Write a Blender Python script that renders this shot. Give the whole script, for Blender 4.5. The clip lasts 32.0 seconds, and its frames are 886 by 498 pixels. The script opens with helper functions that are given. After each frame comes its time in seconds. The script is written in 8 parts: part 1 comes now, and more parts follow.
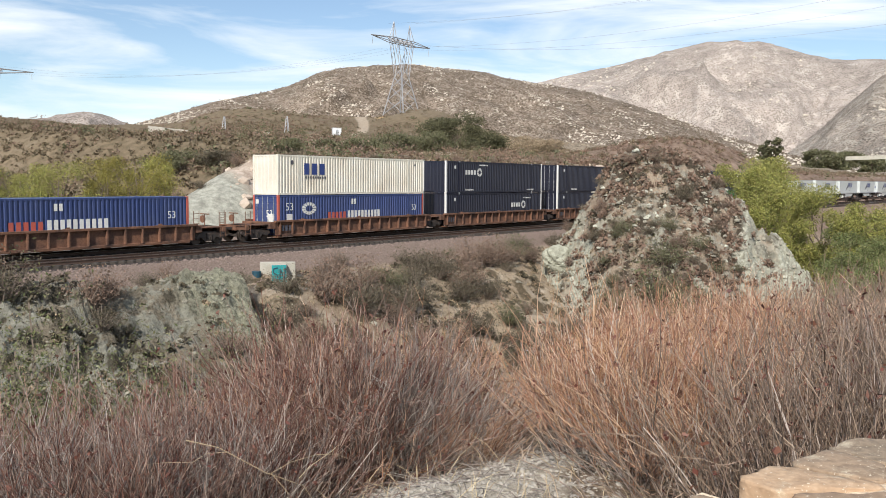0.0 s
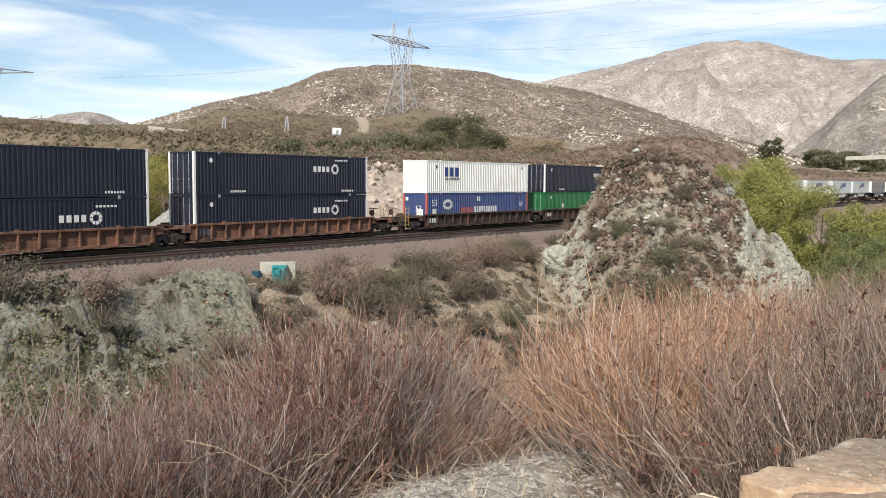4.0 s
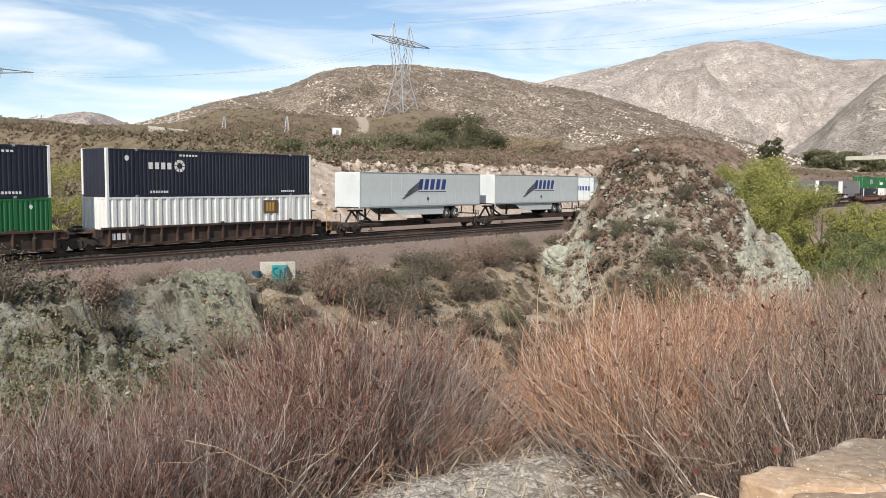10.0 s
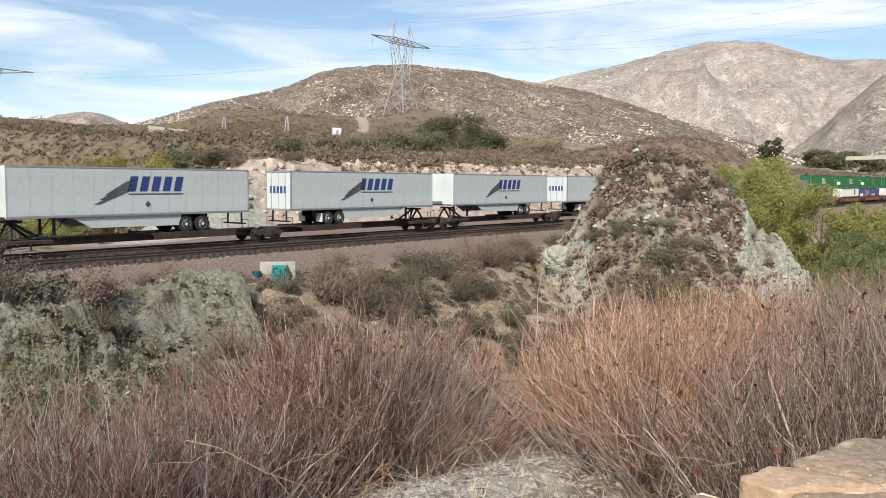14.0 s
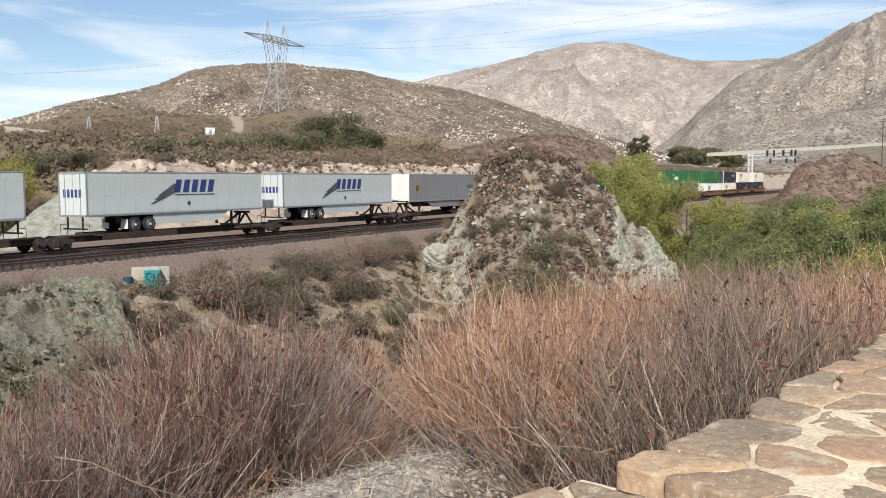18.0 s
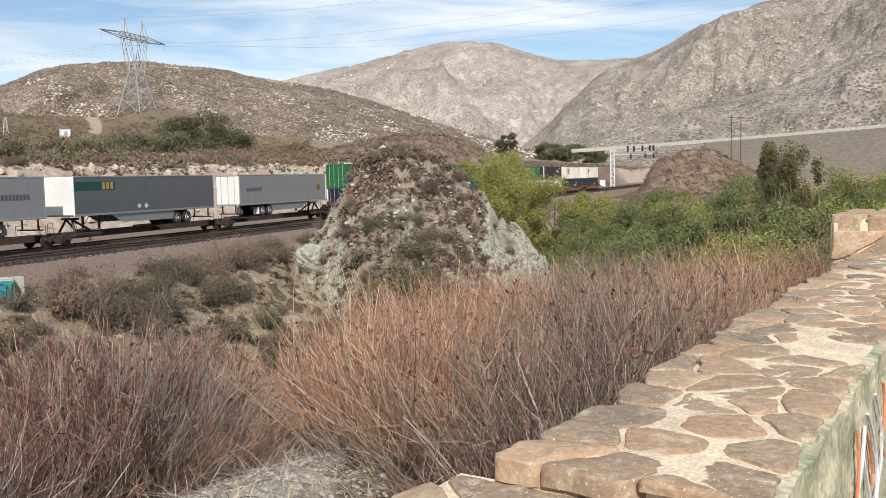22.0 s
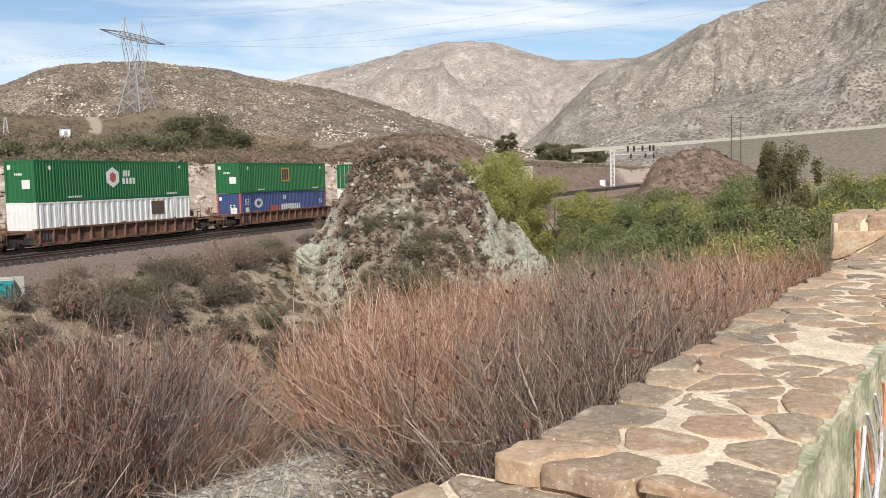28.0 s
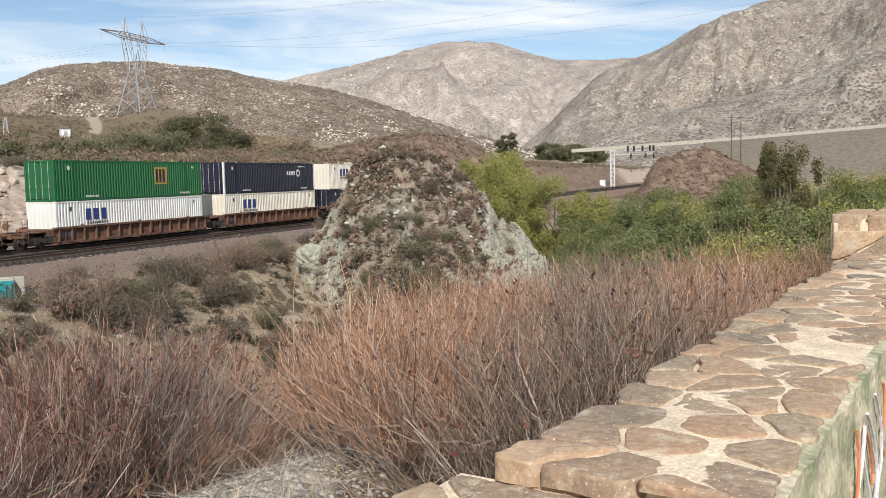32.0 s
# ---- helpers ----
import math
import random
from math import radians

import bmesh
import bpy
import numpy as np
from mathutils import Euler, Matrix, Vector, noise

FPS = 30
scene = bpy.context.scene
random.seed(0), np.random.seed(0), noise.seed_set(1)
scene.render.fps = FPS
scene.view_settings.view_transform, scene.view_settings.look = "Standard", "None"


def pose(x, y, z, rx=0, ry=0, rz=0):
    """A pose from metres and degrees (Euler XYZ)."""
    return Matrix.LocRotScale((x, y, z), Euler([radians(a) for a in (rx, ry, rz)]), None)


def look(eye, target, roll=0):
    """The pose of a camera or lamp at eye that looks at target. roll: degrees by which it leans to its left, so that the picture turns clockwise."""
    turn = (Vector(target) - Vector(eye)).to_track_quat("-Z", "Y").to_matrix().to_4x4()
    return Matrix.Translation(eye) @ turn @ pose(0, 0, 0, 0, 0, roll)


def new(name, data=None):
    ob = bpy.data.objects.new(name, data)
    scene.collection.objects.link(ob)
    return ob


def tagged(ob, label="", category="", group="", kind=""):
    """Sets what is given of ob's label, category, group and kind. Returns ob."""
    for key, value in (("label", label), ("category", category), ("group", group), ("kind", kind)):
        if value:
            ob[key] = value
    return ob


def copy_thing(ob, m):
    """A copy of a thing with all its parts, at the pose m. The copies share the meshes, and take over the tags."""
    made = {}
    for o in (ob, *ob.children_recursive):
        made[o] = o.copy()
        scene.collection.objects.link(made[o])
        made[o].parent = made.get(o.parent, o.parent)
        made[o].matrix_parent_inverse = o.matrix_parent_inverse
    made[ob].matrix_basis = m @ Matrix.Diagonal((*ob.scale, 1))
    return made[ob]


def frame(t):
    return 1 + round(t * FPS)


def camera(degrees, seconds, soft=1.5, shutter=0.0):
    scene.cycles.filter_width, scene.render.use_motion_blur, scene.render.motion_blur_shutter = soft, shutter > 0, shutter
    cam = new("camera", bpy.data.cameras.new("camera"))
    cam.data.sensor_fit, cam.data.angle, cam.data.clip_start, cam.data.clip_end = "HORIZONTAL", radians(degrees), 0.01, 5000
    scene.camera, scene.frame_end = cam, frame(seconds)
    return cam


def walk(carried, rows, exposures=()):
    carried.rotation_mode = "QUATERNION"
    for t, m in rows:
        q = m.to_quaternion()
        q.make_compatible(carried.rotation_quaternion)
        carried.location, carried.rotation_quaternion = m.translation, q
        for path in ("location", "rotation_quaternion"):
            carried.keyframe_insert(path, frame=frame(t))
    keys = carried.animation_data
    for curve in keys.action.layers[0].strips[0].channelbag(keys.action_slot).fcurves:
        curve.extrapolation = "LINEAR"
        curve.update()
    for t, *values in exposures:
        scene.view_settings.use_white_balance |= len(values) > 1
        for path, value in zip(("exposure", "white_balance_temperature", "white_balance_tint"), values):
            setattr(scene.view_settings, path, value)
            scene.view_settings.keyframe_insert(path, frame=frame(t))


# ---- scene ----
# The camera stands on an overlook, turns once to the right, and stands again.
EYE = 4.15
cam = camera(53.8, 32.0, soft=0.9)


def aim(yaw, pitch, roll):
    return pose(0, 0, EYE, 90 + pitch, 0, -yaw) @ pose(0, 0, 0, 0, 0, roll)


PATH = [
    (0.0, aim(0.0, -4.452, 0.401)), (14.6, aim(0.0, -4.452, 0.410)), (15.0, aim(0.08, -4.451, 0.405)),
    (15.5, aim(0.55, -4.445, 0.37)), (16.0, aim(1.30, -4.437, 0.32)), (16.5, aim(2.358, -4.429, 0.252)),
    (17.0, aim(3.814, -4.427, 0.078)), (17.5, aim(5.714, -4.464, -0.139)), (18.0, aim(7.848, -4.506, -0.322)),
    (18.5, aim(9.731, -4.51, -0.562)), (19.0, aim(11.969, -4.565, -0.814)), (19.5, aim(13.832, -4.577, -0.966)),
    (20.0, aim(15.527, -4.643, -1.185)), (20.3, aim(16.10, -4.69, -1.29)), (20.6, aim(16.135, -4.70, -1.304)),
    (32.0, aim(16.132, -4.703, -1.305))]
walk(cam, PATH, exposures=[(0.0, 0.06), (15.0, 0.04), (20.0, -0.05), (32.0, -0.07)])

# ---- world and sun ----
SUN_AZ, SUN_EL = 195.0, 37.0
world = bpy.data.worlds.new("world")
scene.world = world
world.use_nodes = True
wn, wl = world.node_tree.nodes, world.node_tree.links
wn.clear()
sky = wn.new("ShaderNodeTexSky")
sky.sky_type, sky.sun_disc = "NISHITA", False
sky.sun_elevation, sky.sun_rotation = radians(SUN_EL), radians(SUN_AZ)
sky.altitude, sky.dust_density, sky.ozone_density = 700, 0.3, 1.9
coord = wn.new("ShaderNodeTexCoord")
stretch = wn.new("ShaderNodeMapping")
stretch.inputs["Scale"].default_value = (1.6, 1.6, 11.0)
stretch.inputs["Rotation"].default_value = (0.0, 0.10, 0.0)
cirrus = wn.new("ShaderNodeTexNoise")
cirrus.inputs["Scale"].default_value = 1.5
cirrus.inputs["Detail"].default_value = 7
cirrus.inputs["Roughness"].default_value = 0.55
cirrus.inputs["Distortion"].default_value = 0.6
veil = wn.new("ShaderNodeValToRGB")
veil.color_ramp.elements[0].position = 0.46
veil.color_ramp.elements[0].color = (0.02, 0.02, 0.02, 1)
veil.color_ramp.elements[1].position = 0.66
veil.color_ramp.elements[1].color = (0.95, 0.95, 0.95, 1)
cloud = wn.new("ShaderNodeMixRGB")
cloud.inputs[2].default_value = (8.5, 8.9, 9.2, 1)
back = wn.new("ShaderNodeBackground")
back.inputs["Strength"].default_value = 0.12
out = wn.new("ShaderNodeOutputWorld")
wl.new(coord.outputs["Generated"], stretch.inputs["Vector"])
wl.new(stretch.outputs[0], cirrus.inputs["Vector"])
wl.new(cirrus.outputs["Fac"], veil.inputs[0])
wl.new(veil.outputs[0], cloud.inputs[0])
wl.new(sky.outputs[0], cloud.inputs[1])
wl.new(cloud.outputs[0], back.inputs["Color"])
wl.new(back.outputs[0], out.inputs["Surface"])

sun = new("sun", bpy.data.lights.new("sun", "SUN"))
sun.data.energy, sun.data.angle, sun.data.color = 4.85, radians(0.6), (1.0, 0.955, 0.89)
sa, se = radians(SUN_AZ), radians(SUN_EL)
SUNWARD = Vector((math.sin(sa) * math.cos(se), math.cos(sa) * math.cos(se), math.sin(se)))
sun.matrix_basis = look(SUNWARD * 60, (0, 0, 0))


# ---- materials ----
def mat(name, colour, second=None, rough=0.6, metal=0.0, grain=30.0, blotch=1.5, amount=0.5, bump=0.0, vary=0.0, coat=0.0, depth=0.17):
    """A plain surface with two scales of variation and, if asked, relief and a change from piece to piece."""
    m = bpy.data.materials.new(name)
    m.use_nodes = True
    n, l = m.node_tree.nodes, m.node_tree.links
    b = n["Principled BSDF"]
    b.inputs["Roughness"].default_value, b.inputs["Metallic"].default_value = rough, metal
    if coat:
        b.inputs["Coat Weight"].default_value = coat
    second = second or tuple(c * 0.7 for c in colour)
    tc = n.new("ShaderNodeTexCoord")
    big, fine = n.new("ShaderNodeTexNoise"), n.new("ShaderNodeTexNoise")
    for node, sc, det in ((big, blotch, 5), (fine, grain, 3)):
        node.inputs["Scale"].default_value, node.inputs["Detail"].default_value = sc, det
        l.new(tc.outputs["Object"], node.inputs["Vector"])
    ramp = n.new("ShaderNodeValToRGB")
    ramp.color_ramp.elements[0].position, ramp.color_ramp.elements[1].position = 0.38, 0.68
    ramp.color_ramp.elements[0].color = (0, 0, 0, 1)
    ramp.color_ramp.elements[1].color = (amount, amount, amount, 1)
    mix = n.new("ShaderNodeMixRGB")
    mix.inputs[1].default_value, mix.inputs[2].default_value = (*colour, 1), (*second, 1)
    l.new(big.outputs["Fac"], ramp.inputs[0])
    l.new(ramp.outputs[0], mix.inputs[0])
    tone = n.new("ShaderNodeHueSaturation")
    mr = n.new("ShaderNodeMapRange")
    mr.inputs[1].default_value, mr.inputs[2].default_value, mr.inputs[3].default_value, mr.inputs[4].default_value = 0.3, 0.7, 1 - depth, 1 + depth
    l.new(fine.outputs["Fac"], mr.inputs[0])
    last = mr.outputs[0]
    if vary:
        info, vr, mul = n.new("ShaderNodeObjectInfo"), n.new("ShaderNodeMapRange"), n.new("ShaderNodeMath")
        vr.inputs[3].default_value, vr.inputs[4].default_value = 1 - vary, 1 + vary
        mul.operation = "MULTIPLY"
        l.new(info.outputs["Random"], vr.inputs[0])
        l.new(vr.outputs[0], mul.inputs[0])
        l.new(last, mul.inputs[1])
        last = mul.outputs[0]
    l.new(last, tone.inputs["Value"])
    l.new(mix.outputs[0], tone.inputs["Color"])
    l.new(tone.outputs[0], b.inputs["Base Color"])
    if bump:
        bp = n.new("ShaderNodeBump")
        bp.inputs["Strength"].default_value, bp.inputs["Distance"].default_value = 0.8, bump
        l.new(fine.outputs["Fac"], bp.inputs["Height"])
        l.new(bp.outputs[0], b.inputs["Normal"])
    return m


def leafy(name, colours, rough=0.65):
    """Foliage and twigs: every loose piece takes its own tone out of a few colours."""
    m = bpy.data.materials.new(name)
    m.use_nodes = True
    n, l = m.node_tree.nodes, m.node_tree.links
    b = n["Principled BSDF"]
    b.inputs["Roughness"].default_value = rough
    geo, ramp = n.new("ShaderNodeNewGeometry"), n.new("ShaderNodeValToRGB")
    els = ramp.color_ramp.elements
    while len(els) < len(colours):
        els.new(0.5)
    for k, c in enumerate(colours):
        els[k].position, els[k].color = k / (len(colours) - 1), (*c, 1)
    l.new(geo.outputs["Random Per Island"], ramp.inputs[0])
    l.new(ramp.outputs[0], b.inputs["Base Color"])
    return m


def terrain_mat(name, soil, rock, shrub, shrub2, cell, cover, rockiness, fine=1.0, relief=0.3, masks=(), patch=0.55):
    """Bare soil and rock with shrubs dotted over it; cell: metres from shrub to shrub, cover and rockiness: 0 to 1."""
    m = bpy.data.materials.new(name)
    m.use_nodes = True
    n, l = m.node_tree.nodes, m.node_tree.links
    b = n["Principled BSDF"]
    b.inputs["Roughness"].default_value = 0.95
    b.inputs["Specular IOR Level"].default_value = 0.15
    tc = n.new("ShaderNodeTexCoord")

    def noise_tex(scale, detail=6.0, rough=0.6, dist=0.0):
        t = n.new("ShaderNodeTexNoise")
        t.inputs["Scale"].default_value, t.inputs["Detail"].default_value = scale, detail
        t.inputs["Roughness"].default_value, t.inputs["Distortion"].default_value = rough, dist
        l.new(tc.outputs["Object"], t.inputs["Vector"])
        return t.outputs["Fac"]

    def step(value, lo, hi):
        t = n.new("ShaderNodeMapRange")
        t.inputs[1].default_value, t.inputs[2].default_value = lo, hi
        l.new(value, t.inputs[0])
        return t.outputs[0]

    def blend(fac, a, c):
        t = n.new("ShaderNodeMixRGB")
        for v, k in ((fac, 0), (a, 1), (c, 2)):
            if isinstance(v, tuple):
                t.inputs[k].default_value = (*v, 1)
            elif isinstance(v, float):
                t.inputs[k].default_value = v
            else:
                l.new(v, t.inputs[k])
        return t.outputs[0]

    wide, mid, small = noise_tex(0.18 / cell), noise_tex(0.9 / cell), noise_tex(6.0 * fine / cell, 4.0)
    ground_col = blend(step(small, 0.35, 0.7), tuple(c * 0.72 for c in soil), tuple(min(1, c * 1.18) for c in soil))
    rocks = blend(step(noise_tex(3.0 / cell, 5.0, 0.7), 0.35, 0.65), tuple(c * 0.6 for c in rock), rock)
    col = blend(step(noise_tex(patch / cell, 7.0, 0.72, 0.4), 0.62 - 0.3 * rockiness, 0.70 - 0.3 * rockiness), ground_col, rocks)
    vor = n.new("ShaderNodeTexVoronoi")
    vor.inputs["Scale"].default_value, vor.inputs["Randomness"].default_value = 1.0 / cell, 1.0
    warp, add = n.new("ShaderNodeMixRGB"), n.new("ShaderNodeTexNoise")
    add.inputs["Scale"].default_value = 2.5 / cell
    l.new(tc.outputs["Object"], add.inputs["Vector"])
    warp.blend_type, warp.inputs[0].default_value = "LINEAR_LIGHT", 0.35 * cell
    l.new(tc.outputs["Object"], warp.inputs[1])
    l.new(add.outputs["Color"], warp.inputs[2])
    l.new(warp.outputs[0], vor.inputs["Vector"])
    # shrubs are round, thicker in some places than in others
    size = n.new("ShaderNodeMapRange")
    size.inputs[1].default_value, size.inputs[2].default_value = 0.35, 0.65
    size.inputs[3].default_value, size.inputs[4].default_value = 0.25 + 0.55 * cover, 0.05 + 0.45 * cover
    l.new(wide, size.inputs[0])
    less = n.new("ShaderNodeMath")
    less.operation = "SUBTRACT"
    l.new(size.outputs[0], less.inputs[0])
    l.new(vor.outputs["Distance"], less.inputs[1])
    shrub_col = blend(step(mid, 0.35, 0.65), shrub, shrub2)
    shrub_col = blend(step(small, 0.3, 0.75), tuple(c * 0.6 for c in shrub), shrub_col)
    col = blend(step(less.outputs[0], -0.05, 0.10), col, shrub_col)
    # broad belts of paler and browner ground
    belt, tone = n.new("ShaderNodeMapRange"), n.new("ShaderNodeHueSaturation")
    belt.inputs[1].default_value, belt.inputs[2].default_value, belt.inputs[3].default_value, belt.inputs[4].default_value = 0.35, 0.65, 0.80, 1.20
    l.new(noise_tex(0.035 / cell, 7.0, 0.65, 0.5), belt.inputs[0])
    l.new(belt.outputs[0], tone.inputs["Value"])
    l.new(col, tone.inputs["Color"])
    col = tone.outputs[0]
    relief_src = small
    if masks:
        for attr, ca, cb, gs in masks:
            at = n.new("ShaderNodeAttribute")
            at.attribute_name = attr
            speck = blend(step(noise_tex(gs, 6.0, 0.75), 0.36, 0.64), ca, cb)
            edge = n.new("ShaderNodeMath")
            edge.operation = "ADD"
            l.new(at.outputs["Fac"], edge.inputs[0])
            l.new(step(noise_tex(gs * 0.25, 5.0, 0.7), 0.0, 2.0), edge.inputs[1])
            col = blend(step(edge.outputs[0], 0.55, 0.95), col, speck)
        relief_src = noise_tex(3.0, 8.0, 0.75)
    l.new(col, b.inputs["Base Color"])
    bp = n.new("ShaderNodeBump")
    bp.inputs["Strength"].default_value, bp.inputs["Distance"].default_value = 0.9, relief
    l.new(relief_src, bp.inputs["Height"])
    l.new(bp.outputs[0], b.inputs["Normal"])
    return m


GROUND_MASKS = (("chaparral", (0.115, 0.090, 0.055), (0.23, 0.175, 0.115), 0.45), ("ballast", (0.15, 0.110, 0.09), (0.29, 0.22, 0.18), 9.0), ("oily", (0.04, 0.032, 0.028), (0.10, 0.08, 0.07), 7.0), ("scar", (0.42, 0.27, 0.13), (0.50, 0.36, 0.20), 0.4)) + (("bank", (0.30, 0.225, 0.17), (0.58, 0.48, 0.39), 0.9),
                ("shale", (0.22, 0.215, 0.18), (0.44, 0.43, 0.36), 1.6), ("litter", (0.115, 0.085, 0.062), (0.25, 0.195, 0.145), 18.0), ("path", (0.37, 0.32, 0.25), (0.60, 0.54, 0.45), 14.0),
                ("dirt", (0.33, 0.26, 0.19), (0.44, 0.36, 0.27), 0.6), ("redsoil", (0.12, 0.08, 0.058), (0.31, 0.225, 0.17), 0.5), ("fill", (0.145, 0.12, 0.09), (0.25, 0.21, 0.165), 0.5))
M_GROUND = terrain_mat("ground", (0.31, 0.243, 0.17), (0.44, 0.37, 0.285), (0.125, 0.10, 0.064), (0.16, 0.115, 0.078), 1.5, 0.55, 0.38, 1.6, 0.10, GROUND_MASKS)
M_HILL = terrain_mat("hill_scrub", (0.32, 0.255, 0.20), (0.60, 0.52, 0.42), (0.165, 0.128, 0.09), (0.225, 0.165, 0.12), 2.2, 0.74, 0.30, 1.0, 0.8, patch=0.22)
# soil, rock and scrub are paled: the haze of distance is painted into them
M_HAZED_MOUNTAIN = terrain_mat("mountain_scrub", (0.47, 0.40, 0.35), (0.68, 0.60, 0.525), (0.33, 0.28, 0.24), (0.385, 0.325, 0.275), 6.0, 0.60, 0.36, 1.0, 2.5, patch=0.14)
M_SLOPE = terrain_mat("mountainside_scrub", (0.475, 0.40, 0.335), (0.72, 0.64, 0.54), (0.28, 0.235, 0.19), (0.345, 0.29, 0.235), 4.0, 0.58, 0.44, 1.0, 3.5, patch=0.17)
M_SHALE = terrain_mat("shale", (0.33, 0.26, 0.19), (0.34, 0.31, 0.25), (0.085, 0.07, 0.05), (0.11, 0.078, 0.056), 1.0, 0.62, 0.45, 2.2, 0.14, (("pale", (0.24, 0.23, 0.175), (0.47, 0.465, 0.38), 2.6), ("tan", (0.28, 0.20, 0.14), (0.52, 0.40, 0.29), 1.5)))
M_OUTCROP = terrain_mat("outcrop_shale", (0.235, 0.20, 0.148), (0.34, 0.33, 0.27), (0.10, 0.09, 0.064), (0.14, 0.115, 0.085), 1.0, 0.5, 0.55, 2.2, 0.30, (("pale", (0.15, 0.148, 0.10), (0.39, 0.38, 0.28), 4.5),))


# ---- helpers for meshes ----
def finish(name, bm, material, parent=None, label="", smooth=False):
    me = bpy.data.meshes.new(name)
    bm.to_mesh(me)
    bm.free()
    me.materials.append(material)
    if smooth:
        for p in me.polygons:
            p.use_smooth = True
    ob = new(name, me)
    if parent is not None:
        ob.parent = parent
    if label:
        ob["label"] = label
    return ob


def part(name, bm, material, parent, label="", smooth=False):
    return finish(name, bm, material, parent, label, smooth)


def again(ob, parent, place, name=None):
    """One more object on the mesh of ob, under parent."""
    o = new(name or ob.name.split(".")[0], ob.data)
    o.parent, o.matrix_basis = parent, place
    if "label" in ob:
        o["label"] = ob["label"]
    return o


def box(bm, x0, x1, y0, y1, z0, z1, bevel=0.0):
    vs = bmesh.ops.create_cube(bm, size=1.0, matrix=Matrix.Translation(((x0 + x1) / 2, (y0 + y1) / 2, (z0 + z1) / 2)) @ Matrix.Diagonal((x1 - x0, y1 - y0, z1 - z0, 1)))["verts"]
    if bevel:
        es = list({e for v in vs for e in v.link_edges})
        bmesh.ops.bevel(bm, geom=es, offset=bevel, segments=1, affect="EDGES")
    return bm


def rod(bm, a, b, r, sides=6, r2=None):
    a, b = Vector(a), Vector(b)
    d = b - a
    q = d.to_track_quat("Z", "Y").to_matrix().to_4x4()
    bmesh.ops.create_cone(bm, cap_ends=True, segments=sides, radius1=r, radius2=r if r2 is None else r2, depth=d.length, matrix=Matrix.Translation((a + b) / 2) @ q)
    return bm


def mesh_from(name, verts, faces, material, smooth=True, parent=None):
    me = bpy.data.meshes.new(name)
    me.from_pydata([tuple(v) for v in verts] if not isinstance(verts, list) else verts, [], faces)
    me.materials.append(material)
    if smooth:
        me.polygons.foreach_set("use_smooth", [True] * len(me.polygons))
    ob = new(name, me)
    if parent is not None:
        ob.parent = parent
    return ob


def hash01(ix, iy, seed):
    h = (ix.astype(np.int64) * 374761393 + iy.astype(np.int64) * 668265263 + seed * 1442695041) & 0xFFFFFFFF
    h = ((h ^ (h >> 13)) * 1274126177) & 0xFFFFFFFF
    return ((h ^ (h >> 16)) & 0xFFFFFF) / float(0xFFFFFF)


def vnoise(x, y, seed=0):
    ix, iy = np.floor(x), np.floor(y)
    fx, fy = x - ix, y - iy
    fx, fy = fx * fx * (3 - 2 * fx), fy * fy * (3 - 2 * fy)
    a, b = hash01(ix, iy, seed), hash01(ix + 1, iy, seed)
    c, d = hash01(ix, iy + 1, seed), hash01(ix + 1, iy + 1, seed)
    return (a + (b - a) * fx) * (1 - fy) + (c + (d - c) * fx) * fy


def fbm(x, y, octaves=5, seed=0, gain=0.5):
    """Value noise summed over octaves, about -1 to 1."""
    x, y = np.asarray(x, float), np.asarray(y, float)
    total, amp, norm = np.zeros_like(x), 1.0, 0.0
    for k in range(octaves):
        total += amp * (vnoise(x + 17.3 * k, y - 9.1 * k, seed + k) * 2 - 1)
        norm += amp
        amp, x, y = amp * gain, x * 2.03, y * 2.03
    return total / norm


def ridged(x, y, octaves=5, seed=0):
    x, y = np.asarray(x, float), np.asarray(y, float)
    total, amp, norm = np.zeros_like(x), 1.0, 0.0
    for k in range(octaves):
        total += amp * (1 - np.abs(vnoise(x, y, seed + k) * 2 - 1))
        norm += amp
        amp, x, y = amp * 0.5, x * 2.1 + 3.1, y * 2.1 - 1.7
    return total / norm


def smooth(a, b, x):
    t = np.clip((x - a) / (b - a), 0, 1)
    return t * t * (3 - 2 * t)


# ---- plan ----
# The railway: s runs along the train's track away from the viewer, w across it towards the viewer; rail tops are at z = 0.
TRACK = Vector((-10.80, 63.30, 0.0))
HEAD = 0.6464
ALONG = Vector((math.sin(HEAD), math.cos(HEAD), 0.0))
ACROSS = Vector((math.cos(HEAD), -math.sin(HEAD), 0.0))
# a thing's x runs along the track, its y to the far side
TURN = math.degrees(math.pi / 2 - HEAD)
# The overlook's wall: its outer top edge from WALL_AT along WALL_WAY
WALL_H = 0.70
WALL_AT = Vector((0.97, 2.17, 0.0))
WALL_WAY = Vector((0.755, 0.656, 0.0))
WALL_OUT = Vector((-0.656, 0.755, 0.0))


def on_track(s, w, z=0.0):
    return TRACK + ALONG * s + ACROSS * w + Vector((0, 0, z))


def sw(x, y):
    dx, dy = x - TRACK.x, y - TRACK.y
    return dx * ALONG.x + dy * ALONG.y, dx * ACROSS.x + dy * ACROSS.y


def at(az, r):
    return r * math.sin(radians(az)), r * math.cos(radians(az))


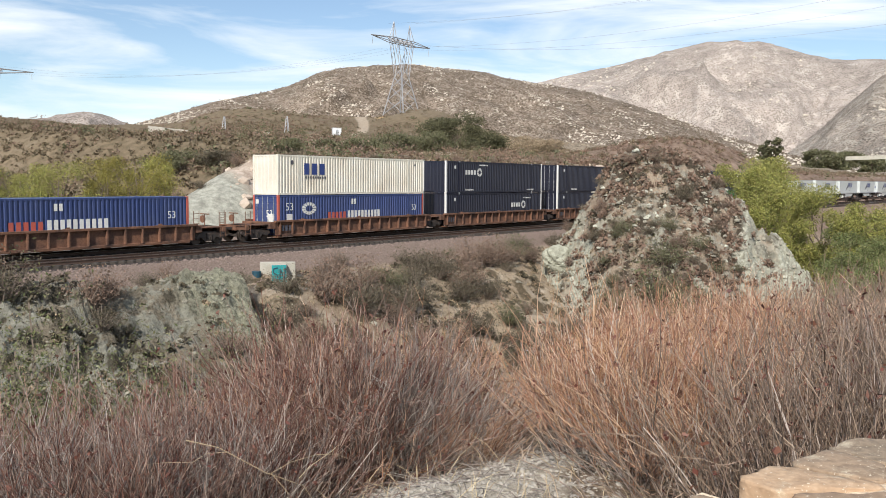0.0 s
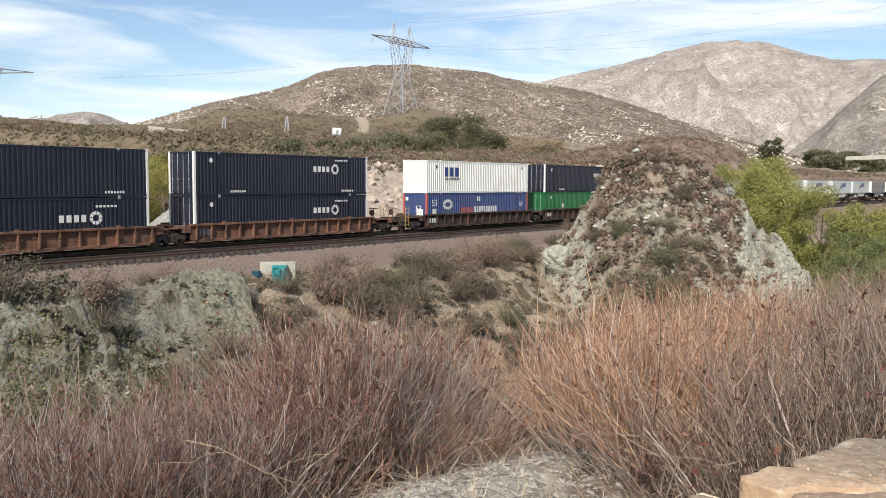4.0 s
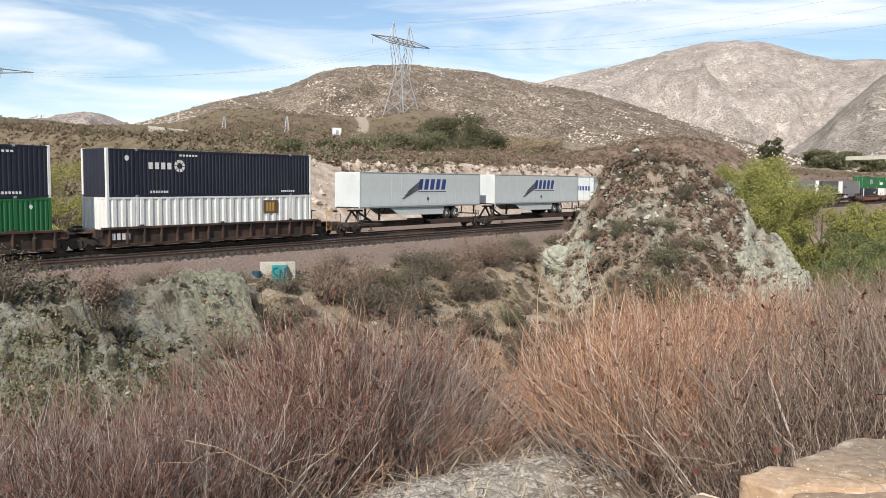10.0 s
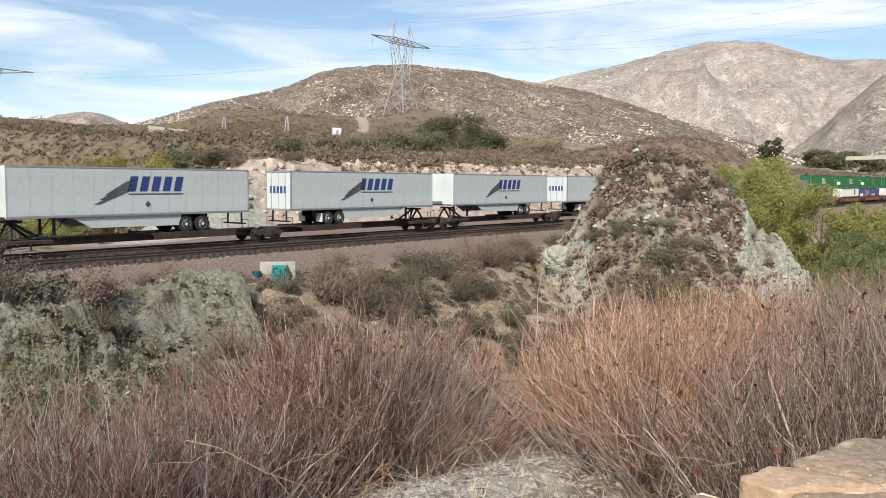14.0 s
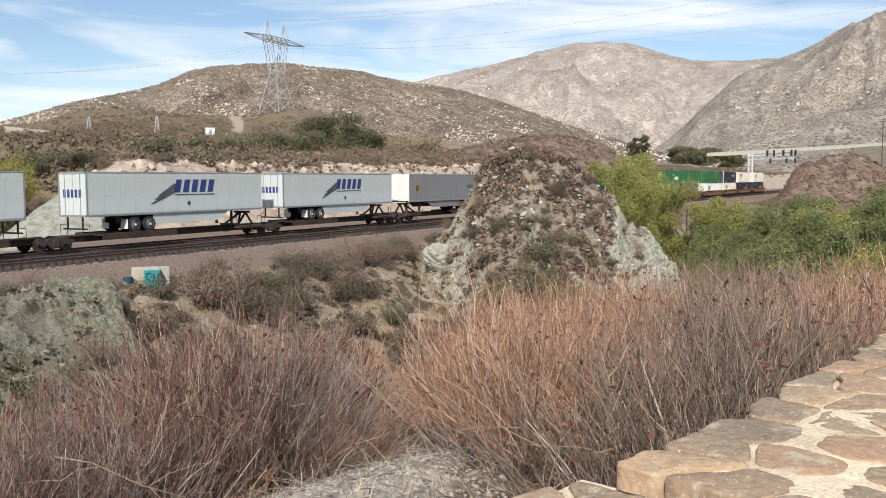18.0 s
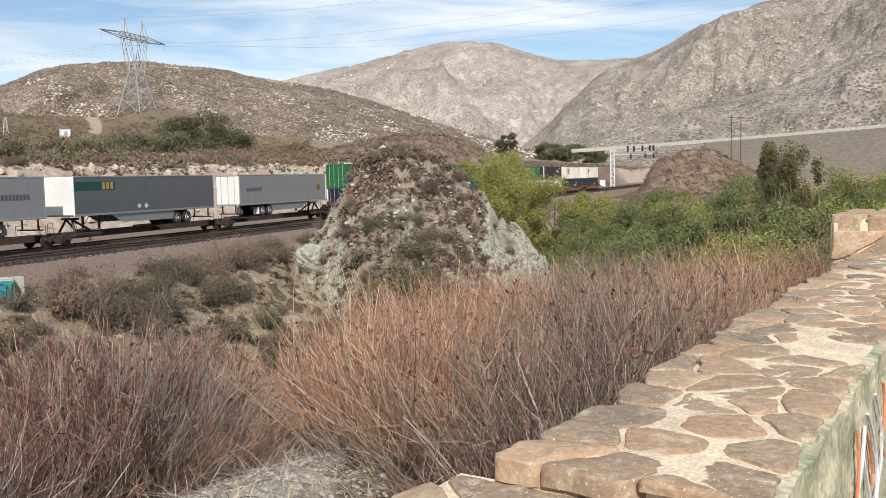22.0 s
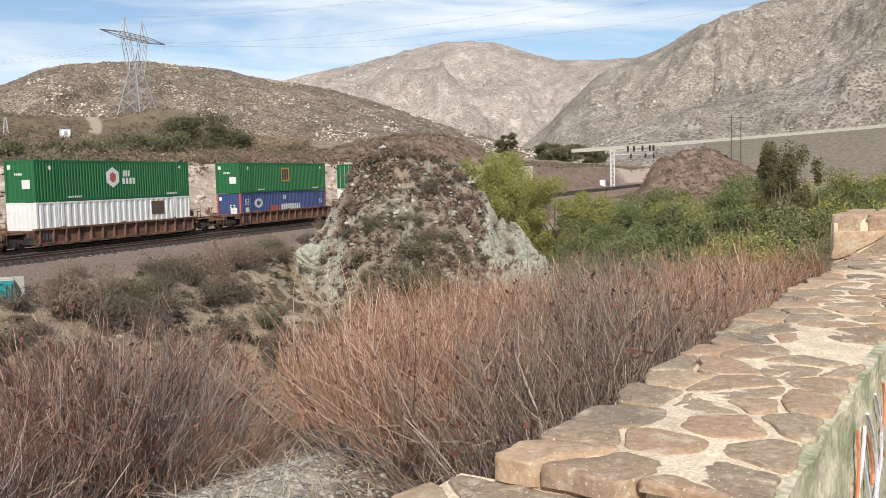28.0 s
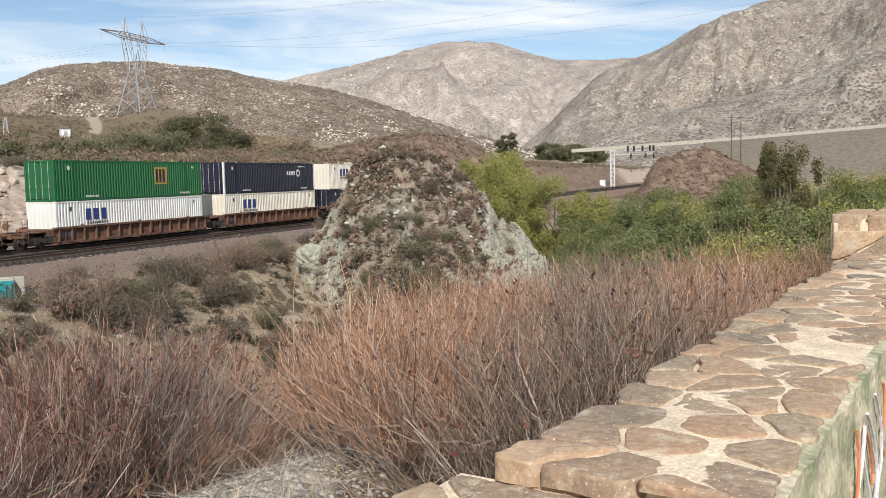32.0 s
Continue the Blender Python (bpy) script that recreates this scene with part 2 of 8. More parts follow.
def height(x, y):
    """The ground's height at x, y (arrays)."""
    x, y = np.asarray(x, float), np.asarray(y, float)
    s, w = sw(x, y)
    r = np.hypot(x, y)
    az = np.degrees(np.arctan2(x, y))
    q = (x - WALL_AT.x) * WALL_OUT.x + (y - WALL_AT.y) * WALL_OUT.y
    # the near side: ballast shoulder, slope, gully, and the overlook's own bank
    edge = w + 1.2 * fbm(s * 0.12, w * 0.12, 3, 5) * smooth(7, 12, w)
    near = np.interp(edge, [-6, 6.9, 9.2, 12, 21, 30, 60], [-0.32, -0.32, -1.5, -2.4, -8.3, -9.0, -9.0])
    rough = 0.9 * fbm(x * 0.16, y * 0.16, 5, 11) + 0.25 * fbm(x * 0.9, y * 0.9, 3, 12)
    floor = np.interp(s, [0, 25, 90, 150, 300, 430], [-9.0, -6.5, -5.0, -3.5, -1.2, 1.0])
    near = np.where(w > 9.3, np.maximum(near, np.minimum(floor, -1.5 + (w - 9.2) * 0.25)), near)
    near = near + rough * smooth(9, 14, w)
    # a washed gully beside the shale outcrop
    near = near - 1.2 * np.exp(-((s + 12.0 + 0.52 * (w - 9)) / 0.9) ** 2) * smooth(8.6, 10.5, w) * (1 - smooth(16, 19, w))
    # a road on its fill crosses the valley
    crown = EYE + 520 * np.tan(np.radians(np.interp(az, [20, 26.2, 34.6, 43, 60], [1.3, 1.51, 1.88, 2.32, 3.0])))
    fill = np.interp(r, [440, 512, 518, 600, 900], [0, 1, 1, 1, 0.4])
    near = np.where((w > 9) & (r > 430) & (az > 20), np.maximum(near, near + (crown - near) * fill * smooth(20, 25, az)), near)
    overlook = np.interp(q, [-3, 0, 3, 6, 12, 21], [2.55, 2.35, 2.2, 1.2, -3.5, -9.5])
    overlook = overlook - 7.0 * smooth(11, 30, (x - WALL_AT.x) * WALL_WAY.x + (y - WALL_AT.y) * WALL_WAY.y)
    overlook = overlook + 0.10 * fbm(x * 0.7, y * 0.7, 4, 21) * smooth(0, 2, q)
    z = np.maximum(near, overlook)
    # the far side: a cut bank, then scrub that climbs to the foot of the hills
    back = -w
    bank = smooth(-9, 7, s - np.clip(back - 12, 0, 32) + 1.5 * fbm(s * 0.1, w * 0.1, 3, 31))
    top = 6.7 + 0.5 * fbm(s * 0.06, 0 * s, 3, 33)
    low = np.interp(back, [6, 9, 30, 60, 120, 400], [-0.3, -0.8, -1.5, 2.0, 6.0, 24.0])
    high = np.interp(back, [6.0, 8.0, 15.0, 24.0, 60, 150, 300, 380], [-0.3, 0.4, 6.0, 6.9, 9.8, 18.0, 36.0, 37.5]) * np.where(back > 8, top / 6.7, 1)
    far = low * (1 - bank) + high * bank
    far = far + (0.6 * fbm(x * 0.12, y * 0.12, 5, 41) + 0.35 * ridged(x * 0.35, y * 0.35, 3, 43) - 0.2) * smooth(7, 14, back)
    far = far + 2.0 * fbm(x * 0.014, y * 0.014, 4, 45) * smooth(50, 140, back)
    far = far - 9.0 * smooth(-12, -19, az) * smooth(60, 200, back)
    far = np.minimum(far, 39.0)
    z = np.where(w < -6, far, z)
    # knolls and low hills
    for kaz, kr, tall, ra, rb in ((-1.0, 452, 12.0, 22, 60), (-9.0, 440, 4.0, 60, 60), (4.0, 430, 3.0, 22, 60), (-27.5, 215, 2.5, 25, 40),
                                  (17.0, 205, 5.5, 22, 25), (32.6, 255, 11.5, 17, 24), (29.8, 240, 4.5, 7, 10), (13.0, 190, 2.5, 14, 20)):
        kx, ky = at(kaz, kr)
        ux, uy = math.cos(radians(kaz)), -math.sin(radians(kaz))
        a, b = (x - kx) * ux + (y - ky) * uy, (x - kx) * -uy + (y - ky) * ux
        z = z + tall * np.exp(-(a / ra) ** 2 - (b / rb) ** 2) * (1 + 0.25 * fbm(x * 0.05, y * 0.05, 4, 47)) * np.maximum(smooth(7, 25, -w), smooth(9, 18, w))
    # the line stays level along its bench
    z = np.where(np.abs(w - 0.6) < 6.4, np.minimum(z, -0.32), z)
    return z


def polar_sheet(name, azimuths, radii, material):
    A, R = np.meshgrid(np.radians(azimuths), radii)
    X, Y = R * np.sin(A) + 0.03 * np.exp(-R), R * np.cos(A) - 0.4 * np.exp(-R)
    Z = height(X, Y)
    na, nr = len(azimuths), len(radii)
    verts = np.stack([X, Y, Z], -1).reshape(-1, 3)
    i = np.arange((nr - 1) * na).reshape(nr - 1, na)
    j = np.roll(i, -1, axis=1)
    faces = np.stack([i, i + na, j + na, j], -1).reshape(-1, 4)
    me = bpy.data.meshes.new(name)
    me.from_pydata(verts.tolist(), [], faces.tolist())
    me.materials.append(material)
    me.polygons.foreach_set("use_smooth", [True] * len(me.polygons))
    return new(name, me), X.ravel(), Y.ravel(), Z.ravel()


azs = np.concatenate([np.linspace(-30, 47, 500), np.linspace(47.6, 329.4, 110)])
rad = np.concatenate([np.linspace(0.15, 1.2, 4), np.geomspace(1.4, 40, 84), np.geomspace(40.6, 130, 160), np.geomspace(131, 620, 120), np.geomspace(650, 4600, 16)])
ground, gx, gy, gz = polar_sheet("ground", azs, rad, M_GROUND)
tagged(ground, "dry brown hillside ground with scattered scrub and gravel", "ground", kind="structure")
gs, gw = sw(gx, gy)
gr, ga = np.hypot(gx, gy), np.degrees(np.arctan2(gx, gy))
pa = ga + 5.0 * fbm(gx * 1.3, gy * 1.3, 4, 59)
masks = {
    "ballast": smooth(-8.5, -7, gw) * (1 - smooth(8.0, 9.6, gw)),
    "oily": smooth(-3.4, -2.2, gw) * (1 - smooth(6.2, 7.0, gw)),
    "scar": np.exp(-((ga + 4.1) / 0.38) ** 2 - ((gr - 440) / 14) ** 2) * 1.3,
    "bank": smooth(-17, -14, gw + 1.5 * fbm(gs * 0.2, gw * 0.2, 3, 51)) * (1 - smooth(-7.6, -7, gw)) * smooth(2, 8, gs),
    "shale": np.maximum(smooth(-19, -15, gw) * (1 - smooth(-7.6, -7, gw)) * smooth(-12, -6, gs) * (1 - smooth(2, 9, gs)), 0.2 * smooth(10, 13, gw) * (1 - smooth(22, 26, gw))),
    "path": (1 - smooth(6.2, 7.4, gr)) * smooth(2.0, 3.0, gr) * smooth(-13.5, -10.0, pa) * (1 - smooth(7, 12, pa)),
    "litter": (1 - smooth(9, 12, gr)) * smooth(2.0, 3.0, gr) * (1 - smooth(-13.5, -10.0, pa) * (1 - smooth(7, 12, pa)) * (1 - smooth(6.2, 7.4, gr))),
    "dirt": 1.3 * np.exp(-((ga + 5.55 + 0.35 * np.sin(gr * 0.028)) / 0.34) ** 2) * smooth(235, 245, gr) * (1 - smooth(440, 456, gr)),
    "fill": smooth(25, 27, ga) * smooth(430, 450, gr) * (1 - smooth(512, 516, gr)) * smooth(9, 15, gw),
    "chaparral": 0.95 * np.maximum(smooth(170, 230, gr), smooth(95, 130, gr) * (1 - smooth(-10, -6, ga))) * (1 - smooth(470, 480, gr)) * (1 - smooth(5, 8, ga)) * smooth(-25, -45, gw) * (0.75 + 0.35 * fbm(gx * 0.02, gy * 0.02, 4, 57)),
    "redsoil": 0.8 * np.maximum(smooth(6, 11, ga) * (1 - smooth(27, 30, ga)) * smooth(120, 150, gr) * (1 - smooth(330, 400, gr)), smooth(27.5, 28.5, ga) * (1 - smooth(36, 39, ga)) * smooth(205, 215, gr) * (1 - smooth(290, 310, gr))),
}
for key, values in masks.items():
    ground.data.attributes.new(key, "FLOAT", "POINT").data.foreach_set("value", np.ascontiguousarray(values, dtype=np.float32))


def ridge(name, crest, r_crest, r_foot, z_foot, material, na, nr, relief, seed, label, back=1.25, gullies=60.0):
    """A hill or range: crest is a list of azimuth and elevation as they stand over the overlook's eye level."""
    a = np.linspace(crest[0][0], crest[-1][0], na)
    e = np.interp(a, [c[0] for c in crest], [c[1] for c in crest])
    k = np.ones(9) / 9
    e = np.convolve(np.pad(e, 4, mode="edge"), k, "valid")
    top = EYE + r_crest * np.tan(np.radians(e))
    v = np.concatenate([np.linspace(0, 1, nr), np.linspace(1.03, back, 8)])
    A, V = np.meshgrid(np.radians(a), v)
    R = r_foot + (r_crest - r_foot) * V
    X, Y = R * np.sin(A), R * np.cos(A)
    T = np.broadcast_to(top, V.shape)
    prof = np.where(V <= 1, 0.65 * V + 0.35 * V * V * (3 - 2 * V), 1 - (V - 1) * 1.4)
    Z = z_foot + (T - z_foot) * prof
    env = smooth(0.0, 0.45, 1 - V) * np.clip(V * 5, 0, 1)
    lin = A * r_crest
    relief = relief * np.clip((T - z_foot) / (np.max(top) - z_foot), 0.05, 1) ** 1.2
    bend = 1.1 * fbm(X / (gullies * 1.6), Y / (gullies * 1.6), 3, seed + 5)
    spurs = (ridged(lin / (gullies * 1.9) + bend, R / (gullies * 3.4) + 0.4 * bend, 3, seed) - 0.6) * 1.9
    side = (ridged(lin / (gullies * 0.62) + 0.9 * bend, R / (gullies * 1.1) - bend, 4, seed + 2) - 0.6) * 0.95
    Z = Z + relief * env * (spurs + side + 0.35 * fbm(X / (gullies * 0.5), Y / (gullies * 0.5), 4, seed + 9))
    Z = Z + relief * 0.06 * fbm(X / (gullies * 0.12), Y / (gullies * 0.12), 3, seed + 3)
    n, m = V.shape
    i = np.arange((n - 1) * m).reshape(n - 1, m)[:, :-1]
    faces = np.stack([i, i + 1, i + m + 1, i + m], -1).reshape(-1, 4)
    me = bpy.data.meshes.new(name)
    me.from_pydata(np.stack([X, Y, Z], -1).reshape(-1, 3).tolist(), [], faces.tolist())
    me.materials.append(material)
    me.polygons.foreach_set("use_smooth", [True] * len(me.polygons))
    return tagged(new(name, me), label, "hill", kind="structure"), X, Y, Z, V


HILL = ridge("hill_1", [(-48, 2.2), (-36, 2.6), (-26.8, 2.95), (-23.1, 3.0), (-19.6, 3.27), (-17.3, 3.99), (-14.6, 4.87), (-11.4, 5.56), (-9.7, 6.06), (-8.2, 6.8), (-6.8, 7.15), (-3.9, 7.42),
                 (-2.1, 7.48), (0.1, 7.22), (2.3, 7.08), (4.2, 6.58), (6.7, 6.22), (9.2, 5.74), (11.4, 5.11), (14.2, 4.2), (16.3, 3.37), (18.5, 2.7), (22, 1.6), (26, 0.6)],
      1050, 700, 12, M_HILL, 620, 90, 15, 61, "rounded brown hill dotted with pale boulders and scrub", gullies=70)
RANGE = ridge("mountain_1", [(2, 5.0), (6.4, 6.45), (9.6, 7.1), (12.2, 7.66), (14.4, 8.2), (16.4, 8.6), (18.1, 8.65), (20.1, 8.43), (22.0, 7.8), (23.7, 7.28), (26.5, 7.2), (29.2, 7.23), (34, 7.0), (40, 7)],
      3300, 2250, -20, M_HAZED_MOUNTAIN, 460, 100, 110, 71, "hazy grey-brown rocky mountain with sparse scrub", gullies=330)
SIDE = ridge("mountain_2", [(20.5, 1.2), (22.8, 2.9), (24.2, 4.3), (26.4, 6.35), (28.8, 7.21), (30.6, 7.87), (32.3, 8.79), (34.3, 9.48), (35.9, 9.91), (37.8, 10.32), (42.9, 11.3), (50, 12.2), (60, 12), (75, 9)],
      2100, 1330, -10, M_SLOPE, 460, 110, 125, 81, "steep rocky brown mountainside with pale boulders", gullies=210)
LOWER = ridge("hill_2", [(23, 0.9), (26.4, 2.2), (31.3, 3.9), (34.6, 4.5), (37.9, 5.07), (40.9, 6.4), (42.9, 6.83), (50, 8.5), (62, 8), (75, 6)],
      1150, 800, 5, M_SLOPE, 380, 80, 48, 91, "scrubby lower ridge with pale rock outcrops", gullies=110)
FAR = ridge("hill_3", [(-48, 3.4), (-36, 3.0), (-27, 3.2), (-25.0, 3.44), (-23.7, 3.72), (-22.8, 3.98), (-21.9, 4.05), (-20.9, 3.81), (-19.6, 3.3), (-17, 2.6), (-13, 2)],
      1900, 1500, 0, M_HAZED_MOUNTAIN, 160, 40, 45, 95, "distant pale rocky hill", gullies=120)

# ---- the train ----
SPEED = 11.42
ROLLING, AXLES, MESHES = [], [], {}


def painted(name, colour, dirt=(0.20, 0.16, 0.12), rough=0.45, amount=0.35):
    return mat(name, colour, dirt, rough, 0.0, 9, 0.55, amount, depth=0.06)


M_WHITE = painted("white_paint", (0.74, 0.73, 0.69), (0.50, 0.45, 0.38))
M_CREAM = painted("aged_white_paint", (0.72, 0.68, 0.58), (0.50, 0.40, 0.28), amount=0.45)
M_TRAILER = painted("trailer_white", (0.62, 0.645, 0.62), (0.44, 0.45, 0.42), 0.42, 0.5)
M_TRAILER_GREY = painted("trailer_grey", (0.26, 0.26, 0.265), (0.20, 0.197, 0.19), 0.4)
M_TRAILER_DARK = painted("trailer_dark_grey", (0.115, 0.12, 0.125), (0.15, 0.15, 0.15), 0.4)
M_BLUE = painted("container_blue", (0.036, 0.058, 0.165), (0.08, 0.09, 0.14))
M_NAVY = painted("container_navy_black", (0.012, 0.014, 0.028), (0.03, 0.03, 0.04), 0.4)
M_GREEN = painted("container_green", (0.012, 0.12, 0.035), (0.03, 0.10, 0.04))
M_RED = painted("red_paint", (0.48, 0.10, 0.07))
M_BLACK = painted("black_paint", (0.02, 0.02, 0.022), (0.05, 0.045, 0.04), 0.55)
M_LOGO_BLUE = painted("lettering_blue", (0.03, 0.055, 0.20), (0.05, 0.07, 0.2))
M_LOGO_GREY = painted("lettering_grey", (0.075, 0.08, 0.105))
M_GOLD = painted("gold_paint", (0.48, 0.30, 0.08), (0.35, 0.2, 0.06))
M_BROWN = painted("brown_paint", (0.14, 0.075, 0.035))
M_TEAL = painted("teal_paint", (0.012, 0.075, 0.07), (0.02, 0.06, 0.06))
M_RUST = mat("rusty_steel", (0.20, 0.095, 0.055), (0.065, 0.036, 0.026), 0.85, 0.0, 14, 1.3, 0.95, 0.004, depth=0.3)
M_DARKCAR = mat("dark_car_steel", (0.034, 0.022, 0.016), (0.105, 0.055, 0.034), 0.8, 0.0, 22, 1.1, 0.8, 0.003)
M_TRUCK = mat("oily_cast_steel", (0.045, 0.036, 0.03), (0.09, 0.055, 0.04), 0.75, 0.0, 18, 3, 0.6, 0.004)
M_WHEEL = mat("wheel_steel", (0.12, 0.09, 0.07), (0.06, 0.05, 0.045), 0.5, 0.6, 18, 4, 0.6)
M_SHINY = mat("worn_rail_steel", (0.55, 0.54, 0.53), (0.42, 0.40, 0.38), 0.28, 1.0, 40, 2, 0.4)
M_GALV = mat("galvanised_steel", (0.50, 0.51, 0.52), (0.38, 0.38, 0.38), 0.45, 0.7, 40, 2, 0.5)
M_TYRE = mat("tyre_rubber", (0.025, 0.024, 0.023), (0.06, 0.055, 0.05), 0.85, 0.0, 40, 6, 0.5)
M_RIM = mat("white_rim", (0.72, 0.71, 0.68), (0.4, 0.36, 0.32), 0.4, 0.1, 30, 5, 0.4)
M_YELLOW = painted("yellow_paint", (0.52, 0.33, 0.06))


def put(name, key, build, material, parent, place=None, label="", smooth_it=False):
    """A part on a mesh that alike parts share."""
    k = (key, material.name)
    if k not in MESHES:
        bm = bmesh.new()
        build(bm)
        me = bpy.data.meshes.new(name)
        bm.to_mesh(me)
        bm.free()
        me.materials.append(material)
        if smooth_it:
            me.polygons.foreach_set("use_smooth", [True] * len(me.polygons))
        MESHES[k] = me
    ob = new(name, MESHES[k])
    ob.parent = parent
    if place is not None:
        ob.matrix_basis = place
    if label:
        ob["label"] = label
    return ob


CL, CW, CH = 8.08, 1.30, 2.82


def corrugated(bm, x0, x1, z0, z1, pitch, depth, wide=0.5):
    """A sheet of upright folds in the plane y = 0, proud towards -y."""
    n = max(1, int(round((x1 - x0) / pitch)))
    p = (x1 - x0) / n
    xs = []
    for k in range(n):
        a = x0 + k * p
        xs += [(a, 0), (a + p * (0.5 - wide / 2), 0), (a + p * (0.5 - wide / 2 + 0.12), -depth), (a + p * (0.5 + wide / 2 - 0.02), -depth), (a + p * (0.5 + wide / 2 + 0.1), 0)]
    xs.append((x1, 0))
    low = [bm.verts.new((x, y, z0)) for x, y in xs]
    high = [bm.verts.new((x, y, z1)) for x, y in xs]
    for k in range(len(xs) - 1):
        bm.faces.new((low[k], low[k + 1], high[k + 1], high[k]))


def container(u, z, body, post, near_end, label, marks=(), pitch=0.28, upper=False, group="stacked containers on the train", rails=None):
    """A long shipping container; its x runs along the train. near_end: 'door' or 'wall' at the leading end."""
    c = new("shipping_container")
    rails = rails or body
    flip = pose(0, 0, 0, 0, 0, 180)
    side = lambda bm: corrugated(bm, -CL + 0.16, CL - 0.16, 0.17, CH - 0.14, pitch, 0.058)
    put("side_panel", ("side", pitch), side, body, c, pose(0, -CW + 0.055, 0))
    put("side_panel", ("side", pitch), side, body, c, pose(0, CW - 0.055, 0) @ flip)
    put("roof", "roof", lambda bm: box(bm, -CL + 0.1, CL - 0.1, -CW + 0.09, CW - 0.09, CH - 0.07, CH - 0.025), body, c)
    put("floor", "floor", lambda bm: box(bm, -CL + 0.1, CL - 0.1, -CW + 0.1, CW - 0.1, 0.05, 0.16), M_DARKCAR, c)
    for y in (-1, 1):
        put("top_rail", "toprail", lambda bm: box(bm, -CL + 0.15, CL - 0.15, -0.05, 0.05, CH - 0.14, CH - 0.02, 0.01), rails, c, pose(0, y * (CW - 0.05), 0))
        put("bottom_rail", "botrail", lambda bm: box(bm, -CL + 0.15, CL - 0.15, -0.05, 0.05, 0.02, 0.17, 0.01), rails, c, pose(0, y * (CW - 0.05), 0))
        for x in (-1, 1):
            put("corner_post", "cpost", lambda bm: box(bm, -0.085, 0.085, -0.08, 0.08, 0.12, CH - 0.1, 0.015), post, c, pose(x * (CL - 0.085), y * (CW - 0.08), 0))
            put("load_post", "lpost", lambda bm: box(bm, -0.10, 0.10, -0.035, 0.035, 0.1, CH - 0.1, 0.01), body, c, pose(x * 6.1, y * (CW - 0.03), 0))
            for zz in (0.06, CH - 0.06):
                put("corner_casting", "cast", lambda bm: box(bm, -0.09, 0.09, -0.085, 0.085, -0.06, 0.06, 0.015), post, c, pose(x * (CL - 0.09), y * (CW - 0.085), zz))
                put("lifting_casting", "lcast", lambda bm: box(bm, -0.09, 0.09, -0.05, 0.05, -0.07, 0.07, 0.012), M_GALV if body is M_NAVY else body, c, pose(x * 6.1, y * (CW - 0.045), zz))
    kinds = (near_end, "wall" if near_end == "door" else "door")
    for x, kind in zip((-1, 1), kinds):
        turn = pose(x * (CL - 0.05), 0, 0, 0, 0, -90 if x < 0 else 90)
        if kind == "wall":
            put("end_wall", "endwall", lambda bm: corrugated(bm, -CW + 0.15, CW - 0.15, 0.15, CH - 0.12, 0.38, 0.03, 0.6), body, c, turn)
        else:
            for k in (-1, 1):
                leaf = put("door", "door", lambda bm: (box(bm, -0.55, 0.55, -0.03, 0.01, 0.2, CH - 0.16, 0.012), [box(bm, -0.5, 0.5, -0.045, -0.03, zz, zz + 0.28, 0.01) for zz in (0.35, 0.85, 1.35, 1.85, 2.3)]), body, c, turn @ pose(k * 0.56, 0, 0))
                for xx in (-0.28, 0.28):
                    put("locking_rod", "rod", lambda bm: (rod(bm, (0, -0.075, 0.12), (0, -0.075, CH - 0.1), 0.022, 6), box(bm, -0.05, 0.05, -0.09, -0.03, 1.0, 1.12), box(bm, -0.04, 0.04, -0.085, -0.03, 0.5, 0.56), box(bm, -0.04, 0.04, -0.085, -0.03, 2.2, 2.26)), M_GALV, leaf, pose(xx, 0, 0))
        put("end_header", "endhead", lambda bm: box(bm, -CW + 0.16, CW - 0.16, -0.04, 0.05, CH - 0.13, CH - 0.02, 0.01), rails, c, turn)
        put("end_sill", "endsill", lambda bm: box(bm, -CW + 0.16, CW - 0.16, -0.04, 0.05, 0.02, 0.16, 0.01), rails, c, turn)
    for m in marks:
        mark(c, *m)
    if body is M_BLUE:
        number_mark(c, "53", -7.4, 1.75, 0.55, M_WHITE)
        number_mark(c, "53", 6.5, 1.5, 0.45, M_WHITE)
        number_mark(c, "53", 0.1, 1.3, 0.5, M_WHITE, end=True)
    place = Matrix.Translation(on_track(u, 0, z)) @ pose(0, 0, 0, 0, 0, TURN)
    ROLLING.append((c, place))
    return tagged(c, label, "shipping container", group)


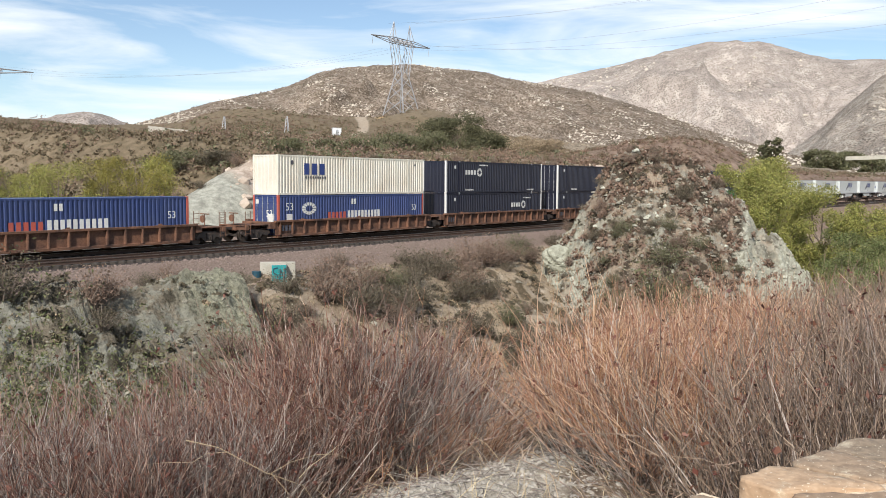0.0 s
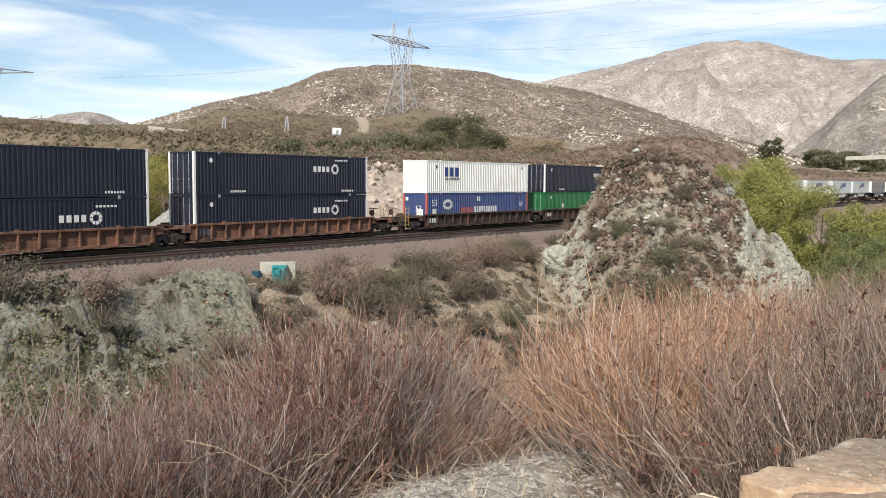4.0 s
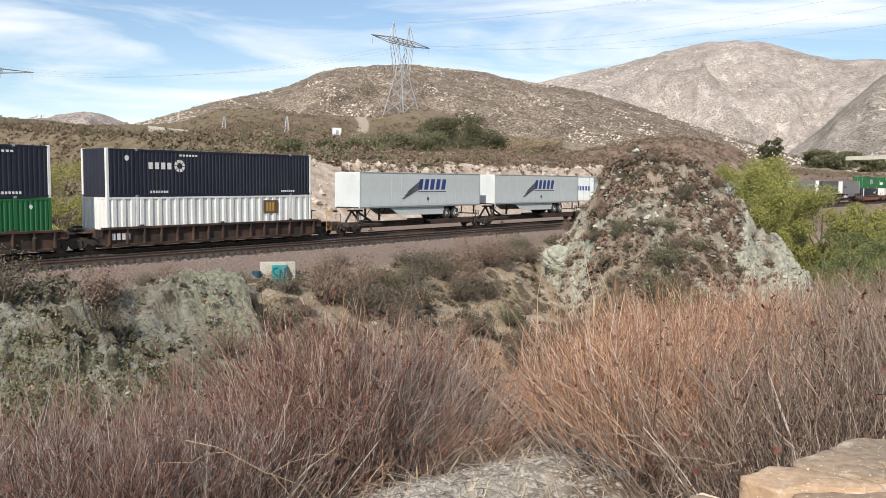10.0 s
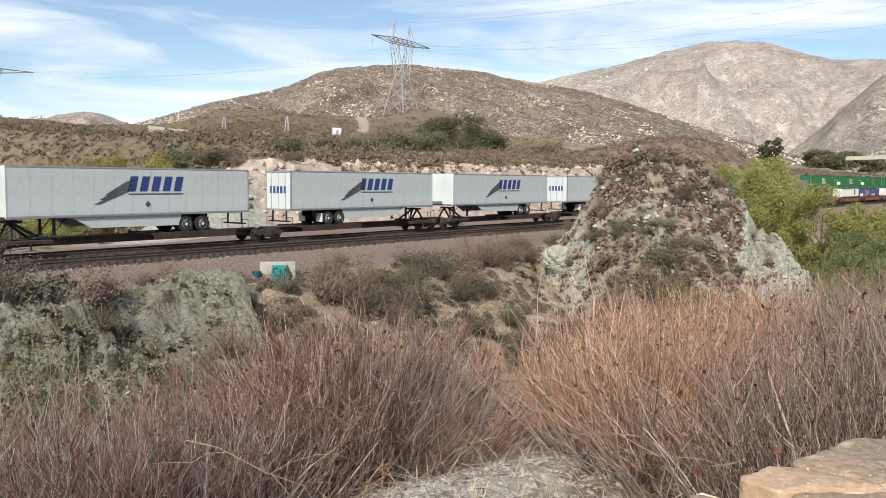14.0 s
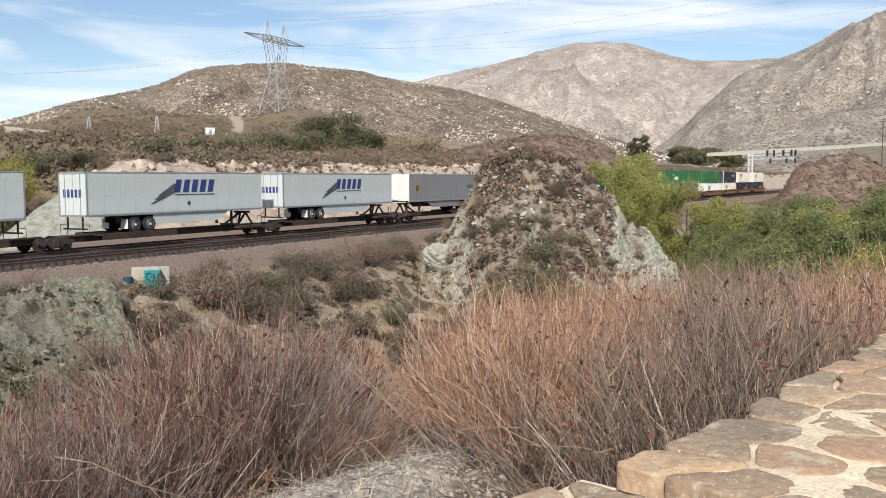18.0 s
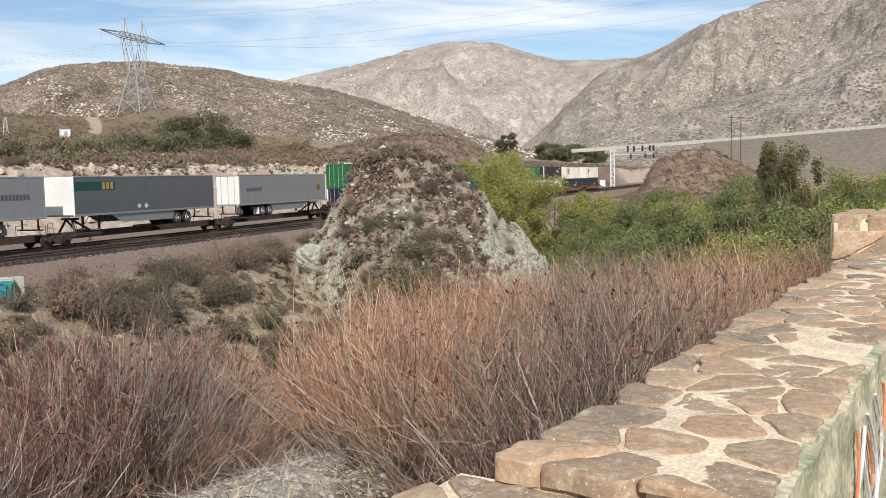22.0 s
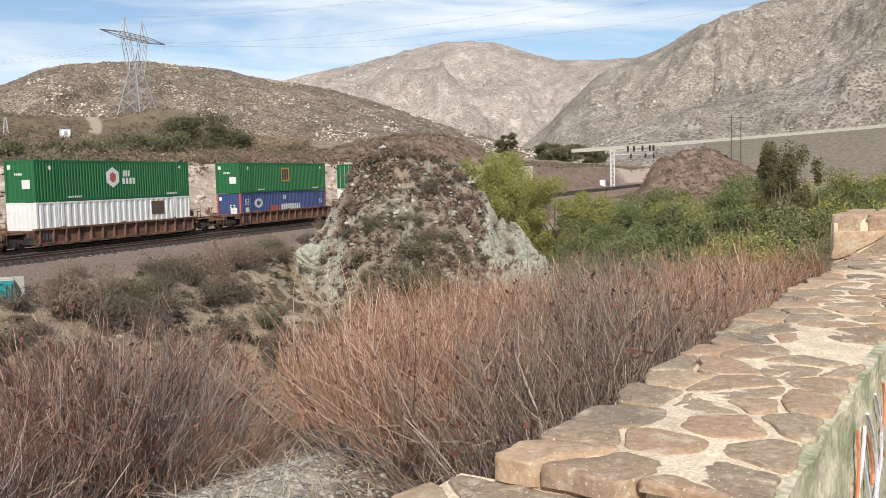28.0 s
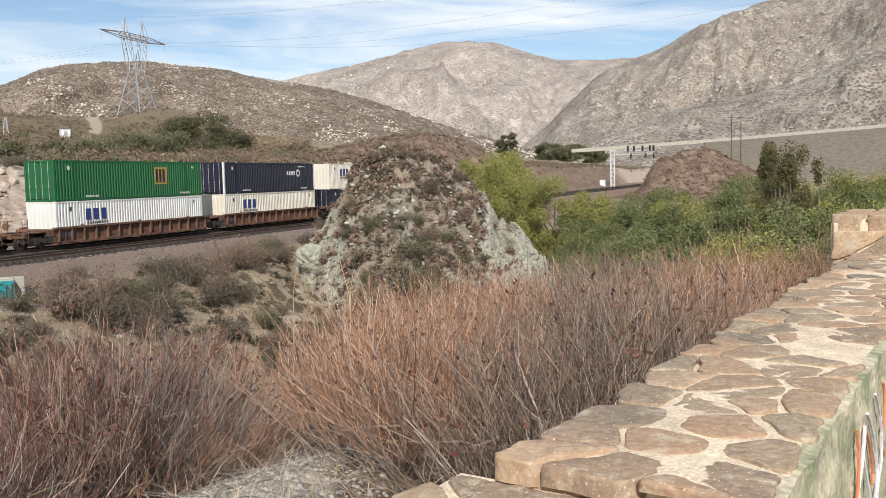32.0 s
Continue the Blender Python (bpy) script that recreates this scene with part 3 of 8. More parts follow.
def mark(parent, kind, x0, x1, z0, z1, material, y=-CW - 0.004, count=1, lean=0.0, name="marking"):
    """Painted marks on the near side as plain shapes: a row of blocks, a ring, a diamond or strokes. kind 'end' lies on the leading end."""
    bm = bmesh.new()
    h, d = z1 - z0, 0.006

    def quad(pts):
        f = bm.faces.new([bm.verts.new((x, 0, z)) for x, z in pts])
        e = bmesh.ops.extrude_face_region(bm, geom=[f])
        bmesh.ops.translate(bm, verts=[v for v in e["geom"] if isinstance(v, bmesh.types.BMVert)], vec=(0, -d, 0))

    if kind in ("blocks", "end"):
        step = (x1 - x0) / count
        for k in range(count):
            a, b = x0 + k * step, x0 + (k + (0.66 if count > 1 else 1.0)) * step
            quad([(a, z0), (b, z0), (b + lean * h, z1), (a + lean * h, z1)])
    elif kind == "ring":
        xc, zc = (x0 + x1) / 2, (z0 + z1) / 2
        n = count if count > 2 else 8
        for k in range(n):
            a, b = 2 * math.pi * k / n, 2 * math.pi * (k + 0.8) / n
            ro, ri = (x1 - x0) / 2, (x1 - x0) / 4
            quad([(xc + ro * math.cos(a), zc + ro * h / (x1 - x0) * math.sin(a)), (xc + ro * math.cos(b), zc + ro * h / (x1 - x0) * math.sin(b)), (xc + ri * math.cos(b), zc + ri * h / (x1 - x0) * math.sin(b)), (xc + ri * math.cos(a), zc + ri * h / (x1 - x0) * math.sin(a))])
    elif kind == "polygon":
        xc, zc = (x0 + x1) / 2, (z0 + z1) / 2
        quad([(xc + (x1 - x0) / 2 * math.cos(2 * math.pi * k / count + math.pi / 2), zc + h / 2 * math.sin(2 * math.pi * k / count + math.pi / 2)) for k in range(count)])
    elif kind == "strokes":
        for k in range(count):
            f = k / count
            quad([(x0 + f * 0.35 * (x1 - x0), z0 + f * 0.45 * h), (x0 + (f * 0.35 + 0.13) * (x1 - x0), z0 + f * 0.45 * h), (x1, z0 + (0.55 + 0.45 * f) * h), (x1 - 0.25 * (x1 - x0), z0 + (0.5 + 0.4 * f) * h)])
    bmesh.ops.recalc_face_normals(bm, faces=bm.faces)
    ob = part(name, bm, material, parent)
    ob.matrix_basis = pose(-CL - 0.002 + (-0.045 if y is None else 0), 0, 0, 0, 0, -90) if kind == "end" else pose(0, y, 0)
    return ob


# markings by kind of container
def marks_small(ink):
    return [("blocks", 5.2, 6.5, 0.22, 0.36, ink, -CW - 0.004, 7), ("blocks", -5.2, -3.9, 0.22, 0.36, ink, -CW - 0.004, 7), ("polygon", -6.9, -6.6, 2.1, 2.45, ink, -CW - 0.004, 6), ("polygon", 6.8, 7.05, 2.2, 2.5, ink, -CW - 0.004, 4)]


def marks_navy(x, z):
    return [("blocks", x - 2.1, x - 0.35, z, z + 0.40, M_WHITE, -CW - 0.004, 4), ("ring", x - 0.30, x + 0.50, z - 0.18, z + 0.60, M_WHITE, -CW - 0.004, 8),
            ("blocks", x + 0.1, x + 1.5, z + 0.8, z + 0.92, M_WHITE, -CW - 0.004, 6)] + marks_small(M_WHITE)[:3]


def marks_cream(x=-4.55):
    return [("blocks", x - 1.05, x + 1.25, 1.45, 2.25, M_LOGO_BLUE, -CW - 0.004, 3), ("blocks", x - 0.95, x + 1.2, 1.17, 1.33, M_LOGO_GREY, -CW - 0.004, 9)] + marks_small(M_LOGO_GREY)[2:]


def marks_blue():
    return [("ring", -5.85, -4.4, 1.4, 2.3, M_WHITE, -CW - 0.004, 12), ("blocks", -3.2, -1.2, 1.05, 1.55, M_RED, -CW - 0.004, 5), ("blocks", -1.1, 2.65, 1.0, 1.62, M_WHITE, -CW - 0.004, 10),
            ("blocks", -0.7, -0.1, 2.1, 2.5, M_WHITE, -CW - 0.004, 2), ("blocks", -7.3, -6.75, 1.05, 1.5, M_WHITE, -CW - 0.004, 1)]


def marks_hub(x=-1.0):
    return [("polygon", x - 0.75, x + 0.75, 0.85, 2.35, M_WHITE, -CW - 0.004, 6), ("polygon", x - 0.35, x + 0.35, 1.2, 2.0, M_RED, -CW - 0.012, 6), ("blocks", x + 1.0, x + 2.5, 1.1, 1.55, M_WHITE, -CW - 0.004, 4),
            ("blocks", x + 1.1, x + 1.9, 1.65, 2.1, M_WHITE, -CW - 0.004, 3)] + marks_small(M_WHITE)


def marks_square(x=1.6):
    return [("blocks", x - 0.75, x + 0.75, 1.0, 2.35, M_GOLD, -CW - 0.004, 1), ("blocks", x - 0.6, x + 0.6, 1.15, 2.2, M_BLACK, -CW - 0.012, 3)] + marks_small(M_WHITE)


def number_mark(parent, text, x, z, tall, material, y=-CW - 0.006, end=False):
    """Painted figures on the near side or on the leading end."""
    cu = bpy.data.curves.new("figures", "FONT")
    cu.body, cu.size, cu.extrude = text, tall * 1.4, 0.003
    ob = bpy.data.objects.new("figures", cu)
    me = bpy.data.meshes.new_from_object(ob)
    bpy.data.objects.remove(ob)
    me.materials.append(material)
    o = new("size_number", me)
    o.parent = parent
    o.matrix_basis = (pose(-CL - 0.045, -x, z, 90, 0, -90) if end else pose(x, y, z, 90, 0, 0))
    return o


END_DOTS = [("end", -1.0, -0.7, 2.2, 2.5, M_WHITE, -CW - 0.004, 1), ("end", 0.2, 0.9, 0.9, 1.5, M_WHITE, -CW - 0.004, 1), ("end", -0.4, 0.3, 1.8, 1.95, M_WHITE, -CW - 0.004, 4)]


def truck(parent, x):
    t = put("truck", "bolster", lambda bm: (box(bm, -0.22, 0.22, -1.15, 1.15, 0.42, 0.72, 0.03), box(bm, -1.15, -0.95, -0.9, 0.9, 0.35, 0.45, 0.01), box(bm, 0.95, 1.15, -0.9, 0.9, 0.35, 0.45, 0.01)), M_TRUCK, parent, pose(x, 0, 0))
    for y in (-1, 1):
        def frame_of(bm):
            pts = [(-1.28, 0.52), (-1.2, 0.70), (-0.7, 0.70), (-0.45, 0.82), (0.45, 0.82), (0.7, 0.70), (1.2, 0.70), (1.28, 0.52), (0.98, 0.38), (0.55, 0.44), (0.35, 0.22), (-0.35, 0.22), (-0.55, 0.44), (-0.98, 0.38)]
            f = bm.faces.new([bm.verts.new((a, -0.07, b)) for a, b in pts])
            e = bmesh.ops.extrude_face_region(bm, geom=[f])
            bmesh.ops.translate(bm, verts=[v for v in e["geom"] if isinstance(v, bmesh.types.BMVert)], vec=(0, 0.14, 0))
            bmesh.ops.recalc_face_normals(bm, faces=bm.faces)
            for xx in (-0.16, -0.02, 0.12):
                rod(bm, (xx + 0.02, -0.09, 0.28), (xx + 0.02, -0.09, 0.6), 0.06, 7)
            for xx in (-0.88, 0.88):
                rod(bm, (xx, -0.11, 0.46), (xx, 0.0, 0.46), 0.13, 10)
        put("side_frame", "sideframe", frame_of, M_TRUCK, t, pose(0, y * 1.02, 0, 0, 0, 0 if y < 0 else 180))
    for xx in (-0.88, 0.88):
        def wheels(bm):
            rod(bm, (0, -1.0, 0), (0, 1.0, 0), 0.08, 8)
            for y in (-1, 1):
                rod(bm, (0, y * 0.70, 0), (0, y * 0.83, 0), 0.42, 24)
                rod(bm, (0, y * 0.67, 0), (0, y * 0.70, 0), 0.455, 24)
                for k in range(3):
                    a = 2 * math.pi * k / 3
                    box(bm, 0.22 * math.cos(a) - 0.04, 0.22 * math.cos(a) + 0.04, y * 0.83 - 0.02, y * 0.83 + 0.02, 0.22 * math.sin(a) - 0.04, 0.22 * math.sin(a) + 0.04)
        AXLES.append(put("wheelset", "wheels", wheels, M_WHEEL, t, pose(xx, 0, 0.42)))
    return t


def well_car(u, left, right, cl, cr, steel, label, ends=None):
    """left, right: where its joints lie along the train; cl, cr: whether that joint is a coupler."""
    c = new("well_car")
    L = 8.45

    def wall(bm):
        box(bm, -L, L, 0.03, 0.06, 0.34, 1.26)
        box(bm, -L - 0.1, L + 0.1, -0.17, 0.07, 1.22, 1.36, 0.015)
        box(bm, -L + 0.5, L - 0.5, -0.13, 0.05, 0.22, 0.38, 0.015)
        n = 15
        for k in range(n):
            x = -L + 0.35 + k * (2 * L - 0.7) / (n - 1)
            box(bm, x - 0.05, x + 0.05, -0.16, 0.03, 0.36, 1.24, 0.01)
    for y in (-1, 1):
        put("side_wall", "wellside", wall, steel, c, pose(0, y * 1.42, 0, 0, 0, 0 if y < 0 else 180))
        for x in (-5.9, 0, 5.9):
            put("guide_bracket", "guide", lambda bm: (box(bm, -0.12, 0.12, -0.05, 0.05, 1.32, 1.46, 0.02), box(bm, -0.3, 0.3, -0.09, 0.03, 1.34, 1.38)), steel, c, pose(x, y * 1.45, 0))
    for k in range(10):
        put("cross_member", "wellfloor", lambda bm: box(bm, -0.2, 0.2, -1.40, 1.40, 0.16, 0.27), steel, c, pose(-L + 0.4 + k * 1.74, 0, 0))
    for sgn, joint, coupler in ((-1, left - u, cl), (1, right - u, cr)):
        reach = abs(joint) - (0.75 if coupler else 0.25)

        def deck(bm):
            box(bm, L, reach, -0.42, 0.42, 0.74, 1.12, 0.02)
            box(bm, L, min(reach, L + 0.5), -1.45, 1.45, 0.80, 1.26, 0.02)
            box(bm, L + 0.5, reach - 0.02, -1.25, 1.25, 1.05, 1.12, 0.01)
            if coupler:
                box(bm, reach - 0.35, reach - 0.1, -1.40, 1.40, 0.78, 1.10, 0.02)
        put("end_platform", ("deck", round(reach, 2), coupler), deck, steel, c, pose(0, 0, 0, 0, 0, 0 if sgn > 0 else 180))
        if coupler:
            put("coupler", ("coupler", round(reach, 2)), lambda bm: (box(bm, reach - 0.1, reach + 0.55, -0.11, 0.11, 0.78, 0.98, 0.02), box(bm, reach + 0.45, reach + 0.80, -0.18, 0.16, 0.70, 1.02, 0.05)), M_TRUCK, c, pose(0, 0, 0, 0, 0, 0 if sgn > 0 else 180))
            for y in (-1, 1):
                def ladder(bm):
                    for xx in (-0.22, 0.22):
                        rod(bm, (xx, 0, 0.45), (xx, 0, 2.05), 0.022, 5)
                    for k in range(5):
                        rod(bm, (-0.22, 0, 0.55 + k * 0.33), (0.22, 0, 0.55 + k * 0.33), 0.018, 5)
                put("ladder", "ladder", ladder, M_YELLOW if steel is M_DARKCAR else steel, c, pose(sgn * (reach - 0.3), y * 1.36, 0))
            put("brake_stand", "brake", lambda bm: (rod(bm, (0, 0, 1.1), (0, 0, 1.9), 0.03, 6), box(bm, -0.05, 0.05, -0.45, 0.45, 1.85, 1.92, 0.01), rod(bm, (-0.04, 0.2, 1.55), (0.04, 0.2, 1.55), 0.25, 12)), steel, c, pose(sgn * (reach - 0.45), 0.3, 0))
            truck(c, sgn * (abs(joint) - 1.95))
        elif sgn > 0:
            truck(c, joint)
    mark(c, "blocks", -7.9, -6.6, 0.62, 1.0, M_WHITE if steel is M_DARKCAR else M_LOGO_GREY, -1.46, 4)
    ROLLING.append((c, Matrix.Translation(on_track(u, 0)) @ pose(0, 0, 0, 0, 0, TURN)))
    return tagged(c, label, "rail car", "cars of the freight train")


def spine_car(u, left, right, cl, cr, front, label):
    """A low flat car with one long beam; front: -1 or 1, the end at which the trailer's nose is held."""
    c = new("spine_car")
    a, b = left - u + 0.3, right - u - 0.3
    put("spine", ("spine", round(a, 2), round(b, 2)), lambda bm: (box(bm, a, b, -0.33, 0.33, 0.42, 0.84, 0.02), box(bm, a + 0.4, b - 0.4, -0.5, 0.5, 0.78, 0.86, 0.01)), M_DARKCAR, c)
    for y in (-1, 1):
        put("wheel_platform", "wplat", lambda bm: (box(bm, -3.1, 3.1, -0.42, 0.42, 0.76, 0.86, 0.015), box(bm, -3.1, 3.1, -0.46, -0.38, 0.50, 0.92, 0.015), [box(bm, x - 0.05, x + 0.05, -0.38, 0.5, 0.6, 0.76) for x in (-2.6, -1.3, 0, 1.3, 2.6)]), M_DARKCAR, c, pose(-front * 3.9, y * 0.88, 0, 0, 0, 0 if y < 0 else 180))
        put("side_step", "sstep", lambda bm: (box(bm, -1.3, 1.3, -0.3, 0.3, 0.60, 0.80, 0.015), box(bm, -0.05, 0.05, -0.34, -0.28, 0.28, 0.8), box(bm, -0.3, 0.3, -0.36, -0.26, 0.25, 0.30)), M_DARKCAR, c, pose(front * 6.8, y * 1.0, 0, 0, 0, 0 if y < 0 else 180))
        for x in (-8.0, 8.0):
            put("grab_iron", "grab", lambda bm: (rod(bm, (-0.25, 0, 0.85), (-0.25, 0, 1.5), 0.02, 5), rod(bm, (0.25, 0, 0.85), (0.25, 0, 1.5), 0.02, 5), rod(bm, (-0.25, 0, 1.5), (0.25, 0, 1.5), 0.02, 5)), M_DARKCAR, c, pose(x, y * 1.05, 0))

    def stand(bm):
        for y in (-0.45, 0.45):
            rod(bm, (-0.1, y * 0.6, 1.75), (1.3, y * 1.6, 0.84), 0.085, 6)
            rod(bm, (-0.1, y * 0.6, 1.75), (-0.35, y * 1.6, 0.84), 0.085, 6)
        box(bm, -0.45, 0.45, -0.45, 0.45, 1.72, 1.86, 0.03)
        box(bm, 1.1, 1.6, -0.8, 0.8, 0.84, 0.98, 0.02)
    put("trailer_hitch", "hitch", stand, M_BLACK, c, pose(front * 7.2, 0, 0, 0, 0, 180 if front > 0 else 0))
    for sgn, joint, coupler in ((-1, left - u, cl), (1, right - u, cr)):
        if coupler:
            put("coupler", "spcoupler", lambda bm: (box(bm, -0.9, 0.1, -0.3, 0.3, 0.55, 1.0, 0.02), box(bm, 0.0, 0.45, -0.12, 0.12, 0.72, 0.95, 0.02), box(bm, -0.75, -0.55, -1.4, 1.4, 0.6, 0.95, 0.02)), M_TRUCK, c, pose(joint - sgn * 0.42, 0, 0, 0, 0, 0 if sgn > 0 else 180))
            truck(c, sgn * (abs(joint) - 1.75))
        elif sgn > 0:
            truck(c, joint)
    ROLLING.append((c, Matrix.Translation(on_track(u, 0)) @ pose(0, 0, 0, 0, 0, TURN)))
    return tagged(c, label, "rail car", "cars of the freight train")


TZ0, TZ1 = 1.98, 4.80


def trailer(u, rear, body, label, marks=(), end_body=None, skirt=True, band=None):
    """A long road trailer; rear: -1 or 1, the end of the train's x at which its wheels stand."""
    c = new("truck_trailer")
    end_body = end_body or body

    wide = (2 * CL - 0.08) / 13

    def panel(bm):
        box(bm, -wide / 2 + 0.003, wide / 2 - 0.003, -0.022, 0.02, TZ0 + 0.14, TZ1 - 0.08, 0.006)
        box(bm, -wide / 2 + 0.004, -wide / 2 + 0.05, -0.028, -0.015, TZ0 + 0.15, TZ1 - 0.1)
    for y in (-1, 1):
        turn = 0 if y < 0 else 180
        for k in range(13):
            put("side_panel", "trpanel", panel, body, c, pose(-CL + 0.04 + wide * (k + 0.5), y * (CW - 0.03), 0, 0, 0, turn))
        put("bottom_rail", "trbot", lambda bm: (box(bm, -CL, CL, -0.035, 0.035, TZ0, TZ0 + 0.15, 0.01), [box(bm, -CL + 0.7 + k * 1.24, -CL + 0.85 + k * 1.24, -0.045, -0.03, TZ0 + 0.04, TZ0 + 0.10) for k in range(13)]), M_GALV if band is None else band, c, pose(0, y * (CW - 0.025), 0, 0, 0, turn))
        put("top_rail", "trtop", lambda bm: box(bm, -CL, CL, -0.035, 0.035, TZ1 - 0.09, TZ1, 0.012), M_GALV, c, pose(0, y * (CW - 0.025), 0))
        if skirt:
            def fairing(bm):
                f = bm.faces.new([bm.verts.new((x, 0, z)) for x, z in ((-4.6, TZ0), (-3.4, TZ0 - 0.62), (2.6, TZ0 - 0.66), (2.6, TZ0))])
                e = bmesh.ops.extrude_face_region(bm, geom=[f])
                bmesh.ops.translate(bm, verts=[v for v in e["geom"] if isinstance(v, bmesh.types.BMVert)], vec=(0, 0.02, 0))
                bmesh.ops.recalc_face_normals(bm, faces=bm.faces)
            put("side_skirt", "skirt", fairing, body if body is not M_TRAILER_DARK else M_GALV, c, pose(0.2 * rear, y * (CW - 0.10), 0) @ (pose(0, 0, 0) if rear > 0 else pose(0, 0, 0, 0, 0, 180)))
        put("landing_leg", "leg", lambda bm: (box(bm, -0.07, 0.07, -0.07, 0.07, 1.02, TZ0, 0.01), box(bm, -0.16, 0.16, -0.12, 0.12, 0.98, 1.03, 0.01), rod(bm, (0.05, 0, 1.25), (0.75, 0, TZ0), 0.03, 5)), M_BLACK, c, pose(-rear * 5.2, y * 0.75, 0))
        put("mud_flap", "flap", lambda bm: box(bm, -0.01, 0.01, -0.33, 0.33, 1.10, 1.75), M_WHITE, c, pose(rear * 4.95, y * 0.9, 0))
    put("roof", "trroof", lambda bm: box(bm, -CL + 0.03, CL - 0.03, -CW + 0.06, CW - 0.06, TZ1 - 0.05, TZ1 - 0.012), body, c)
    put("floor", "trfloor", lambda bm: box(bm, -CL + 0.03, CL - 0.03, -CW + 0.07, CW - 0.07, TZ0 + 0.02, TZ0 + 0.13), M_BLACK, c)

    def nose(bm):
        box(bm, -0.03, 0.03, -CW + 0.05, CW - 0.05, TZ0 + 0.1, TZ1 - 0.04, 0.02)
        for y in (-CW + 0.05, CW - 0.05):
            box(bm, -0.05, 0.05, y - 0.06, y + 0.06, TZ0 + 0.02, TZ1 - 0.01, 0.025)
    put("front_wall", "trnose", nose, end_body, c, pose(-rear * (CL - 0.02), 0, 0))
    for y in (-1, 1):
        leaf = put("rear_door", "trdoor", lambda bm: (box(bm, -0.03, 0.03, -0.60, 0.60, TZ0 + 0.12, TZ1 - 0.12, 0.012), [box(bm, -0.045, 0.045, -0.62, -0.56, z, z + 0.08) for z in (2.3, 3.0, 3.7, 4.3)]), end_body, c, pose(rear * (CL - 0.03), y * 0.62, 0, 0, 0, 0 if y > 0 else 180))
        put("locking_rod", "trrod", lambda bm: (rod(bm, (0.06, 0.1, TZ0 + 0.05), (0.06, 0.1, TZ1 - 0.08), 0.02, 6), rod(bm, (-0.06, 0.1, TZ0 + 0.05), (-0.06, 0.1, TZ1 - 0.08), 0.02, 6)), M_GALV, leaf)
    put("rear_frame", "trrear", lambda bm: (box(bm, -0.05, 0.05, -CW, CW, TZ1 - 0.14, TZ1, 0.01), box(bm, -0.05, 0.05, -CW, CW, TZ0, TZ0 + 0.14, 0.01), box(bm, -0.05, 0.05, -CW, -CW + 0.08, TZ0, TZ1), box(bm, -0.05, 0.05, CW - 0.08, CW, TZ0, TZ1)), M_GALV, c, pose(rear * (CL - 0.02), 0, 0))
    put("rear_guard", "trguard", lambda bm: (box(bm, -0.05, 0.05, -1.1, 1.1, 1.18, 1.28, 0.01), box(bm, -0.04, 0.04, -0.75, -0.65, 1.2, TZ0), box(bm, -0.04, 0.04, 0.65, 0.75, 1.2, TZ0)), M_BLACK, c, pose(rear * (CL - 0.1), 0, 0))
    put("bogie_frame", "trbogie", lambda bm: (box(bm, -1.5, 1.5, -0.62, -0.45, 1.5, TZ0, 0.01), box(bm, -1.5, 1.5, 0.45, 0.62, 1.5, TZ0, 0.01), rod(bm, (-0.62, -0.95, 1.37), (-0.62, 0.95, 1.37), 0.09, 8), rod(bm, (0.62, -0.95, 1.37), (0.62, 0.95, 1.37), 0.09, 8)), M_BLACK, c, pose(rear * 3.75, 0, 0))
    for x in (-0.62, 0.62):
        for y in (-1, 1):
            def tyre(bm):
                for y0 in (-0.30, 0.03):
                    rod(bm, (0, y0, 0), (0, y0 + 0.27, 0), 0.50, 24)
                bmesh.ops.bevel(bm, geom=[e for e in bm.edges if e.calc_face_angle(0) > 1.0], offset=0.045, segments=2, affect="EDGES")
            w = put("tyre", "tyre", tyre, M_TYRE, c, pose(rear * 3.75 + x, y * 0.98, 1.37), smooth_it=False)
            put("rim", "rim", lambda bm: (bmesh.ops.create_cone(bm, cap_ends=False, segments=20, radius1=0.29, radius2=0.20, depth=0.12, matrix=pose(0, -0.25, 0, 90, 0, 0)), rod(bm, (0, -0.20, 0), (0, -0.18, 0), 0.285, 20), rod(bm, (0, -0.33, 0), (0, -0.18, 0), 0.10, 10), bmesh.ops.create_cone(bm, cap_ends=False, segments=20, radius1=0.30, radius2=0.29, depth=0.03, matrix=pose(0, -0.31, 0, 90, 0, 0))), M_RIM, w, pose(0, 0, 0, 0, 0, 0 if y < 0 else 180))
    for m in marks:
        mark(c, *m)
    ROLLING.append((c, Matrix.Translation(on_track(u, 0)) @ pose(0, 0, 0, 0, 0, TURN)))
    return tagged(c, label, "trailer", "trailers on the train")


TY = -CW - 0.004


def marks_swift(rear):
    return [("strokes", -3.1, -0.3, 2.68, 4.40, M_LOGO_GREY, TY, 3), ("blocks", -0.95, 3.0, 3.42, 4.30, M_LOGO_BLUE, TY, 5, 0.25), ("blocks", -0.9, 2.9, 3.22, 3.29, M_LOGO_GREY, TY, 1),
            ("polygon", 0.2, 0.6, 2.45, 2.85, M_LOGO_GREY, TY, 4)]


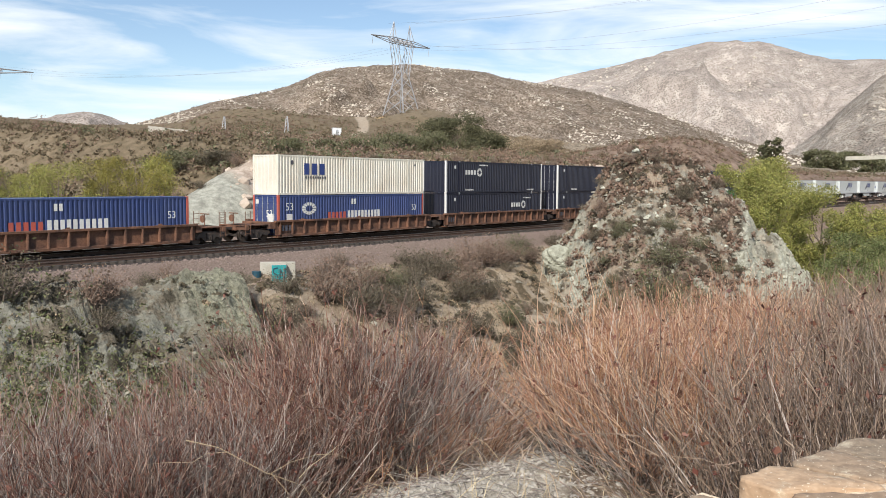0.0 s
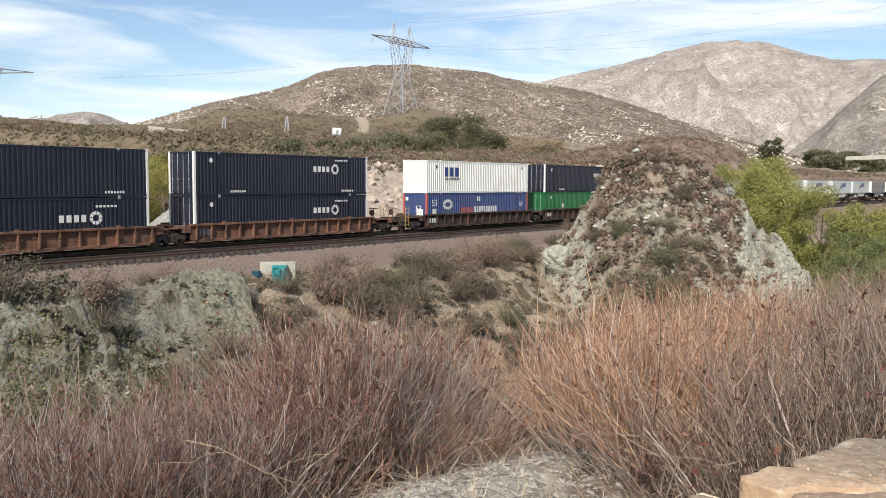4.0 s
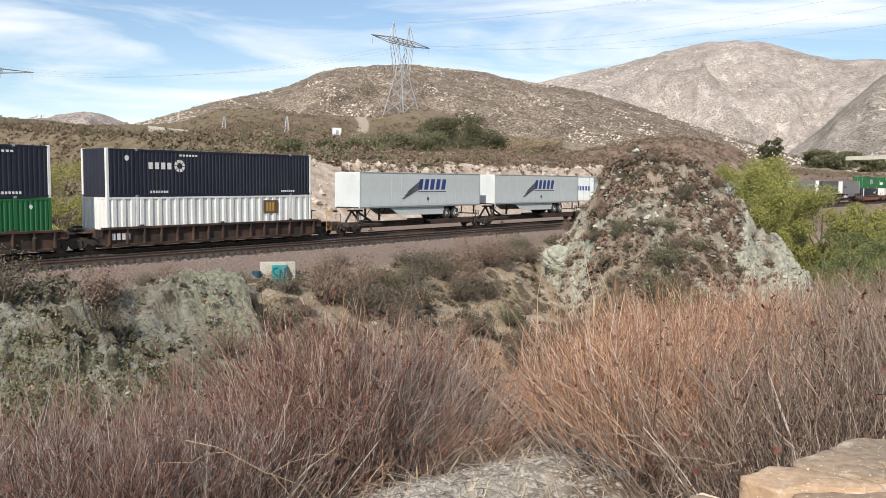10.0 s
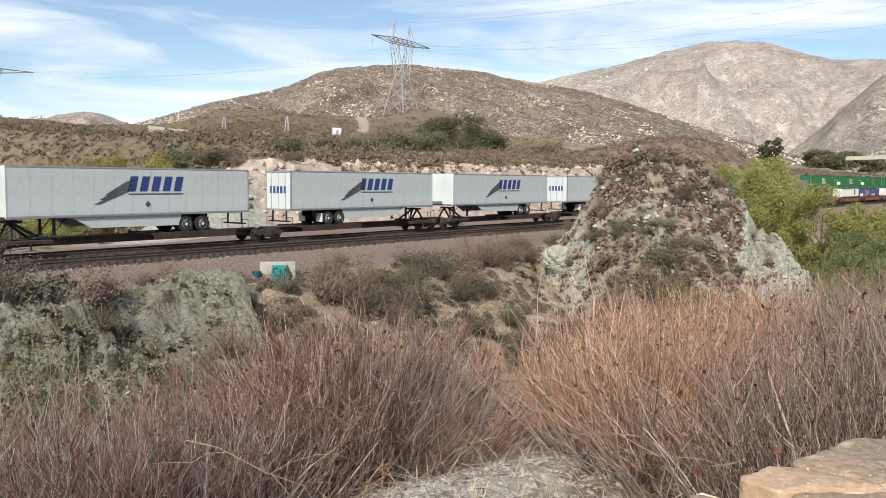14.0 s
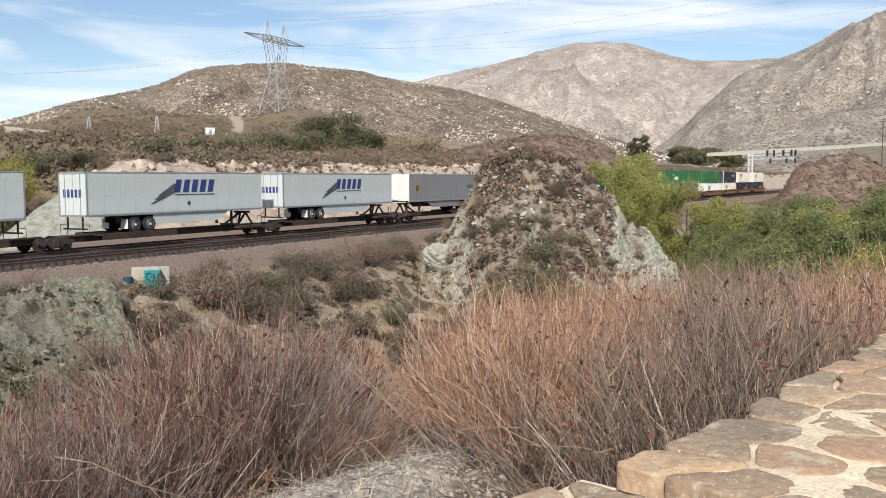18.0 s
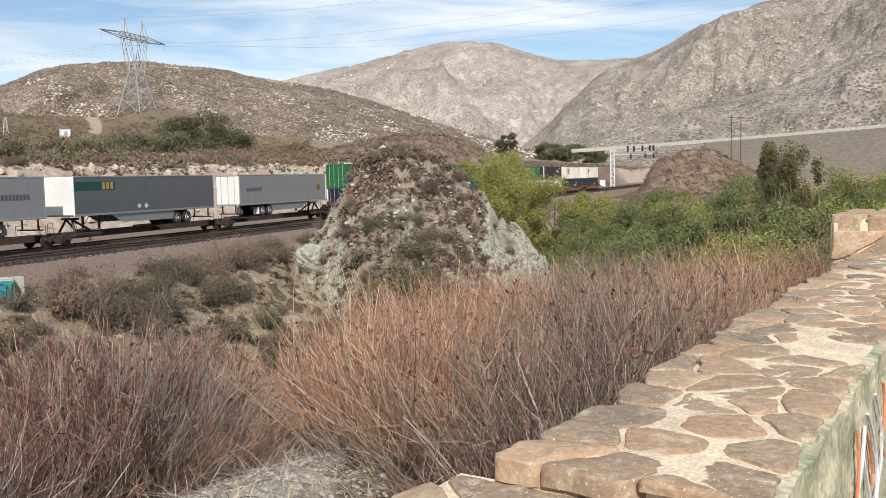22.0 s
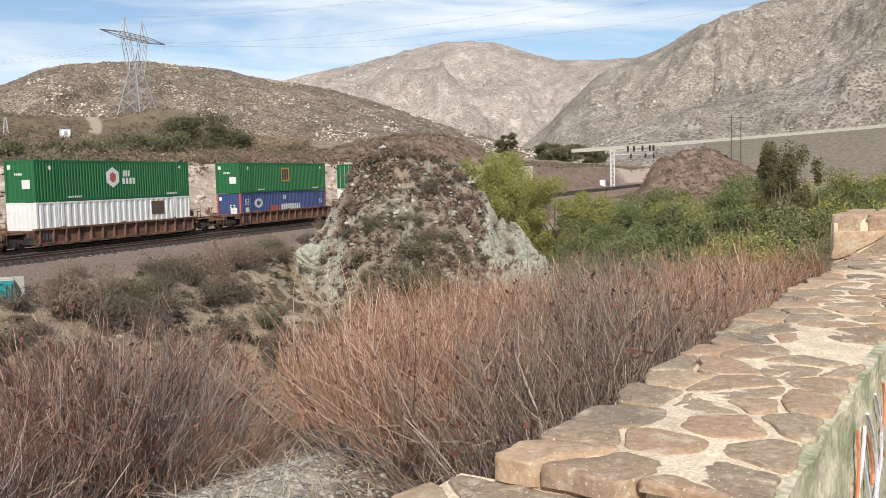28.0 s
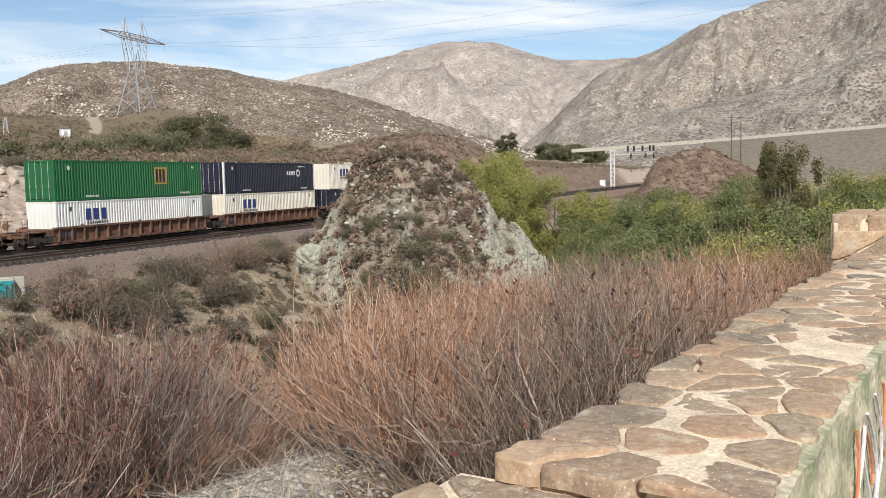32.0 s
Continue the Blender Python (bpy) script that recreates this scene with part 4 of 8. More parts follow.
LOW, UP = 0.27, 0.27 + CH
RUSTY, DARK = "rust-brown steel double-stack well car", "dark weathered steel double-stack well car"
for u, left, right, cl, cr, steel, text in (
        (-18.2, -30.0, -6.5, True, True, M_RUST, RUSTY), (5.35, -6.5, 15.0, True, False, M_RUST, RUSTY), (24.65, 15.0, 34.35, False, False, M_RUST, RUSTY), (44.05, 34.35, 55.85, False, True, M_RUST, RUSTY),
        (67.65, 55.85, 77.4, True, False, M_DARKCAR, DARK), (87.1, 77.4, 96.8, False, False, M_DARKCAR, DARK), (106.55, 96.8, 117.4, False, True, M_DARKCAR, DARK),
        (304.2, 293.8, 316.1, True, True, M_RUST, RUSTY), (328.0, 316.1, 339.8, True, True, M_RUST, RUSTY), (351.55, 339.8, 363.5, True, True, M_RUST, RUSTY),
        (375.35, 363.5, 385.0, True, False, M_RUST, RUSTY), (394.8, 385.0, 404.5, False, False, M_RUST, RUSTY), (414.3, 404.5, 426.2, False, True, M_RUST, RUSTY), (438.0, 426.2, 449.5, True, True, M_RUST, RUSTY)):
    well_car(u, left, right, cl, cr, steel, text)

BLUE, CREAM, NAVY, GREEN, WHITE = ("blue corrugated shipping container with red corner posts", "cream-white corrugated shipping container with blue markings", "navy-black corrugated shipping container with white corner posts",
                                   "green corrugated shipping container", "white ribbed shipping container with a dark square mark")
container(-18.2, LOW, M_BLUE, M_RED, "wall", "blue corrugated shipping container riding alone in a well", marks_blue())
container(5.35, LOW, M_BLUE, M_RED, "door", BLUE, marks_blue() + END_DOTS[:2])
container(5.35, UP, M_CREAM, M_CREAM, "wall", "rust-streaked cream-white corrugated shipping container", marks_cream())
container(24.65, LOW, M_NAVY, M_WHITE, "wall", NAVY, marks_navy(4.5, 1.45))
container(24.65, UP, M_NAVY, M_WHITE, "wall", NAVY, marks_navy(-3.1, 1.65))
container(44.05, LOW, M_NAVY, M_WHITE, "door", NAVY, marks_navy(4.4, 1.5))
container(44.05, UP, M_NAVY, M_WHITE, "door", NAVY, marks_navy(4.4, 1.65))
container(67.65, LOW, M_BLUE, M_RED, "wall", BLUE, marks_blue() + END_DOTS[:2])
container(67.65, UP, M_WHITE, M_WHITE, "wall", CREAM, marks_cream())
container(87.1, LOW, M_GREEN, M_GREEN, "door", GREEN + " in the lower well", [("polygon", -4.6, -4.0, 1.1, 1.7, M_WHITE, -CW - 0.004, 4)] + marks_small(M_WHITE))
container(87.1, UP, M_NAVY, M_WHITE, "door", NAVY, marks_navy(4.65, 1.6))
container(106.55, LOW, M_WHITE, M_WHITE, "wall", WHITE, [("blocks", 3.6, 4.9, 1.6, 2.5, M_BROWN, -CW - 0.004, 1), ("blocks", 3.85, 4.65, 1.75, 2.35, M_GOLD, -CW - 0.012, 3)], pitch=0.62)
container(106.55, UP, M_NAVY, M_WHITE, "wall", NAVY, marks_navy(-3.2, 1.65))
container(304.2, LOW, M_NAVY, M_WHITE, "door", NAVY, marks_navy(4.8, 1.55))
container(304.2, UP, M_GREEN, M_GREEN, "door", GREEN + " with a white hexagon mark", marks_hub(-0.8))
container(328.0, LOW, M_WHITE, M_WHITE, "wall", WHITE, [("blocks", 3.3, 4.8, 1.5, 2.55, M_BROWN, -CW - 0.004, 1), ("blocks", 3.5, 4.6, 1.7, 2.35, M_LOGO_GREY, -CW - 0.012, 3)], pitch=0.62)
container(328.0, UP, M_GREEN, M_GREEN, "wall", GREEN + " with a white hexagon mark", marks_hub(-0.8) + END_DOTS)
container(351.55, LOW, M_BLUE, M_RED, "wall", BLUE, marks_blue() + END_DOTS[:2])
container(351.55, UP, M_GREEN, M_GREEN, "wall", GREEN + " with a gold square mark", marks_square(-0.15) + END_DOTS)
container(375.35, LOW, M_WHITE, M_WHITE, "wall", CREAM, marks_cream(-4.3))
container(375.35, UP, M_GREEN, M_GREEN, "door", GREEN + " with a gold square mark", marks_square(2.9))
container(394.8, LOW, M_CREAM, M_CREAM, "wall", CREAM, marks_cream(-4.2))
container(394.8, UP, M_NAVY, M_WHITE, "door", NAVY, marks_navy(4.65, 1.6))
container(414.3, LOW, M_NAVY, M_NAVY, "door", "navy-black corrugated shipping container", marks_navy(3.6, 1.0))
container(414.3, UP, M_CREAM, M_CREAM, "wall", CREAM, marks_cream())
container(438.0, LOW, M_NAVY, M_NAVY, "door", "navy-black corrugated shipping container", marks_navy(3.6, 1.0))
container(438.0, UP, M_CREAM, M_CREAM, "wall", CREAM, marks_cream())

joints = (117.4, 137.2, 156.5, 176.0, 195.8, 215.4, 234.4, 253.5, 273.0, 293.8)
WHITE_T = "white road trailer with large blue slanted markings"
for k, (u, rear) in enumerate(((127.85, 1), (146.45, 1), (166.45, -1), (185.6, 1), (206.0, -1), (224.75, -1), (244.1, 1), (262.85, 1), (283.0, -1))):
    spine_car(u, joints[k], joints[k + 1], k % 3 == 0, k % 3 == 2, -rear, "low dark steel spine car carrying one trailer")
    if k < 6:
        trailer(u, rear, M_TRAILER, WHITE_T, marks_swift(rear) + ([("end", -0.9, 0.9, 3.2, 3.7, M_LOGO_BLUE, -CW, 5)] if rear < 0 else []))
    elif k == 6:
        trailer(u, rear, M_TRAILER_GREY, "grey road trailer with a small brown and gold shield", [("polygon", -7.0, -6.0, 2.9, 4.0, M_GOLD, TY, 5), ("polygon", -6.85, -6.15, 3.0, 3.75, M_BROWN, TY - 0.007, 5), ("blocks", 4.3, 6.9, 3.3, 3.65, M_LOGO_GREY, TY, 9)], end_body=M_WHITE, skirt=True)
    elif k == 7:
        trailer(u, rear, M_TRAILER_DARK, "dark grey road trailer with a teal stripe and gold blocks", [("blocks", -8.0, -4.0, 3.8, 4.4, M_TEAL, TY, 1), ("blocks", -5.3, -4.05, 3.85, 4.35, M_GOLD, TY - 0.007, 3), ("end", -1.1, 0.9, 3.75, 4.3, M_GOLD, -CW, 3), ("polygon", -1.7, -1.2, 2.3, 2.7, M_WHITE, TY, 4), ("polygon", -0.9, -0.4, 2.3, 2.7, M_WHITE, TY, 4)], end_body=M_WHITE, skirt=True)
    else:
        trailer(u, rear, M_TRAILER_GREY, "grey road trailer with a brown and gold shield near its nose", [("polygon", 5.9, 7.0, 2.9, 4.1, M_GOLD, TY, 5), ("polygon", 6.05, 6.85, 3.0, 3.85, M_BROWN, TY - 0.007, 5), ("blocks", -7.0, -4.4, 3.25, 3.6, M_LOGO_GREY, TY, 9)], end_body=M_WHITE)

# ---- the two tracks ----
def track(w, label):
    t = new("railway_track")
    t.matrix_basis = Matrix.Translation(on_track(0, w)) @ pose(0, 0, 0, 0, 0, TURN)
    for y in (-0.7525, 0.7525):
        bm = bmesh.new()
        box(bm, -90, 460, y - 0.075, y + 0.075, -0.18, -0.165)
        box(bm, -90, 460, y - 0.01, y + 0.01, -0.165, -0.05)
        box(bm, -90, 460, y - 0.037, y + 0.037, -0.05, -0.006)
        r = part("rail", bm, M_DARKRAIL, t, "rust-brown steel rail")
        bm = bmesh.new()
        box(bm, -90, 460, y - 0.033, y + 0.033, -0.006, 0.0)
        part("rail_head", bm, M_SHINY, r, "polished running surface")
    bm = bmesh.new()
    box(bm, -0.11, 0.11, -1.28, 1.28, -0.36, -0.18, 0.012)
    first = part("tie", bm, M_TIE, t)
    first.matrix_basis = pose(-45, 0, 0)
    for k in range(1, 260):
        again(first, t, pose(-45 + k * 0.52, random.uniform(-0.03, 0.03), random.uniform(-0.01, 0.004), 0, 0, random.uniform(-1, 1)))
    bm = bmesh.new()
    for k in range(260, 900):
        box(bm, -45 + k * 0.52 - 0.11, -45 + k * 0.52 + 0.11, -1.28, 1.28, -0.36, -0.18)
    tagged(part("far_ties", bm, M_TIE, t), kind="stuff")
    return tagged(t, label, "railway track", "two parallel tracks", kind="structure")


M_DARKRAIL = mat("rusty_rail", (0.10, 0.06, 0.042), (0.06, 0.04, 0.032), 0.8, 0.0, 20, 2, 0.5)
M_TIE = mat("creosoted_wood", (0.045, 0.037, 0.031), (0.085, 0.072, 0.06), 0.9, 0.0, 25, 3, 0.6, 0.006, vary=0.25)
track(0.0, "railway track with dark ties and worn steel rails on ballast")
track(4.4, "empty railway track with dark ties on ballast")

# ---- the hillock before the track ----
def grid_mesh(name, X, Y, Z, material, masks=None):
    n, m = X.shape
    i = np.arange((n - 1) * m).reshape(n - 1, m)[:, :-1]
    faces = np.stack([i, i + 1, i + m + 1, i + m], -1).reshape(-1, 4)
    me = bpy.data.meshes.new(name)
    me.from_pydata(np.stack([X, Y, Z], -1).reshape(-1, 3).tolist(), [], faces.tolist())
    me.materials.append(material)
    for key, values in (masks or {}).items():
        me.attributes.new(key, "FLOAT", "POINT").data.foreach_set("value", np.ascontiguousarray(values.ravel(), dtype=np.float32))
    return new(name, me)


MOUND_AZ, MOUND_R = 14.2, 68.0
MX, MY = at(MOUND_AZ, MOUND_R)
MLAT = (math.cos(radians(MOUND_AZ)), -math.sin(radians(MOUND_AZ)))
MDEP = (math.sin(radians(MOUND_AZ)), math.cos(radians(MOUND_AZ)))


def mound_height(a, b):
    """a: metres to the right of the hillock's middle, b: metres beyond it."""
    # the flanks lean in with depth; the crest is flat-topped
    crest = np.interp(a, [-13, -10.2, -8.8, -8.1, -6.8, -5.7, -4.7, -3.7, -2.0, 0.0, 2.5, 4.5, 5.9, 6.6, 8.2, 9.4, 10.4, 13], [-7.5, -4.6, -1.9, -0.8, 1.0, 2.5, 4.4, 6.0, 6.4, 6.2, 5.3, 3.7, 2.5, 0.9, 0.0, -1.6, -2.8, -6.5])
    front = np.where(b < 0, np.abs(b) * 0.95 + 0.03 * b * b, 0.10 * b + 0.16 * b * b)
    z = crest - front * np.where(b < 0, 1.0, 0.9)
    rough = 0.85 * ridged(a * 0.42 + 5, b * 0.42, 4, 201) - 0.52 + 0.5 * fbm(a * 1.1, b * 1.1, 4, 205) + 0.42 * fbm(a * 3.0, b * 3.0, 3, 207)
    return z + rough


ga_, gb_ = np.meshgrid(np.linspace(-13, 13, 210), np.linspace(-12.5, 8.5, 170))
mz = mound_height(ga_, gb_)
edge = np.maximum(smooth(-4.6, -6.2, ga_ + 0.8 * fbm(ga_ * 0.4, gb_ * 0.4, 3, 211)), smooth(4.6, 6.4, ga_ + 0.8 * fbm(ga_ * 0.4, gb_ * 0.4, 3, 213)))
mound = grid_mesh("hillock_ground", MX + ga_ * MLAT[0] + gb_ * MDEP[0], MY + ga_ * MLAT[1] + gb_ * MDEP[1], mz, M_SHALE,
                  {"pale": edge * (0.62 + 0.45 * fbm(ga_ * 0.7, gb_ * 0.7, 3, 223)) + 0.55 * smooth(3.4, 1.0, mz) * smooth(-0.05, 0.3, fbm(ga_ * 0.55, gb_ * 0.55, 4, 217)),
                   "tan": 0.75 * smooth(0.0, 0.4, fbm(ga_ * 0.4 + 3, gb_ * 0.4, 4, 219)) * smooth(1.5, 3.2, mz) * (1 - edge)})
tagged(mound, "steep pale shale hillock dotted with dry brush", "hillock", kind="structure")


# ---- the shale outcrop below the track ----
def outcrop_height(s, w):
    base = height(TRACK.x + s * ALONG.x + w * ACROSS.x, TRACK.y + s * ALONG.y + w * ACROSS.y)
    # the slab breaks off along a slanting line, with a sheer side towards the gully
    brink = s + 12.9 + 0.52 * (w - 9) + 0.25 * fbm(s * 0.8, w * 0.8, 3, 243)
    side = (1 - smooth(-0.22, 0.0, brink)) * smooth(-39, -35, s)
    face = smooth(-23, -17, s)
    push = (0.85 + 0.95 * face + 0.35 * fbm(s * 0.16, w * 0.16, 3, 241)) * side * smooth(8.2, 11.6, w) * (1 - smooth(17, 20.5, w))
    left = 1 - smooth(-24, -19.5, s)
    rough = (0.30 + 0.65 * left) * ridged(s * 0.6, w * 0.6, 4, 231) - 0.3 + (0.22 + 0.5 * left) * fbm(s * 1.5, w * 1.5, 4, 233) + 0.24 * fbm(s * 3.6, w * 3.6, 3, 235)
    # strata crop out as small ledges
    ledge = (0.14 + 0.3 * left) * np.abs(np.sin(w * 2.6 + 0.5 * s + 1.6 * fbm(s * 0.5, w * 0.5, 3, 239)))
    hollow = 1.1 * np.exp(-((s + 22.6) / 1.3) ** 2 - ((w - 13.6) / 0.7) ** 2) + 0.8 * np.exp(-((s + 20.2) / 0.8) ** 2 - ((w - 13.9) / 0.5) ** 2)
    return base - 0.25 + push + (rough + ledge - hollow) * side * smooth(8.4, 10.0, w) * (1 - smooth(18, 21, w))


os_, ow_ = np.meshgrid(np.linspace(-39, -11.0, 290), np.linspace(7.4, 22, 150))
oz = outcrop_height(os_, ow_)
outcrop = grid_mesh("outcrop_ground", TRACK.x + os_ * ALONG.x + ow_ * ACROSS.x, TRACK.y + os_ * ALONG.y + ow_ * ACROSS.y, oz, M_OUTCROP,
                    {"pale": 0.62 * smooth(-22, -18, os_) * smooth(9.0, 10.0, ow_)})
tagged(outcrop, "crumbling grey-green shale outcrop below the railway", "rock outcrop", kind="structure")


def support(x, y):
    """The height of whatever ground lies at x, y."""
    x, y = np.atleast_1d(np.asarray(x, float)), np.atleast_1d(np.asarray(y, float))
    z = height(x, y)
    a, b = (x - MX) * MLAT[0] + (y - MY) * MLAT[1], (x - MX) * MDEP[0] + (y - MY) * MDEP[1]
    z = np.where((np.abs(a) < 13) & (b > -12.5) & (b < 8.5), np.maximum(z, mound_height(a, b)), z)
    s, w = sw(x, y)
    return np.where((s > -39) & (s < -11.0) & (w > 7.4) & (w < 22), np.maximum(z, outcrop_height(s, w)), z)


# ---- concrete by the track ----
M_CONCRETE = mat("old_concrete", (0.46, 0.43, 0.36), (0.30, 0.28, 0.23), 0.9, 0.0, 20, 1.2, 0.7, 0.006)
M_TEALPAINT = mat("teal_spray", (0.015, 0.27, 0.27), (0.012, 0.19, 0.20), 0.6, 0.0, 20, 2.5, 0.6)
M_DARKTEAL = mat("dark_spray", (0.01, 0.06, 0.09), None, 0.6)
M_SPRAY = mat("white_spray", (0.72, 0.70, 0.72), (0.5, 0.45, 0.55), 0.6)
M_PURPLE = mat("dark_purple_spray", (0.06, 0.04, 0.07), None, 0.6)


def facing(az, r, z):
    """A place that faces the overlook."""
    x, y = at(az, r)
    return pose(x, y, z, 0, 0, -az)


head = new("culvert_headwall")
head.matrix_basis = facing(-10.7, 50.6, -2.6)
bm = bmesh.new()
box(bm, -1.05, 0.95, -0.1, 0.5, 0, 2.05, 0.04)
part("headwall", bm, M_CONCRETE, head)
bm = bmesh.new()
box(bm, -0.40, 0.45, -0.75, -0.1, 0.75, 1.98, 0.03)
block = part("concrete_box", bm, M_CONCRETE, head)
bm = bmesh.new()
box(bm, -0.385, 0.43, -0.756, -0.748, 0.95, 1.96)
face = part("painted_face", bm, M_TEALPAINT, block, "teal spray-painted face")
for name, pts in (("sprayed_stroke", ((-0.05, 1.80), (-0.28, 1.76), (-0.28, 1.50), (-0.08, 1.40), (-0.08, 1.14), (-0.32, 1.08))), ("sprayed_stroke", ((0.06, 1.10), (0.09, 1.75), (0.30, 1.18), (0.36, 1.78)))):
    bm = bmesh.new()
    for a, b in zip(pts[:-1], pts[1:]):
        rod(bm, (a[0], -0.760, a[1]), (b[0], -0.760, b[1]), 0.035, 5)
    part(name, bm, M_DARKTEAL, block)
bm = bmesh.new()
for y, z in ((-0.5, -1.8), (-1.1, -3.4)):
    box(bm, 0.45, 0.62, y - 0.25, y + 0.7, z, z + 3.0, 0.03)
part("wing_wall", bm, M_CONCRETE, head)
tagged(head, "old concrete culvert headwall with a teal spray-painted face", "culvert")

post = new("marker_post")
post.matrix_basis = facing(-12.1, 50.2, -1.75)
bm = bmesh.new()
rod(bm, (0, 0, -0.5), (0, 0, 0.75), 0.26, 12)
part("post", bm, M_DARKTEAL, post)
tagged(post, "short dark teal post beside the culvert", "post")

slab = new("concrete_slab")
slab.matrix_basis = facing(4.9, 54.5, -6.75) @ pose(0, 0, 0, -16, 4, 8)
bm = bmesh.new()
box(bm, -1.35, 1.35, -0.15, 0.5, -0.7, 0.62, 0.06)
for v in bm.verts:
    v.co += Vector((0, 0, 0.10 * math.sin(v.co.x * 3)))
part("slab", bm, M_CONCRETE, slab)
rnd = random.Random(5)
for k in range(9):
    bm = bmesh.new()
    x = -0.9 + k * 0.22
    pts = [(x + rnd.uniform(-0.12, 0.12), rnd.uniform(-0.4, 0.45)) for _ in range(4)]
    for a, b in zip(pts[:-1], pts[1:]):
        rod(bm, (a[0], -0.155, a[1]), (b[0], -0.155, b[1]), 0.045, 5)
    part("sprayed_stroke", bm, M_SPRAY if k % 3 else M_PURPLE, slab)
tagged(slab, "broken concrete slab with white and purple spray paint", "concrete slab")

pipe = new("drain_pipe")
bm = bmesh.new()
P = [on_track(-13.6, 9.0, -0.9), on_track(-13.4, 12.0, -4.0), on_track(-13.0, 15.5, -6.6), on_track(-12.4, 19.0, -9.0)]
for a, b in zip(P[:-1], P[1:]):
    rod(bm, a, b, 0.035, 6)
part("pipe", bm, M_GALV, pipe)
tagged(pipe, "thin pale pipe running down the gully", "pipe")

# ---- the overlook's stone wall ----
def stone_mat(name):
    m = mat(name, (0.50, 0.375, 0.26), (0.25, 0.20, 0.15), 0.9, 0.0, 42, 10.0, 0.9, 0.006, vary=0.22, depth=0.55)
    n, l = m.node_tree.nodes, m.node_tree.links
    b = n["Principled BSDF"]
    tone = b.inputs["Base Color"].links[0].from_socket
    info, ramp, mix = n.new("ShaderNodeObjectInfo"), n.new("ShaderNodeValToRGB"), n.new("ShaderNodeMixRGB")
    els = ramp.color_ramp.elements
    els.new(0.35), els.new(0.7)
    for e, c in zip(els, ((0.185, 0.155, 0.11), (0.45, 0.265, 0.15), (0.27, 0.21, 0.135), (0.50, 0.31, 0.175))):
        e.color = (*c, 1)
    els[0].position, els[1].position, els[2].position, els[3].position = 0.0, 0.35, 0.7, 1.0
    mix.blend_type, mix.inputs[0].default_value = "MIX", 0.68
    l.new(info.outputs["Random"], ramp.inputs[0])
    l.new(tone, mix.inputs[1])
    l.new(ramp.outputs[0], mix.inputs[2])
    tc, lich, step, pale = n.new("ShaderNodeTexCoord"), n.new("ShaderNodeTexNoise"), n.new("ShaderNodeMapRange"), n.new("ShaderNodeMixRGB")
    lich.inputs["Scale"].default_value, lich.inputs["Detail"].default_value, lich.inputs["Roughness"].default_value = 9.0, 8, 0.75
    step.inputs[1].default_value, step.inputs[2].default_value, step.inputs[4].default_value = 0.54, 0.64, 0.75
    pale.inputs[2].default_value = (0.56, 0.47, 0.34, 1)
    l.new(tc.outputs["Object"], lich.inputs["Vector"])
    l.new(lich.outputs["Fac"], step.inputs[0])
    l.new(step.outputs[0], pale.inputs[0])
    l.new(mix.outputs[0], pale.inputs[1])
    fleck, cut, spot = n.new("ShaderNodeTexNoise"), n.new("ShaderNodeMapRange"), n.new("ShaderNodeMixRGB")
    fleck.inputs["Scale"].default_value, fleck.inputs["Detail"].default_value = 110.0, 2
    cut.inputs[1].default_value, cut.inputs[2].default_value, cut.inputs[4].default_value = 0.66, 0.70, 0.8
    spot.inputs[2].default_value = (0.72, 0.64, 0.50, 1)
    l.new(tc.outputs["Object"], fleck.inputs["Vector"])
    l.new(fleck.outputs["Fac"], cut.inputs[0])
    l.new(cut.outputs[0], spot.inputs[0])
    l.new(pale.outputs[0], spot.inputs[1])
    l.new(spot.outputs[0], b.inputs["Base Color"])
    return m


M_STONE = stone_mat("flagstone")
M_MORTAR = mat("sandy_mortar", (0.82, 0.66, 0.47), (0.52, 0.41, 0.285), 0.95, 0.0, 90, 7.0, 0.8, 0.005, depth=0.25)
M_INNER = mat("stained_render", (0.60, 0.52, 0.37), (0.27, 0.29, 0.165), 0.92, 0.0, 38, 5.0, 1.0, 0.008, depth=0.3)


def clip_poly(poly, px, py, nx, ny):
    """What of poly lies on the side of the line through px, py away from nx, ny."""
    out = []
    for k in range(len(poly)):
        a, b = poly[k], poly[(k + 1) % len(poly)]
        da, db = (a[0] - px) * nx + (a[1] - py) * ny, (b[0] - px) * nx + (b[1] - py) * ny
        if da <= 0:
            out.append(a)
        if (da < 0 < db) or (db < 0 < da):
            t = da / (da - db)
            out.append((a[0] + (b[0] - a[0]) * t, a[1] + (b[1] - a[1]) * t))
    return out


def cells(u0, u1, v0, v1, du, dv, rnd, squash=1.0):
    """Irregular stones that fill a rectangle."""
    pts = []
    nv = max(1, round((v1 - v0) / dv))
    for j in range(nv):
        nu = max(1, round((u1 - u0) / (du * rnd.uniform(0.8, 1.25))))
        for i in range(nu):
            pts.append((u0 + (i + 0.5 + rnd.uniform(-0.46, 0.46)) * (u1 - u0) / nu, v0 + (j + 0.5 + rnd.uniform(-0.42, 0.42)) * (v1 - v0) / nv))
    res = []
    for k, p in enumerate(pts):
        poly = [(u0, v0), (u1, v0), (u1, v1), (u0, v1)]
        for j, q in enumerate(pts):
            if j != k and abs(q[0] - p[0]) < 3 * du and poly:
                poly = clip_poly(poly, (p[0] + q[0]) / 2, (p[1] + q[1]) / 2, q[0] - p[0], q[1] - p[1])
        if len(poly) > 2:
            res.append((p, poly))
    return res


